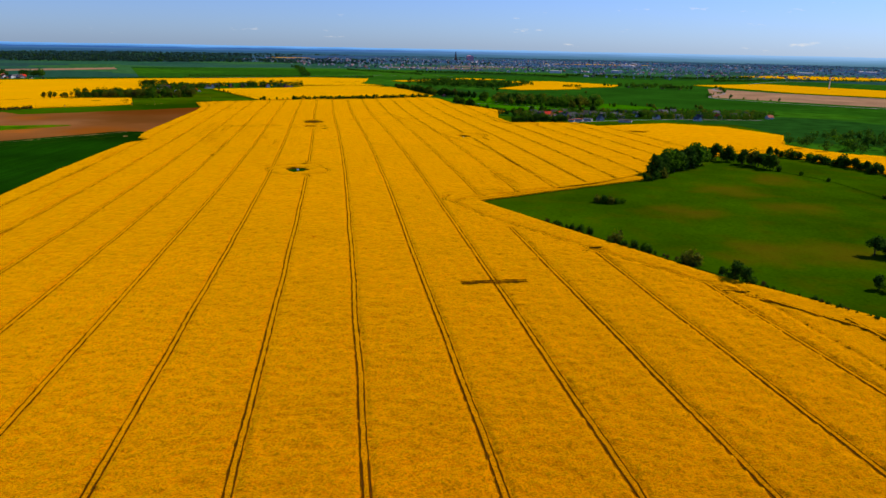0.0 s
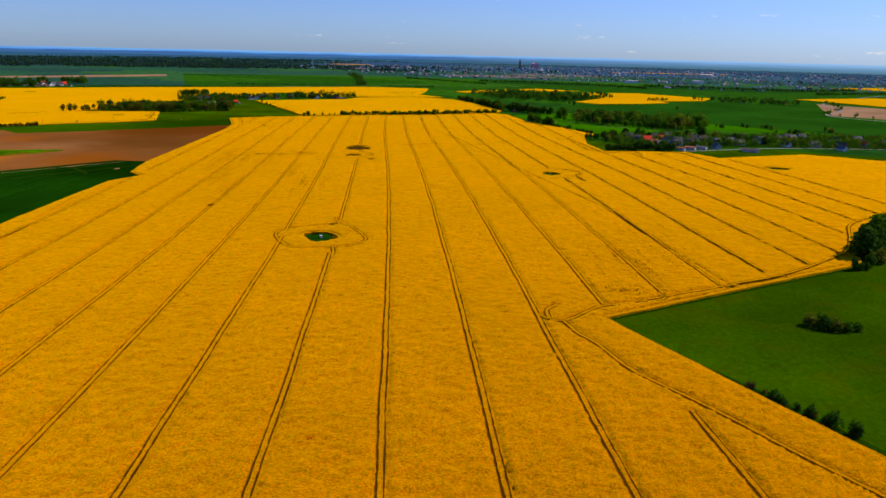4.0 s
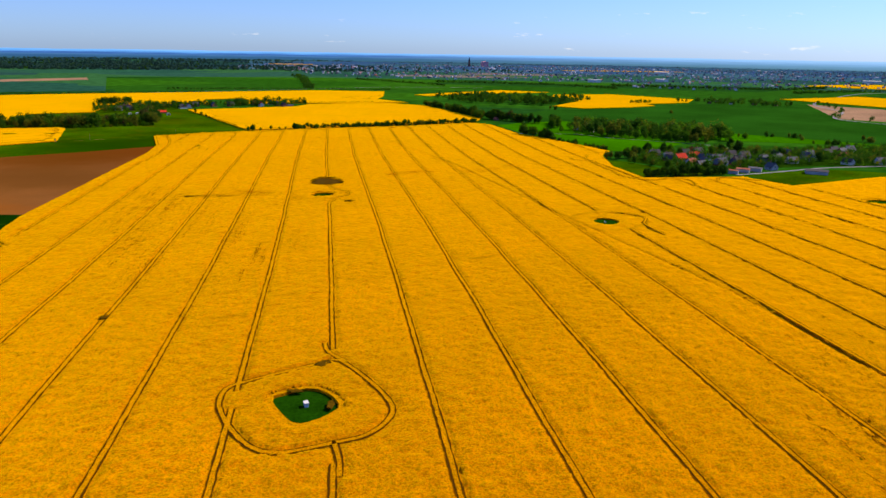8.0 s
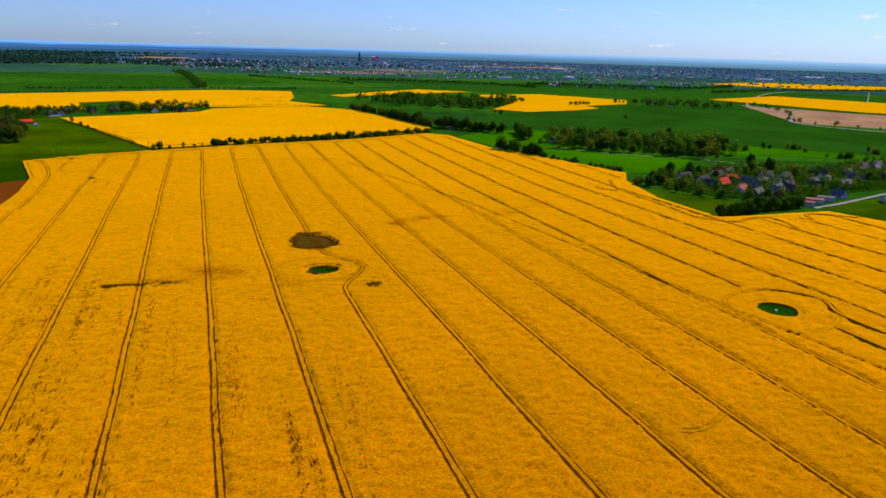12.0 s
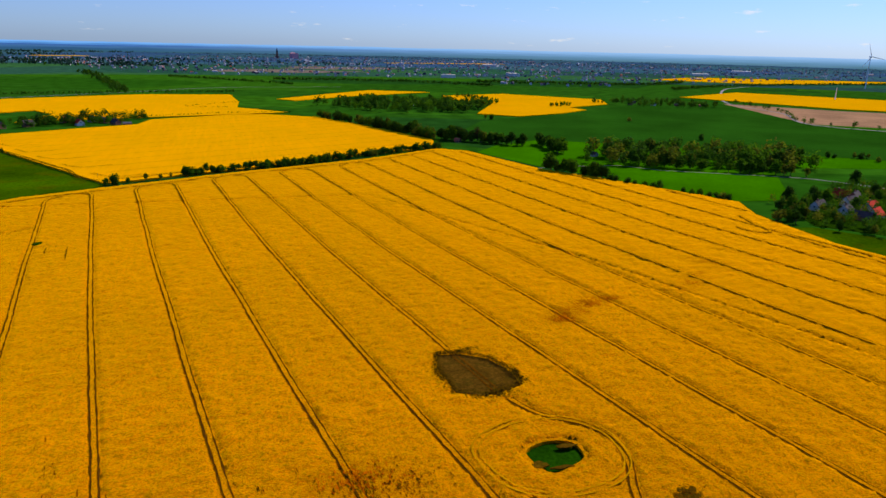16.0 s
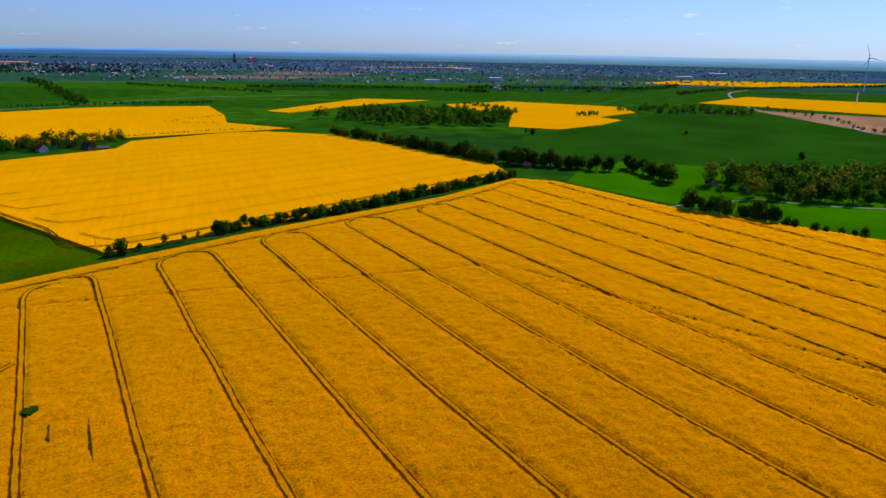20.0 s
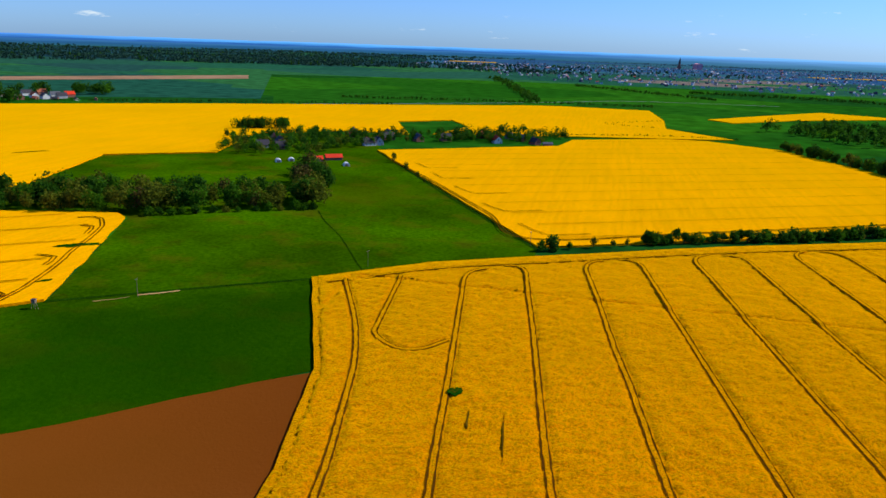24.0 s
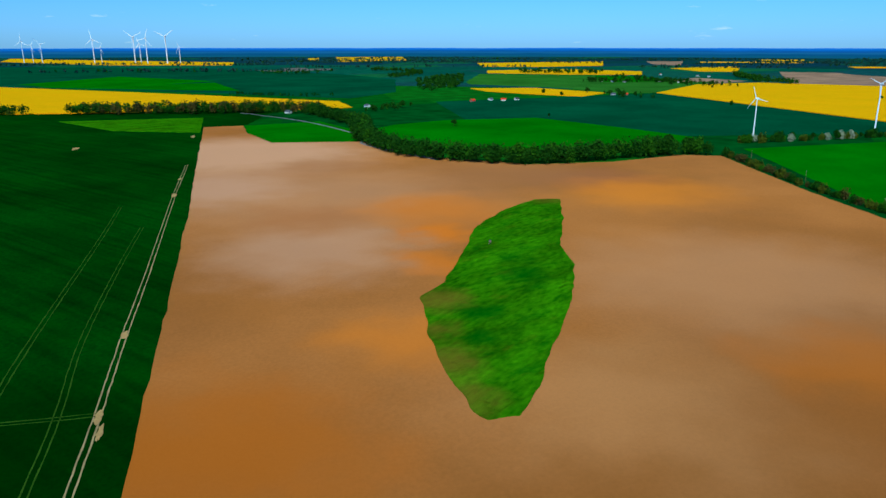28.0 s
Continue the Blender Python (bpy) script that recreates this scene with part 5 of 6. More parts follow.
# Eastern edge of the second yellow field.
plant_line([(-97, 1276), (-66, 1212), (-45, 1150), (-28, 1100)], 3.4, 8.0, ["dark", "lime", "dark", "olive", "bush"], "trees along the yellow field", "beside the rapeseed", 2.5)
plant_line([(-18, 1096), (0, 1082), (14, 1070)], 2.6, 11, ["dark", "lime", "olive", "twig"], "trees round a red-roofed house", "near a red-roofed house", 4.0)
plant_line([(-60, 1186), (-34, 1124), (-16, 1102), (-4, 1090), (14, 1072), (30, 1056)], 3.4, 9.0, ["dark", "lime", "olive", "dark"], "trees round a red-roofed house", "near a red-roofed house", 3.0)
plant_line([(48, 1062), (46, 1037), (42, 1009)], 4.0, 10, ["dark", "lime"], "trees by the farmstead", "by a farmstead", 3)
plant_line([(2, 948), (12, 935), (24, 915)], 3.0, 9.0, ["dark", "lime"], "bushes at the field edge", "at the edge of the yellow field", 2.2)
plant_line([(26, 908), (44, 878), (60, 848)], 4.0, 3.6, ["bush"], "low bushes at the field edge", "at the edge of the yellow field", 1.0, 0.2)
plant_line([(78, 953), (112, 929), (150, 905)], 6.0, 9, ["olive", "lime"], "avenue by the lane", "along a lane", 1.2)
for x, y, h in ((200, 1071, 6), (204, 953, 5), (209, 951, 5.5), (236, 968, 5), (241, 967, 4), (255, 963, 6), (259, 960, 6), (263, 958, 5), (259, 945, 4), (252, 909, 5), (266, 912, 6), (271, 911, 6.5), (276, 913, 5), (311, 939, 8), (316, 936, 7), (156, 900, 8), (221, 1226, 5), (68, 1250, 7), (75, 1252, 6)):
    plant(trng.choice(["bush", "bush", "olive"]), x, y, h * 0.85, "single trees in the green field", "standing in a green field")
wood("woodland", list(zip(*spots([(41, 970), (60, 1005), (90, 1012), (185, 985), (205, 930), (150, 915), (96, 935), (60, 948)], 150, 3))), 12.0, "dense wood of mixed spring trees beside a lane", 200, 1.1, seed=3)
# Village beside the main field.
plant_line([(49, 803), (56, 800), (64, 806), (72, 812), (80, 822)], 2.6, 7.0, ["dark", "lime", "olive"], "trees at the village edge", "at the village edge", 3)
plant_line([(60, 723), (75, 728), (90, 734), (101, 737), (114, 740)], 1.7, 6.2, ["dark", "lime", "dark"], "village hedge", "in a hedge behind the rapeseed", 0.8)
for x, y, h in ((91, 841, 9), (102, 836, 9), (106, 831, 8), (108, 815, 7), (86, 810, 5), (67, 782, 5), (78, 774, 5), (86, 766, 6), (106, 774, 6), (162, 844, 11), (170, 828, 10), (208, 808, 9), (187, 828, 8), (167, 874, 9), (72, 824, 6), (55, 806, 5), (70, 805, 6), (76, 790, 4.5), (94, 778, 5), (98, 760, 6), (110, 762, 6), (82, 800, 5), (148, 842, 8), (136, 828, 7)):
    plant(trng.choice(["dark", "lime", "olive", "dark"]), x, y, h, "village garden trees", "in a village garden")
wood("garden_trees", list(zip(*spots([(73, 838), (113, 846), (139, 862), (168, 870), (187, 850), (230, 868), (279, 897), (385, 870), (330, 800), (240, 785), (201, 789), (181, 786), (149, 772), (125, 762), (81, 764), (66, 788)], 900, 5))), 5.2, "garden trees and shrubs between village houses", 110, 1.1, (0.6, 0.2, 0.2), 5)
# Hamlet with barns, and the old wood.
wood("woodland", list(zip(*spots([(-488, 930), (-463, 922), (-410, 939), (-350, 975), (-356, 990), (-385, 984), (-425, 966), (-470, 950)], 105, 7))) + list(zip(*spots([(-346, 972), (-350, 1000), (-372, 1042), (-384, 1060), (-392, 1056), (-382, 1026), (-370, 1000), (-365, 978)], 30, 8))), 10.5, "tall dense wood with fresh leaves and bare brown trees", 420, 0.85, (0.28, 0.22, 0.42, 0.08), 7, mats=[LEAF_DARK, LEAF, LEAF_OLIVE, LEAF_BROWN])
plant_line([(-509, 905), (-490, 914), (-474, 924)], 3.2, 8.5, ["olive", "twig", "olive"], "row of thin trees", "at the edge of the yellow field", 2.0)
plant_line([(-405, 937), (-375, 957), (-349, 972)], 5.0, 3.5, ["bush"], "undergrowth at the wood edge", "at the foot of a wood", 1.2)
wood("garden_trees", list(zip(*spots([(-500, 1165), (-470, 1100), (-440, 1095), (-408, 1120), (-380, 1190), (-330, 1215), (-262, 1240), (-264, 1268), (-380, 1236), (-425, 1222), (-470, 1205)], 290, 9))), 6.6, "garden trees between the houses of a hamlet", 200, 1.0, (0.5, 0.3, 0.2), 9)
wood("grove", list(zip(*spots([(-518, 1206), (-480, 1225), (-484, 1233), (-514, 1220)], 55, 10))), 8.0, "small dark grove in the yellow field", 200, 1.0, (0.8, 0.15, 0.05), 10)
wood("shelter_belt", along([(-345, 1225), (-300, 1262), (-262, 1270)], 3.0, 2.0, 12), 10.0, "row of tall dark trees behind the hamlet", 200, 0.9, (0.85, 0.1, 0.05), 12)
for x, y, h in ((-354, 1106, 6.5), (-341, 1088, 4.5), (-339, 1082, 3.5), (-326, 1059, 4.5), (-320, 1050, 3)):
    plant("olive", x, y, h, "bushes at the yellow field", "beside the rapeseed")
# Hedges round the ploughed field.
plant_line([(-708, 557), (-660, 592), (-600, 640), (-552, 686), (-530, 701), (-494, 734)], 3.6, 4.0, ["bush", "bush", "bush", "brownbush"], "hedge along the ploughed soil", "beside bare ploughed soil", 1.3)
plant("olive", -489, 735, 9.5, "hedge along the ploughed soil", "at the hedge end by the rapeseed")
plant("lime", -494, 731, 4.5, "hedge along the ploughed soil", "at the hedge end by the rapeseed")
plant_line([(-468, 748), (-458, 757), (-447, 767)], 1.8, 3.2, ["brownbush"], "brown bushes", "between meadow and rapeseed", 0.6)
wood("scrub", along([(-638, 945), (-652, 973), (-666, 1002), (-680, 1034), (-690, 1060)], 2.6, 1.6, 31, 2) + along([(-563, 705), (-580, 760), (-598, 822), (-634, 932)], 4.0, 0.8, 32), 3.0, "low dark scrub between a green and a yellow field", 60, 1.6, (0.4, 0.2, 0.4), 31, "scrub", [LEAF_DARK, LEAF, LEAF_BROWN])
plant_line([(-774, 548), (-850, 606), (-960, 690)], 5.0, 6.0, ["bush", "white", "dark", "bush"], "blossoming hedge", "in a hedge by the turbines", 2.0)
wood("hedgerow", along([(-955, 688), (-1080, 770), (-1196, 850)], 5.0, 2.5, 13, 3), 7.0, "long hedgerow running to the far farm", 90, 1.2, (0.6, 0.3, 0.1), 13)
wood("tree_line", along([(-700, 545), (-690, 528), (-640, 500), (-598, 470), (-582, 400), (-612, 330)], 4.2, 3.0, 14, 4), 11.0, "line of leafy trees behind the ploughed soil", 170, 1.0, (0.75, 0.25, 0.0), 14)
wood("tree_line", along([(-612, 325), (-650, 290), (-700, 230), (-745, 130)], 5.0, 3.5, 15, 4), 11, "line of leafy trees along the lane", 130, 1.1, (0.75, 0.25, 0.0), 15)
for x, y in ((-694, 524), (-686, 520), (-698, 536)):
    plant("dark", x, y, 13.5, "large trees by the ploughed soil", "behind bare ploughed soil")
wood("woodland", along([(-600, -60), (-660, 0), (-720, 70), (-760, 110)], 5.0, 8.0, 16, 5), 11.0, "trees along a lane before the yellow field", 130, 1.2, (0.45, 0.25, 0.3), 16, mats=[LEAF_DARK, LEAF, LEAF_BROWN])
wood("woodland", along([(-470, -200), (-530, -130), (-560, -100)], 5.0, 6.0, 17, 3), 10.0, "dark bushes along a field edge", 120, 1.2, (0.7, 0.2, 0.1), 17)
# Meadow beside the start.
for x, y, h in ((72, 347, 3.4), (75, 345, 3.8), (78, 344, 4.0), (81, 344, 3.2), (84, 345, 2.6), (76, 348, 3.4), (86, 243, 5.4), (84, 246, 3.8), (70, 262, 3.6), (73, 259, 3.8), (67, 265, 3.2), (65, 271, 4.6), (57, 283, 3.2), (54, 287, 3.2), (51, 291, 2.6), (46, 298, 2.4)):
    plant("bush", x, y, h, "bushes on the meadow", "on the green meadow")
plant_line([(124, 424), (129, 434), (138, 446), (150, 459), (164, 474)], 2.6, 12.5, ["dark", "lime", "dark"], "trees at the meadow corner", "at the corner of the meadow", 3.2)
plant_line([(112, 408), (120, 416), (128, 422)], 2.2, 4.0, ["bush", "dark"], "trees at the meadow corner", "at the corner of the meadow", 1.4)
plant_line([(177, 498), (186, 491), (194, 481), (200, 468), (205, 456)], 2.2, 9.5, ["dark", "dark", "olive", "lime"], "trees across the meadow", "in a clump on the meadow", 3.0)
plant_line([(229, 524), (240, 511), (249, 494), (256, 482), (265, 460), (272, 445), (292, 412), (320, 365)], 3.2, 6.2, ["dark", "bush", "bush", "dark"], "hedge behind the meadow", "between meadow and rapeseed", 1.4, 0.1)
plant_line([(206, 452), (222, 419), (227, 371), (236, 330)], 13, 3.0, ["bush"], "sparse hedge across the meadow", "along a ditch in the meadow", 1.0, 0.2)
for x, y, h in ((159, 260, 9), (163, 257, 8), (166, 262, 9), (138, 220, 6), (142, 218, 6.5), (146, 222, 6), (94, 226, 6.5), (97, 223, 6), (91, 229, 4)):
    plant("dark", x, y, h, "trees on the meadow", "standing on the green meadow")
plant_line([(150, 150), (110, 208), (92, 233), (62, 275), (42, 303)], 2.6, 1.7, ["bush", "bush", "brownbush"], "low scrub at the meadow edge", "between meadow and rapeseed", 0.8, 0.15)
wood("woodland", list(zip(*spots([(272, 592), (271, 545), (290, 532), (318, 530), (420, 450), (470, 560), (384, 648), (331, 640), (300, 620)], 150, 33))), 9.0, "dark wood behind the far end of the rapeseed", 120, 1.2, (0.8, 0.2, 0.0), 33)
lane("ditch", [(205, 455), (222, 419), (227, 371), (240, 320)], 1.2, "rank overgrown ditch across the meadow", GZ + 0.2, VERGE)

# Woods in the distance.
DIST = [LEAF_DARK, LEAF]
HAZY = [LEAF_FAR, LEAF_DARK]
wood("woodland", list(zip(*spots([(-92, 1425), (-40, 1350), (10, 1318), (70, 1320), (125, 1392), (70, 1470), (-20, 1470)], 190, 21))), 11.0, "dark wood round a farmstead behind the fields", 110, 1.5, (0.75, 0.25), 21, mats=DIST)
wood("tree_line", along([(60, 1405), (110, 1400), (150, 1470), (140, 1560)], 8, 5, 22, 2), 7.0, "trees beside a distant yellow field", 80, 1.6, (0.6, 0.4), 22, mats=DIST)
wood("grove", list(zip(*spots([(205, 1395), (235, 1400), (250, 1425), (215, 1425)], 18, 23))), 5.5, "grove within a distant yellow field", 90, 1.5, (0.8, 0.2), 23, mats=DIST)
wood("woodland", list(zip(*spots([(290, 1450), (380, 1500), (470, 1440), (450, 1370), (380, 1360)], 80, 24))), 8.0, "trees round a distant hamlet", 80, 1.6, (0.8, 0.2), 24, mats=DIST)
wood("avenue", along([(512, 1450), (478, 1300), (410, 1175), (480, 1080)], 17, 1.5, 25), 7.0, "avenue of trees along a distant road", 90, 1.5, (0.5, 0.5), 25, mats=DIST)
wood("tree_line", along([(-480, 2250), (-400, 1950), (-331, 1650)], 9, 5, 26, 2), 8.0, "dark tree line along a distant ditch", 60, 1.8, (0.9, 0.1), 26, mats=DIST)
for i, (pts, h) in enumerate((([(-300, 2100), (-144, 1925), (-80, 1850)], 5), ([(-100, 2010), (150, 1960), (280, 1830)], 6), ([(-560, 1560), (-330, 1625), (-180, 1650)], 4), ([(-180, 1470), (-230, 1412), (-185, 1396)], 1.6), ([(-262, 1300), (-184, 1330), (-125, 1338)], 1.8), ([(-940, 1240), (-700, 1385), (-480, 1500)], 3.0), ([(300, 1960), (620, 1900), (800, 2000)], 7), ([(620, 1760), (900, 1900), (1400, 1990)], 6), ([(1050, 1000), (1250, 1200), (1500, 1500)], 7))):
    wood("hedgerow", along(pts, 4.5, 1.5, 40 + i, 2), h, "distant dark hedgerow between green fields", 50, 1.9, (0.85, 0.15), 40 + i, mats=DIST)


def far_woods(name, label, a0, a1, r0, r1, blocks, seed, h=9.0, per=70, mats=None):
    """Blocks of distant woodland between two headings (degrees left of +y) and two ranges."""
    r = np.random.default_rng(seed)
    places = []
    for _ in range(blocks):
        a, d = radians(r.uniform(a0, a1)), math.sqrt(r.uniform(r0 ** 2, r1 ** 2))
        cx, cy = -226 - d * math.sin(a), 690 + d * math.cos(a)
        wide, deep = r.uniform(120, 420) * (d / 2500), r.uniform(15, 50) * (d / 2500)
        u, v = r.uniform(-wide, wide, per), r.uniform(-deep, deep, per)
        x, y = cx + u * math.cos(a) - v * math.sin(a), cy + u * math.sin(a) + v * math.cos(a)
        ok = ((x - CENTRE[0]) ** 2 + (y - CENTRE[1]) ** 2) < (FAR - 60) ** 2
        for f in (BIG, FIELD_D):
            ok &= ~inside(x, y, f)
        places += list(zip(x[ok], y[ok]))
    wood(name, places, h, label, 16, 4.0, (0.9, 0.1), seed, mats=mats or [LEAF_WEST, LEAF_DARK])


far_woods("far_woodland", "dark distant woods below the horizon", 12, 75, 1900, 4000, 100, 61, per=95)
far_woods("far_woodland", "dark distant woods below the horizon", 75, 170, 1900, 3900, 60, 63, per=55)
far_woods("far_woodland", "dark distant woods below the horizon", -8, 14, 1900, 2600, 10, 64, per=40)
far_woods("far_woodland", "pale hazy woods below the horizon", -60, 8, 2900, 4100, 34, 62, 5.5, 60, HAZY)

# ---- houses ----
def box(bm, x0, x1, y0, y1, z0, z1):
    v = [bm.verts.new((x, y, z)) for z in (z0, z1) for x, y in ((x0, y0), (x1, y0), (x1, y1), (x0, y1))]
    for f in ((3, 2, 1, 0), (4, 5, 6, 7), (0, 1, 5, 4), (1, 2, 6, 5), (2, 3, 7, 6), (3, 0, 4, 7)):
        bm.faces.new([v[i] for i in f])


def house(x, y, turn, w, l, h, pitch, wall, roof, label, group, chimney=True, windows=True, name="house", category="house"):
    """A gabled house: walls, thick roof with eaves, chimney, windows and door."""
    ob = tagged(new(name), label, category, group)
    ob.matrix_basis = pose(x, y, GZ, 0, 0, turn)
    ridge = h + w * 0.5 * math.tan(radians(pitch))
    bm = bmesh.new()
    v = [bm.verts.new(p) for p in ((-w / 2, -l / 2, -0.3), (w / 2, -l / 2, -0.3), (w / 2, l / 2, -0.3), (-w / 2, l / 2, -0.3), (-w / 2, -l / 2, h), (w / 2, -l / 2, h), (w / 2, l / 2, h), (-w / 2, l / 2, h), (0, -l / 2, ridge), (0, l / 2, ridge))]
    for f in ((0, 1, 5, 8, 4), (2, 3, 7, 9, 6), (1, 2, 6, 5), (3, 0, 4, 7)):
        bm.faces.new([v[i] for i in f])
    part("wall", bm, wall, ob)
    bm = bmesh.new()
    e, t = 0.35, 0.16
    drop = e * math.tan(radians(pitch))
    for s in (-1, 1):
        a = [(s * (w / 2 + e), -l / 2 - e, h - drop), (0, -l / 2 - e, ridge), (0, l / 2 + e, ridge), (s * (w / 2 + e), l / 2 + e, h - drop)]
        lo = [bm.verts.new((p[0], p[1], p[2] + 0.02)) for p in a]
        hi = [bm.verts.new((p[0], p[1], p[2] + t)) for p in a]
        order = (0, 1, 2, 3) if s < 0 else (3, 2, 1, 0)
        bm.faces.new([hi[i] for i in order])
        bm.faces.new([lo[i] for i in reversed(order)])
        for i in range(4):
            bm.faces.new((lo[i], lo[(i + 1) % 4], hi[(i + 1) % 4], hi[i]))
    rf = part("roof", bm, roof, ob)
    if chimney:
        bm = bmesh.new()
        box(bm, -0.3, 0.3, l * 0.2 - 0.3, l * 0.2 + 0.3, ridge - 0.5, ridge + 0.8)
        part("chimney", bm, WALL_BRICK, rf)
    if windows:
        for s in (-1, 1):
            for k in range(max(2, int(l / 2.6))):
                yy = -l / 2 + (k + 0.5) * l / max(2, int(l / 2.6))
                bm = bmesh.new()
                box(bm, s * w / 2 - 0.03, s * w / 2 + 0.03, yy - 0.4, yy + 0.4, h * 0.35, h * 0.8)
                part("window", bm, GLASS, ob, "dark glass pane")
            bm = bmesh.new()
            box(bm, -0.45, 0.45, s * l / 2 - 0.03, s * l / 2 + 0.03, h * 0.9, h * 0.9 + 0.8)
            part("window", bm, GLASS, ob, "dark glass pane")
        bm = bmesh.new()
        box(bm, w * 0.22, w * 0.22 + 0.7, -l / 2 - 0.04, -l / 2 + 0.03, 0, 1.5)
        part("door", bm, WOODEN, ob, "wooden house door")
    return ob


hr = random.Random(5)
VILLAGE = ((104, 799, ROOF_RED, "red"), (107, 783, ROOF_ORANGE, "orange"), (110, 772, ROOF_GREY, "grey"), (96, 798, ROOF_DARK, "dark"), (127, 803, ROOF_GREY, "grey"), (122, 773, ROOF_GREY, "grey"), (164, 801, ROOF_GREY, "grey"), (155, 765, ROOF_GREY, "grey"),
           (206, 824, ROOF_GREY, "grey"), (183, 797, ROOF_GREY, "grey"), (184, 827, ROOF_DARK, "dark"), (244, 859, ROOF_DARK, "dark"), (261, 867, ROOF_GREY, "grey"), (144, 795, ROOF_DARK, "dark"), (222, 795, ROOF_DARK, "dark"), (248, 800, ROOF_GREY, "grey"),
           (272, 806, ROOF_DARK, "dark"), (296, 815, ROOF_RED, "red"), (318, 828, ROOF_DARK, "dark"), (236, 828, ROOF_ORANGE, "orange"), (285, 850, ROOF_DARK, "dark"), (310, 862, ROOF_GREY, "grey"), (91, 820, ROOF_DARK, "dark"), (98, 810, ROOF_DARK, "dark"), (119, 816, ROOF_RED, "red"), (114, 824, ROOF_DARK, "dark"), (121, 801, ROOF_GREY, "grey"), (131, 801, ROOF_GREY, "grey"), (138, 797, ROOF_DARK, "dark"), (149, 802, ROOF_DARK, "dark"), (137, 783, ROOF_DARK, "dark"), (161, 793, ROOF_DARK, "dark"), (177, 807, ROOF_GREY, "grey"), (204, 813, ROOF_GREY, "grey"), (232, 846, ROOF_DARK, "dark"), (246, 850, ROOF_GREY, "grey"), (150, 827, ROOF_DARK, "dark"), (157, 818, ROOF_DARK, "dark"), (198, 841, ROOF_GREY, "grey"), (214, 836, ROOF_GREY, "grey"), (127, 843, ROOF_RED, "red"), (118, 787, ROOF_GREY, "grey"), (126, 779, ROOF_GREY, "grey"), (262, 780, ROOF_GREY, "grey"), (340, 850, ROOF_DARK, "dark"), (355, 820, ROOF_ORANGE, "orange"), (128, 835, ROOF_DARK, "dark"))
for x, y, roof, word in VILLAGE:
    wall = hr.choice([WALL_WHITE, WALL_BRICK, WALL_WHITE, WALL_BRICK, WALL_GREY])
    house(x, y, hr.choice([20, 110]) + hr.uniform(-12, 12), hr.uniform(4.8, 6.0), hr.uniform(6.2, 8.6), hr.uniform(1.8, 2.4), hr.uniform(40, 48), wall, roof, "village house with a steep %s roof among gardens" % word, "village houses")
for x, y, turn, w, l, roof, word in ((131, 752, 60, 4.5, 8, ROOF_ORANGE, "reddish"), (141, 757, 60, 5, 8, ROOF_GREY, "blue-grey"), (122, 745, 60, 3.5, 6, ROOF_ORANGE, "pink"), (178, 750, 70, 8, 13, ROOF_DARK, "dark")):
    house(x, y, turn, w, l, 2.2, 12, WALL_GREY, roof, "low shed with a flat %s roof by the rapeseed" % word, "village sheds", False, False, "shed", "shed")
HAMLET = ((-452, 1128, ROOF_DARK, WALL_WHITE, "dark"), (-438, 1128, ROOF_DARK, WALL_BRICK, "dark"), (-422, 1222, ROOF_ORANGE, WALL_BRICK, "orange"), (-387, 1176, ROOF_DARK, WALL_GREY, "dark"), (-392, 1170, ROOF_DARK, WALL_WHITE, "dark"), (-389, 1205, ROOF_DARK, WALL_BRICK, "dark"), (-417, 1208, ROOF_RED, WALL_BRICK, "red"), (-448, 1147, ROOF_DARK, WALL_BRICK, "dark"), (-459, 1160, ROOF_ORANGE, WALL_BRICK, "orange"), (-394, 1222, ROOF_DARK, WALL_GREY, "dark"),
          (-366, 1207, ROOF_GREY, WALL_BRICK, "grey"), (-348, 1219, ROOF_DARK, WALL_BRICK, "dark"), (-310, 1225, ROOF_RED, WALL_WHITE, "red"), (-325, 1250, ROOF_ORANGE, WALL_BRICK, "orange"), (-304, 1254, ROOF_DARK, WALL_GREY, "dark"), (-294, 1246, ROOF_GREY, WALL_BRICK, "grey"), (-282, 1231, ROOF_DARK, WALL_BRICK, "dark"))
for x, y, roof, wall, word in HAMLET:
    house(x, y, hr.choice([35, 125]) + hr.uniform(-10, 10), hr.uniform(5.4, 6.6), hr.uniform(7.0, 9.6), hr.uniform(2.2, 2.8), 44, wall, roof, "hamlet house with a %s gabled roof" % word, "hamlet houses")
for x, y, turn, w, l, roof, word in ((-398, 1091, -57, 6, 7, ROOF_RED, "bright red"), (-391, 1101, -57, 6, 10, ROOF_RED, "bright red"), (-391, 1080, 40, 5, 6, ROOF_DARK, "dark"), (-272, 1226, 100, 4, 7, ROOF_GREY, "pale grey")):
    house(x, y, turn, w, l, 1.7, 30, WALL_BRICK, roof, "long low barn with a %s roof" % word, "barns", False, False, "barn", "barn")


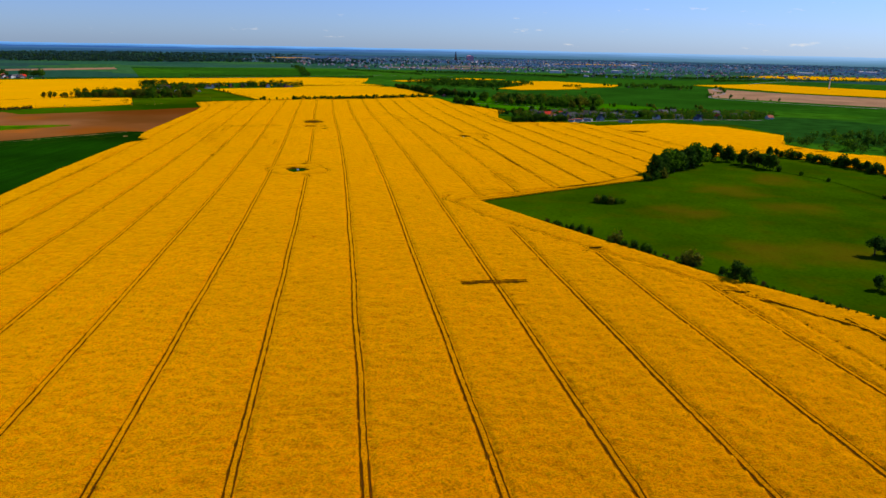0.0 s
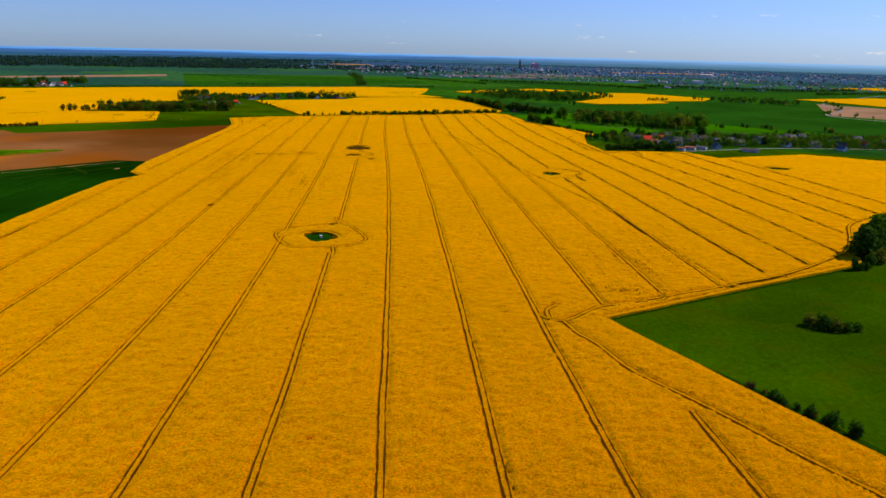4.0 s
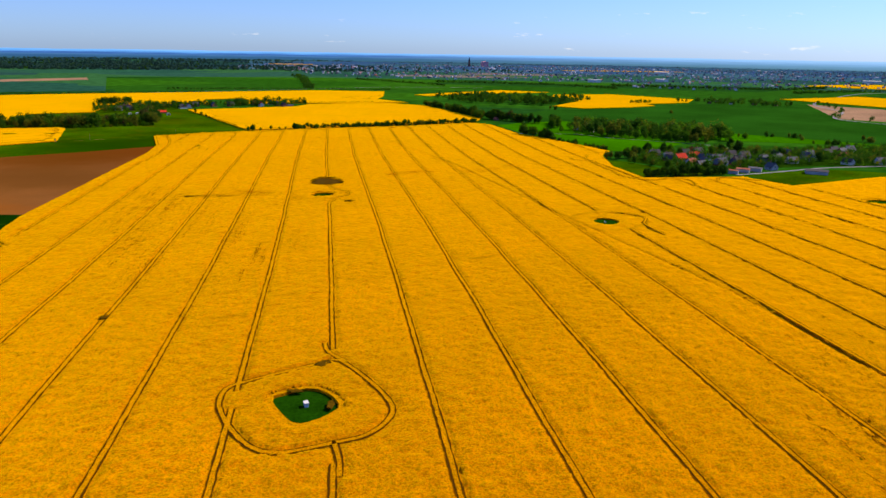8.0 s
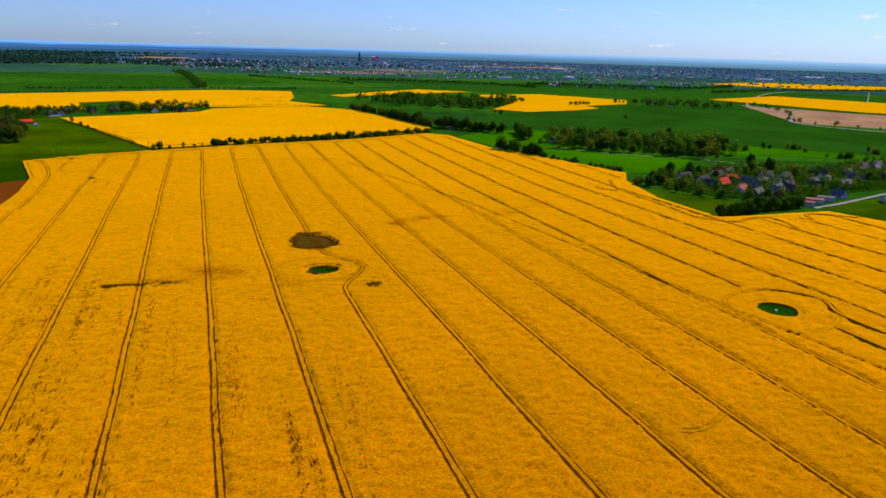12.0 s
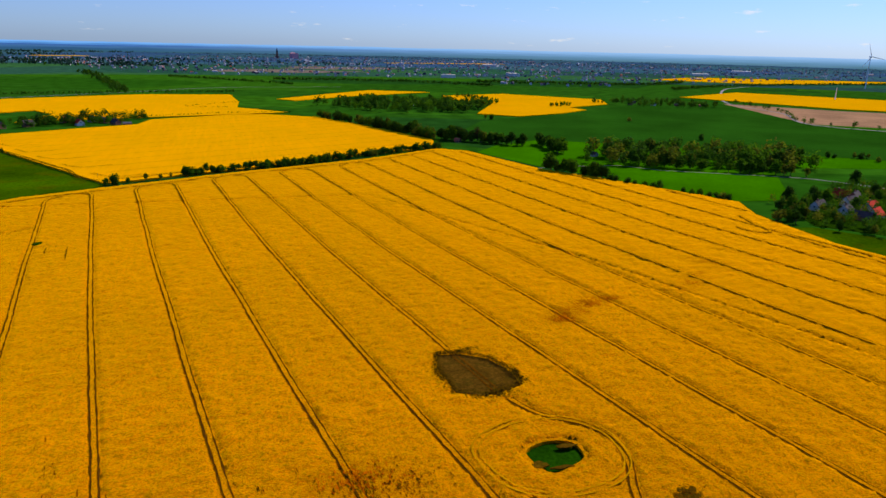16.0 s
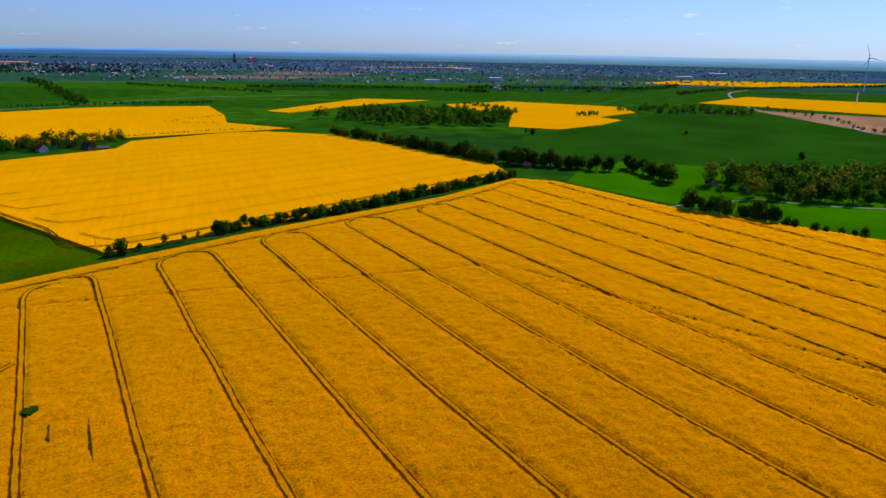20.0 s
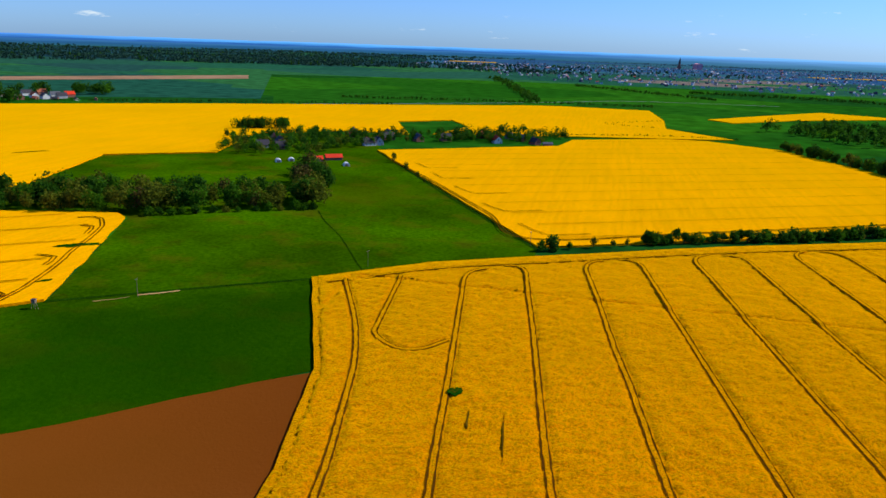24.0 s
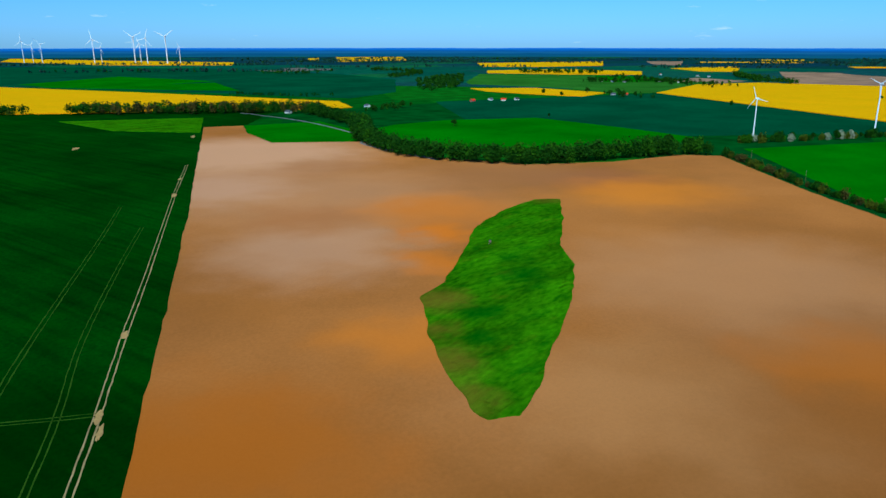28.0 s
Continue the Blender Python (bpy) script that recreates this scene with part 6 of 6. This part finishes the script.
def arched_shed(x, y, turn, w, l):
    """A round-topped white sheeting shed."""
    bm = bmesh.new()
    n, rows = 10, []
    for yy in (-l / 2, l / 2):
        rows.append([bm.verts.new((w / 2 * math.cos(math.pi * i / n), yy, w * 0.42 * math.sin(math.pi * i / n) + (0.5 if 0 < i < n else 0))) for i in range(n + 1)])
    for i in range(n):
        bm.faces.new((rows[0][i], rows[0][i + 1], rows[1][i + 1], rows[1][i]))
    for r in rows:
        bm.faces.new(r)
    ob = tagged(new("arched_shed"), "white round-topped shed on the hamlet meadow", "shed", "white sheds")
    ob.matrix_basis = pose(x, y, GZ, 0, 0, turn)
    part("shell", bm, WALL_WHITE, ob)
    bm = bmesh.new()
    box(bm, -w * 0.28, w * 0.28, -l / 2 - 0.05, -l / 2 + 0.03, 0, w * 0.36)
    part("gate", bm, WOODEN, ob, "dark shed gate")


for x, y in ((-417, 1079), (-412, 1086), (-376, 1083)):
    arched_shed(x, y, 30, 3.6, 4.6)
house(-13, 1084, 40, 3.4, 4.6, 1.6, 44, WALL_BRICK, ROOF_ORANGE, "lone house with a red roof among trees", "lone houses")
for x, y, roof, wall in ((62, 1000, ROOF_DARK, WALL_GREY), (75, 985, ROOF_DARK, WALL_WHITE), (150, 950, ROOF_ORANGE, WALL_WHITE), (90, 1440, ROOF_RED, WALL_WHITE), (30, 1420, ROOF_DARK, WALL_WHITE), (340, 1430, ROOF_DARK, WALL_BRICK), (370, 1420, ROOF_DARK, WALL_WHITE), (400, 1410, ROOF_DARK, WALL_BRICK), (360, 1455, ROOF_DARK, WALL_BRICK), (430, 1400, ROOF_ORANGE, WALL_BRICK),
                          (-818, 1338, ROOF_ORANGE, WALL_BRICK), (-800, 1345, ROOF_DARK, WALL_BRICK), (-780, 1352, ROOF_DARK, WALL_WHITE), (-764, 1362, ROOF_ORANGE, WALL_BRICK), (-835, 1325, ROOF_DARK, WALL_BRICK),
                          (-983, 168, ROOF_RED, WALL_BRICK), (-1016, 173, ROOF_GREY, WALL_WHITE), (-1020, 190, ROOF_RED, WALL_WHITE), (-1039, 198, ROOF_DARK, WALL_WHITE), (-1210, 274, ROOF_RED, WALL_BRICK), (-1203, 258, ROOF_GREY, WALL_GREY), (-738, 103, ROOF_GREY, WALL_WHITE), (-845, 116, ROOF_GREY, WALL_WHITE), (-712, -12, ROOF_RED, WALL_BRICK)):
    word = {ROOF_RED: "red", ROOF_DARK: "dark", ROOF_GREY: "grey", ROOF_ORANGE: "orange"}[roof]
    house(x, y, hr.uniform(0, 180), hr.uniform(3.4, 4.4), hr.uniform(5, 7.5), 1.7, 38, wall, roof, "distant farm building with a %s roof" % word, "distant farm buildings", False, False, "farmhouse", "house")
for x, y, w, l, h, roof, wall, word in ((-955, 1263, 9, 26, 6.5, ROOF_ORANGE, WALL_WHITE, "pinkish"), (-898, 1245, 10, 31, 4.2, WALL_WHITE, WALL_WHITE, "white"), (-926, 1296, 7, 12, 3.5, ROOF_RED, WALL_WHITE, "red"), (-917, 1310, 7, 10, 3.5, ROOF_RED, WALL_BRICK, "red")):
    house(x, y, -31, w, l, h, 22, wall, roof, "long village building with a %s roof behind the rapeseed" % word, "long village buildings", False, False, "farm_building", "building")
for x, y, roof, wall in ((-827, 1327, ROOF_DARK, WALL_BRICK), (-831, 1351, ROOF_ORANGE, WALL_WHITE), (-814, 1347, ROOF_DARK, WALL_WHITE), (-820, 1369, ROOF_GREY, WALL_WHITE), (-812, 1381, ROOF_RED, WALL_BRICK), (-859, 1371, ROOF_DARK, WALL_WHITE), (-856, 1390, ROOF_ORANGE, WALL_BRICK), (-806, 1362, ROOF_DARK, WALL_GREY)):
    house(x, y, hr.choice([-31, 59]), 7, 10, 3.2, 42, wall, roof, "distant village house behind the rapeseed", "distant village houses", False, False)
for x, y, l in ((-1225, 876, 26), (-1208, 905, 30), (-1240, 900, 24), (-1200, 935, 22), (-1190, 918, 20), (-910, 1250, 26)):
    house(x, y, 60 + hr.uniform(-6, 6), 9, l, 3.4, 16, WALL_GREY, ROOF_GREY, "long pale farm hall with a sheet roof", "farm halls", False, False, "farm_hall", "hall")
wood("woodland", list(zip(*spots([(-1260, 850), (-1290, 960), (-1180, 990), (-1170, 950), (-1240, 930)], 40, 71))) + along([(-1200, 852), (-1195, 900), (-1160, 960), (-1130, 1010)], 7, 5, 72, 2), 9, "dark trees round a distant farm", 70, 1.6, (0.85, 0.15), 71, mats=DIST)
wood("woodland", list(zip(*spots([(-1000, 1195), (-968, 1218), (-985, 1245), (-1010, 1220)], 16, 73))) + list(zip(*spots([(-884, 1272), (-850, 1280), (-808, 1296), (-812, 1318), (-880, 1300)], 46, 78))) + list(zip(*spots([(-826, 1398), (-800, 1430), (-815, 1455), (-846, 1430)], 26, 79))) + along([(-990, 1280), (-950, 1310), (-900, 1340), (-860, 1400)], 8, 6, 70, 2), 13, "dark trees round a distant village", 90, 1.3, (0.85, 0.15), 73, mats=DIST)
wood("woodland", along([(-1700, 40), (-1600, 200), (-1500, 300)], 14, 20, 74, 3) + along([(-1520, 60), (-1570, 220)], 10, 10, 75, 2) + along([(-1230, 240), (-1150, 300), (-1180, 330)], 14, 6, 76), 9, "distant trees round farmsteads", 40, 2.2, (0.9, 0.1), 74, mats=DIST)


# Trees added in place of a cloud shadow on the far fields.
wood("woodland", list(zip(*spots([(-1324, -202), (-1450, -230), (-1612, -295), (-1313, -79), (-1116, 22), (-1112, -18)], 170, 77))), 10, "dark trees added for a cloud shadow between far cereal fields", 50, 2.2, (0.9, 0.1), 77, mats=DIST)
for i, (pts, h) in enumerate((([(-1414, -732), (-1478, -645)], 9), ([(-1741, -690), (-1686, -486), (-1442, -352)], 10), ([(-1812, -252), (-1885, -93)], 13), ([(-1530, 76), (-1605, 213)], 8), ([(-1954, 219), (-1716, 327), (-1662, 391)], 12), ([(-803, 163), (-863, 152)], 8), ([(-884, -183), (-903, -108), (-945, -51)], 5))):
    wood("tree_line", along(pts, 11, 9, 90 + i, 3), h, "far belt of dark trees between fields", 50, 2.0, (0.9, 0.1), 90 + i, mats=DIST)
for x, y, h in ((-743, 314, 6), (-868, 339, 4), (-1216, 211, 9), (-1177, 160, 7), (-1150, 204, 7), (-1120, 444, 6), (-1341, 572, 5)):
    plant("dark", x, y, h, "single far trees", "standing alone in a far field")
for x, y, roof in ((-1557, 75, ROOF_DARK), (-1549, 102, ROOF_GREY), (-1542, 128, ROOF_DARK), (-1604, 175, ROOF_GREY), (-1593, 215, ROOF_DARK), (-1929, 52, ROOF_RED), (-1901, 148, ROOF_GREY), (-1887, 178, ROOF_GREY)):
    house(x, y, hr.uniform(0, 180), 3.6, 6, 1.8, 36, WALL_WHITE, roof, "far white-walled farmhouse among trees", "far farmhouses", False, False, "farmhouse", "house")


def town(name, polygon, n, seed, label):
    """Many small far houses with gabled roofs, in one object."""
    r = np.random.default_rng(seed)
    x, y = spots(polygon, n, seed)
    verts, faces, index = [], [], []
    for cx, cy in zip(x, y):
        if math.hypot(cx - CENTRE[0], cy - CENTRE[1]) > FAR - 40:
            continue
        big = r.random() < 0.025
        w, l, h = r.uniform(3.4, 5.2), r.uniform(4.6, 7.5), r.uniform(1.8, 3.2)
        if big:
            w, l, h = w * 2.2, l * 2.6, h * 1.4
        rise = w * (0.12 if big else 0.42)
        a = r.uniform(0, math.pi)
        c, s = math.cos(a), math.sin(a)
        b = len(verts)
        for px, py, pz in ((-w / 2, -l / 2, 0), (w / 2, -l / 2, 0), (w / 2, l / 2, 0), (-w / 2, l / 2, 0), (-w / 2, -l / 2, h), (w / 2, -l / 2, h), (w / 2, l / 2, h), (-w / 2, l / 2, h), (0, -l / 2, h + rise), (0, l / 2, h + rise)):
            verts.append((cx + px * c - py * s, cy + px * s + py * c, GZ + pz))
        faces += [(b, b + 1, b + 5, b + 8, b + 4), (b + 2, b + 3, b + 7, b + 9, b + 6), (b + 1, b + 2, b + 6, b + 5), (b + 3, b, b + 4, b + 7), (b + 5, b + 6, b + 9, b + 8), (b + 7, b + 4, b + 8, b + 9)]
        wm = int(r.choice([0, 0, 1, 2]))
        rm = 5 if big else int(r.choice([3, 4, 4, 4, 5, 6]))
        index += [wm] * 4 + [rm] * 2
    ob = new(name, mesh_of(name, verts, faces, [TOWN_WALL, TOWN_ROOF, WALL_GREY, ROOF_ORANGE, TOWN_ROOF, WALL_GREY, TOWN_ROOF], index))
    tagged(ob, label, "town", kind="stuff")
    return x, y


TOWN = [(-420, 2350), (-250, 2230), (420, 2120), (340, 1930), (520, 1830), (800, 1990), (1600, 2250), (2400, 2900), (1500, 3800), (300, 4100), (-700, 3700), (-620, 2700)]
town("town_houses", TOWN, 1700, 81, "far town of small pale and red-roofed houses")
tx, ty = spots(TOWN, 3000, 82)
wood("town_trees", list(zip(tx, ty)), 3.8, "haze-tinted trees between the houses of a far town", 16, 3.4, (1.0, 0.0), 82, mats=HAZY)
TOWN_WEST = [(-900, 2900), (-500, 2750), (-420, 3300), (-900, 3500)]
town("town_houses", TOWN_WEST, 160, 83, "far suburb of red-roofed houses")


def church(x, y):
    ob = tagged(new("church"), "far dark brick church with a tall pointed tower", "church")
    ob.matrix_basis = pose(x, y, GZ)
    bm = bmesh.new()
    box(bm, -4, 4, -4, 4, -0.3, 26)
    part("tower", bm, WALL_BRICK, ob)
    bm = bmesh.new()
    base = [bm.verts.new(p) for p in ((-4.3, -4.3, 26), (4.3, -4.3, 26), (4.3, 4.3, 26), (-4.3, 4.3, 26))]
    tip = bm.verts.new((0, 0, 47))
    for i in range(4):
        bm.faces.new((base[i], base[(i + 1) % 4], tip))
    part("spire", bm, ROOF_DARK, ob)
    bm = bmesh.new()
    box(bm, -6, 6, 4, 30, -0.3, 12)
    part("nave", bm, WALL_BRICK, ob)


church(9, 3770)
PINK = plain("pink_facade", (0.75, 0.30, 0.32))
house(82, 3800, 20, 26, 34, 22, 12, PINK, PINK, "far tall pink-faced building over the town", "", False, False, "tower_block", "building")
for x, y, turn, w, l in ((503, 2290, 20, 14, 40), (1142, 2420, 70, 16, 46), (714, 3050, 40, 18, 60), (300, 2180, 80, 9, 34), (1500, 2700, 60, 18, 60)):
    house(x, y, turn, w, l, 7, 6, WALL_WHITE, WALL_WHITE, "far white flat-roofed hall at the town edge", "town halls", False, False, "hall", "hall")

# ---- wind turbines ----
def revolve(bm, rows, n=16):
    last = None
    for z, r in rows:
        ring = [bm.verts.new((r * math.cos(2 * math.pi * i / n), r * math.sin(2 * math.pi * i / n), z)) for i in range(n)]
        if last:
            for i in range(n):
                bm.faces.new((last[i], last[(i + 1) % n], ring[(i + 1) % n], ring[i]))
        last = ring
    bm.faces.new(last)


def turbine(x, y, hub, blade, facing, spin, label, group):
    ob = tagged(new("wind_turbine"), label, "wind turbine", group)
    ob.matrix_basis = pose(x, y, GZ, 0, 0, facing)
    k = hub / 34
    bm = bmesh.new()
    revolve(bm, [(-0.3, 0.66 * k), (hub * 0.5, 0.5 * k), (hub - 0.45 * k, 0.34 * k)])
    part("tower", bm, TURBINE, ob)
    bm = bmesh.new()
    box(bm, -0.55 * k, 0.55 * k, -1.3 * k, 1.9 * k, hub - 0.5 * k, hub + 0.6 * k)
    bmesh.ops.bevel(bm, geom=bm.edges[:], offset=0.18 * k, segments=2, affect="EDGES")
    part("nacelle", bm, TURBINE, ob)
    bm = bmesh.new()
    revolve(bm, [(0, 0.75 * k), (0.6 * k, 0.65 * k), (1.1 * k, 0.2 * k)], 12)
    nose = part("hub", bm, TURBINE, ob)
    nose.matrix_basis = Matrix.Translation((0, -1.3 * k, hub + 0.1 * k)) @ pose(0, 0, 0, 90)
    for i in range(3):
        bm = bmesh.new()
        sections = []
        for f, c, t in ((0, 0.22, 0.2), (0.15, 0.55, 0.15), (0.5, 0.36, 0.09), (0.85, 0.2, 0.05), (1.0, 0.06, 0.03)):
            z = 0.4 * k + f * blade
            sections.append([bm.verts.new(p) for p in ((-c * k * 0.6, 0, z), (0, -t * k, z), (c * k, 0, z), (0, t * k, z))])
        for a, b in zip(sections, sections[1:]):
            for j in range(4):
                bm.faces.new((a[j], a[(j + 1) % 4], b[(j + 1) % 4], b[j]))
        bm.faces.new(sections[-1])
        bl = part("blade", bm, TURBINE, ob)
        bl.matrix_basis = Matrix.Translation((0, -1.8 * k, hub + 0.1 * k)) @ pose(0, 0, 0, 0, spin + 120 * i, 0)


for x, y, hub, spin in ((-809, 548, 30, 100), (-944, 613, 37, 55), (-1047, 683, 38, 75), (-1152, 756, 38, 30), (-1251, 823, 38, 10)):
    turbine(x, y, hub, 10.5, 60 + spin * 0.1, spin, "white wind turbine beside a hedge and yellow field", "near wind turbines")
FAR_TURBINES = ((-1511, -2246, 80), (-1532, -2217, 66), (-1552, -2189, 70), (-1669, -2031, 88), (-1685, -2008, 56), (-1760, -1907, 96), (-1767, -1880, 70), (-1787, -1869, 90), (-1831, -1809, 98), (-1860, -1769, 60))
for i, (x, y, hub) in enumerate(FAR_TURBINES):
    spin = (i * 37) % 120
    turbine(x, y, hub, hub * 0.42, 120, spin, "far white wind turbine on the plain", "far wind turbines")

turbine(1148, 1831, 68, 30, 100, 20, "far white wind turbine over the hazy plain", "far wind turbines")


def mast(x, y, h):
    ob = tagged(new("mast"), "tall white mast at the edge of a far yellow field", "mast")
    ob.matrix_basis = pose(x, y, GZ)
    bm = bmesh.new()
    revolve(bm, [(-0.3, 1.0), (h * 0.6, 0.75), (h, 0.45)], 10)
    part("shaft", bm, TURBINE, ob)
    bm = bmesh.new()
    revolve(bm, [(h - 1.4, 0.9), (h - 0.2, 0.9), (h + 0.3, 0.5)], 10)
    part("head", bm, METAL, ob)


mast(772, 1522, 20)

# ---- small things ----
def hut(x, y, size):
    ob = tagged(new("white_hut"), "small white box standing in a grassy hollow", "hut")
    ob.matrix_basis = pose(x, y, GZ, 0, 0, 25) @ Matrix.Scale(size, 4)
    bm = bmesh.new()
    box(bm, -0.55, 0.55, -0.8, 0.8, 0.1, 1.3)
    bmesh.ops.bevel(bm, geom=bm.edges[:], offset=0.08, segments=2, affect="EDGES")
    part("body", bm, WALL_WHITE, ob)
    bm = bmesh.new()
    box(bm, -0.65, 0.65, -0.9, 0.9, 1.32, 1.42)
    part("lid", bm, WALL_WHITE, ob)


hut(-90.4, 419.3, 0.8)
hut(9.5, 598, 0.5)


def high_seat(x, y, turn, size=0.75):
    """A hunter's seat: a cabin on four slanted legs with a ladder."""
    ob = tagged(new("high_seat"), "wooden hunting high seat at the field edge", "high seat", "high seats")
    ob.matrix_basis = pose(x, y, GZ, 0, 0, turn) @ Matrix.Scale(size, 4)
    for sx in (-1, 1):
        for sy in (-1, 1):
            bm = bmesh.new()
            limb(bm, (sx * 0.8, sy * 0.8, -0.2), (sx * 0.5, sy * 0.5, 2.3), 0.07, 0.06)
            part("leg", bm, WOODEN, ob)
    bm = bmesh.new()
    box(bm, -0.65, 0.65, -0.65, 0.65, 2.2, 3.5)
    part("cabin", bm, WOODEN, ob)
    bm = bmesh.new()
    box(bm, -0.8, 0.8, -0.8, 0.8, 3.52, 3.6)
    part("roof", bm, ROOF_DARK, ob)
    bm = bmesh.new()
    for s in (-0.2, 0.2):
        limb(bm, (s, -1.3, -0.2), (s, -0.66, 2.3), 0.04, 0.04, 5)
    part("ladder", bm, WOODEN, ob)


high_seat(-424.7, 793.5, 130)
high_seat(-370.5, 838, 100)
high_seat(-434.9, 554.3, 60, 0.5)


def pole(x, y, h):
    ob = tagged(new("power_pole"), "slender wooden power pole in the meadow", "pole", "power poles")
    ob.matrix_basis = pose(x, y, GZ, 0, 0, 40)
    bm = bmesh.new()
    limb(bm, (0, 0, -0.3), (0, 0, h), 0.08, 0.06, 8)
    part("mast", bm, WOODEN, ob)
    bm = bmesh.new()
    box(bm, -0.35, 0.35, -0.04, 0.04, h - 0.48, h - 0.40)
    part("cross_arm", bm, WOODEN, ob)
    for s in (-0.3, 0, 0.3):
        bm = bmesh.new()
        limb(bm, (s, 0, h - 0.38), (s, 0, h - 0.15), 0.05, 0.04, 6)
        part("insulator", bm, WALL_WHITE, ob)


for x, y in ((-351, 854), (-401, 816), (-447, 776), (-548, 697), (-583, 660), (-639, 618), (-700, 575), (-300, 902), (-252, 946)):
    pole(x, y, 5.5)
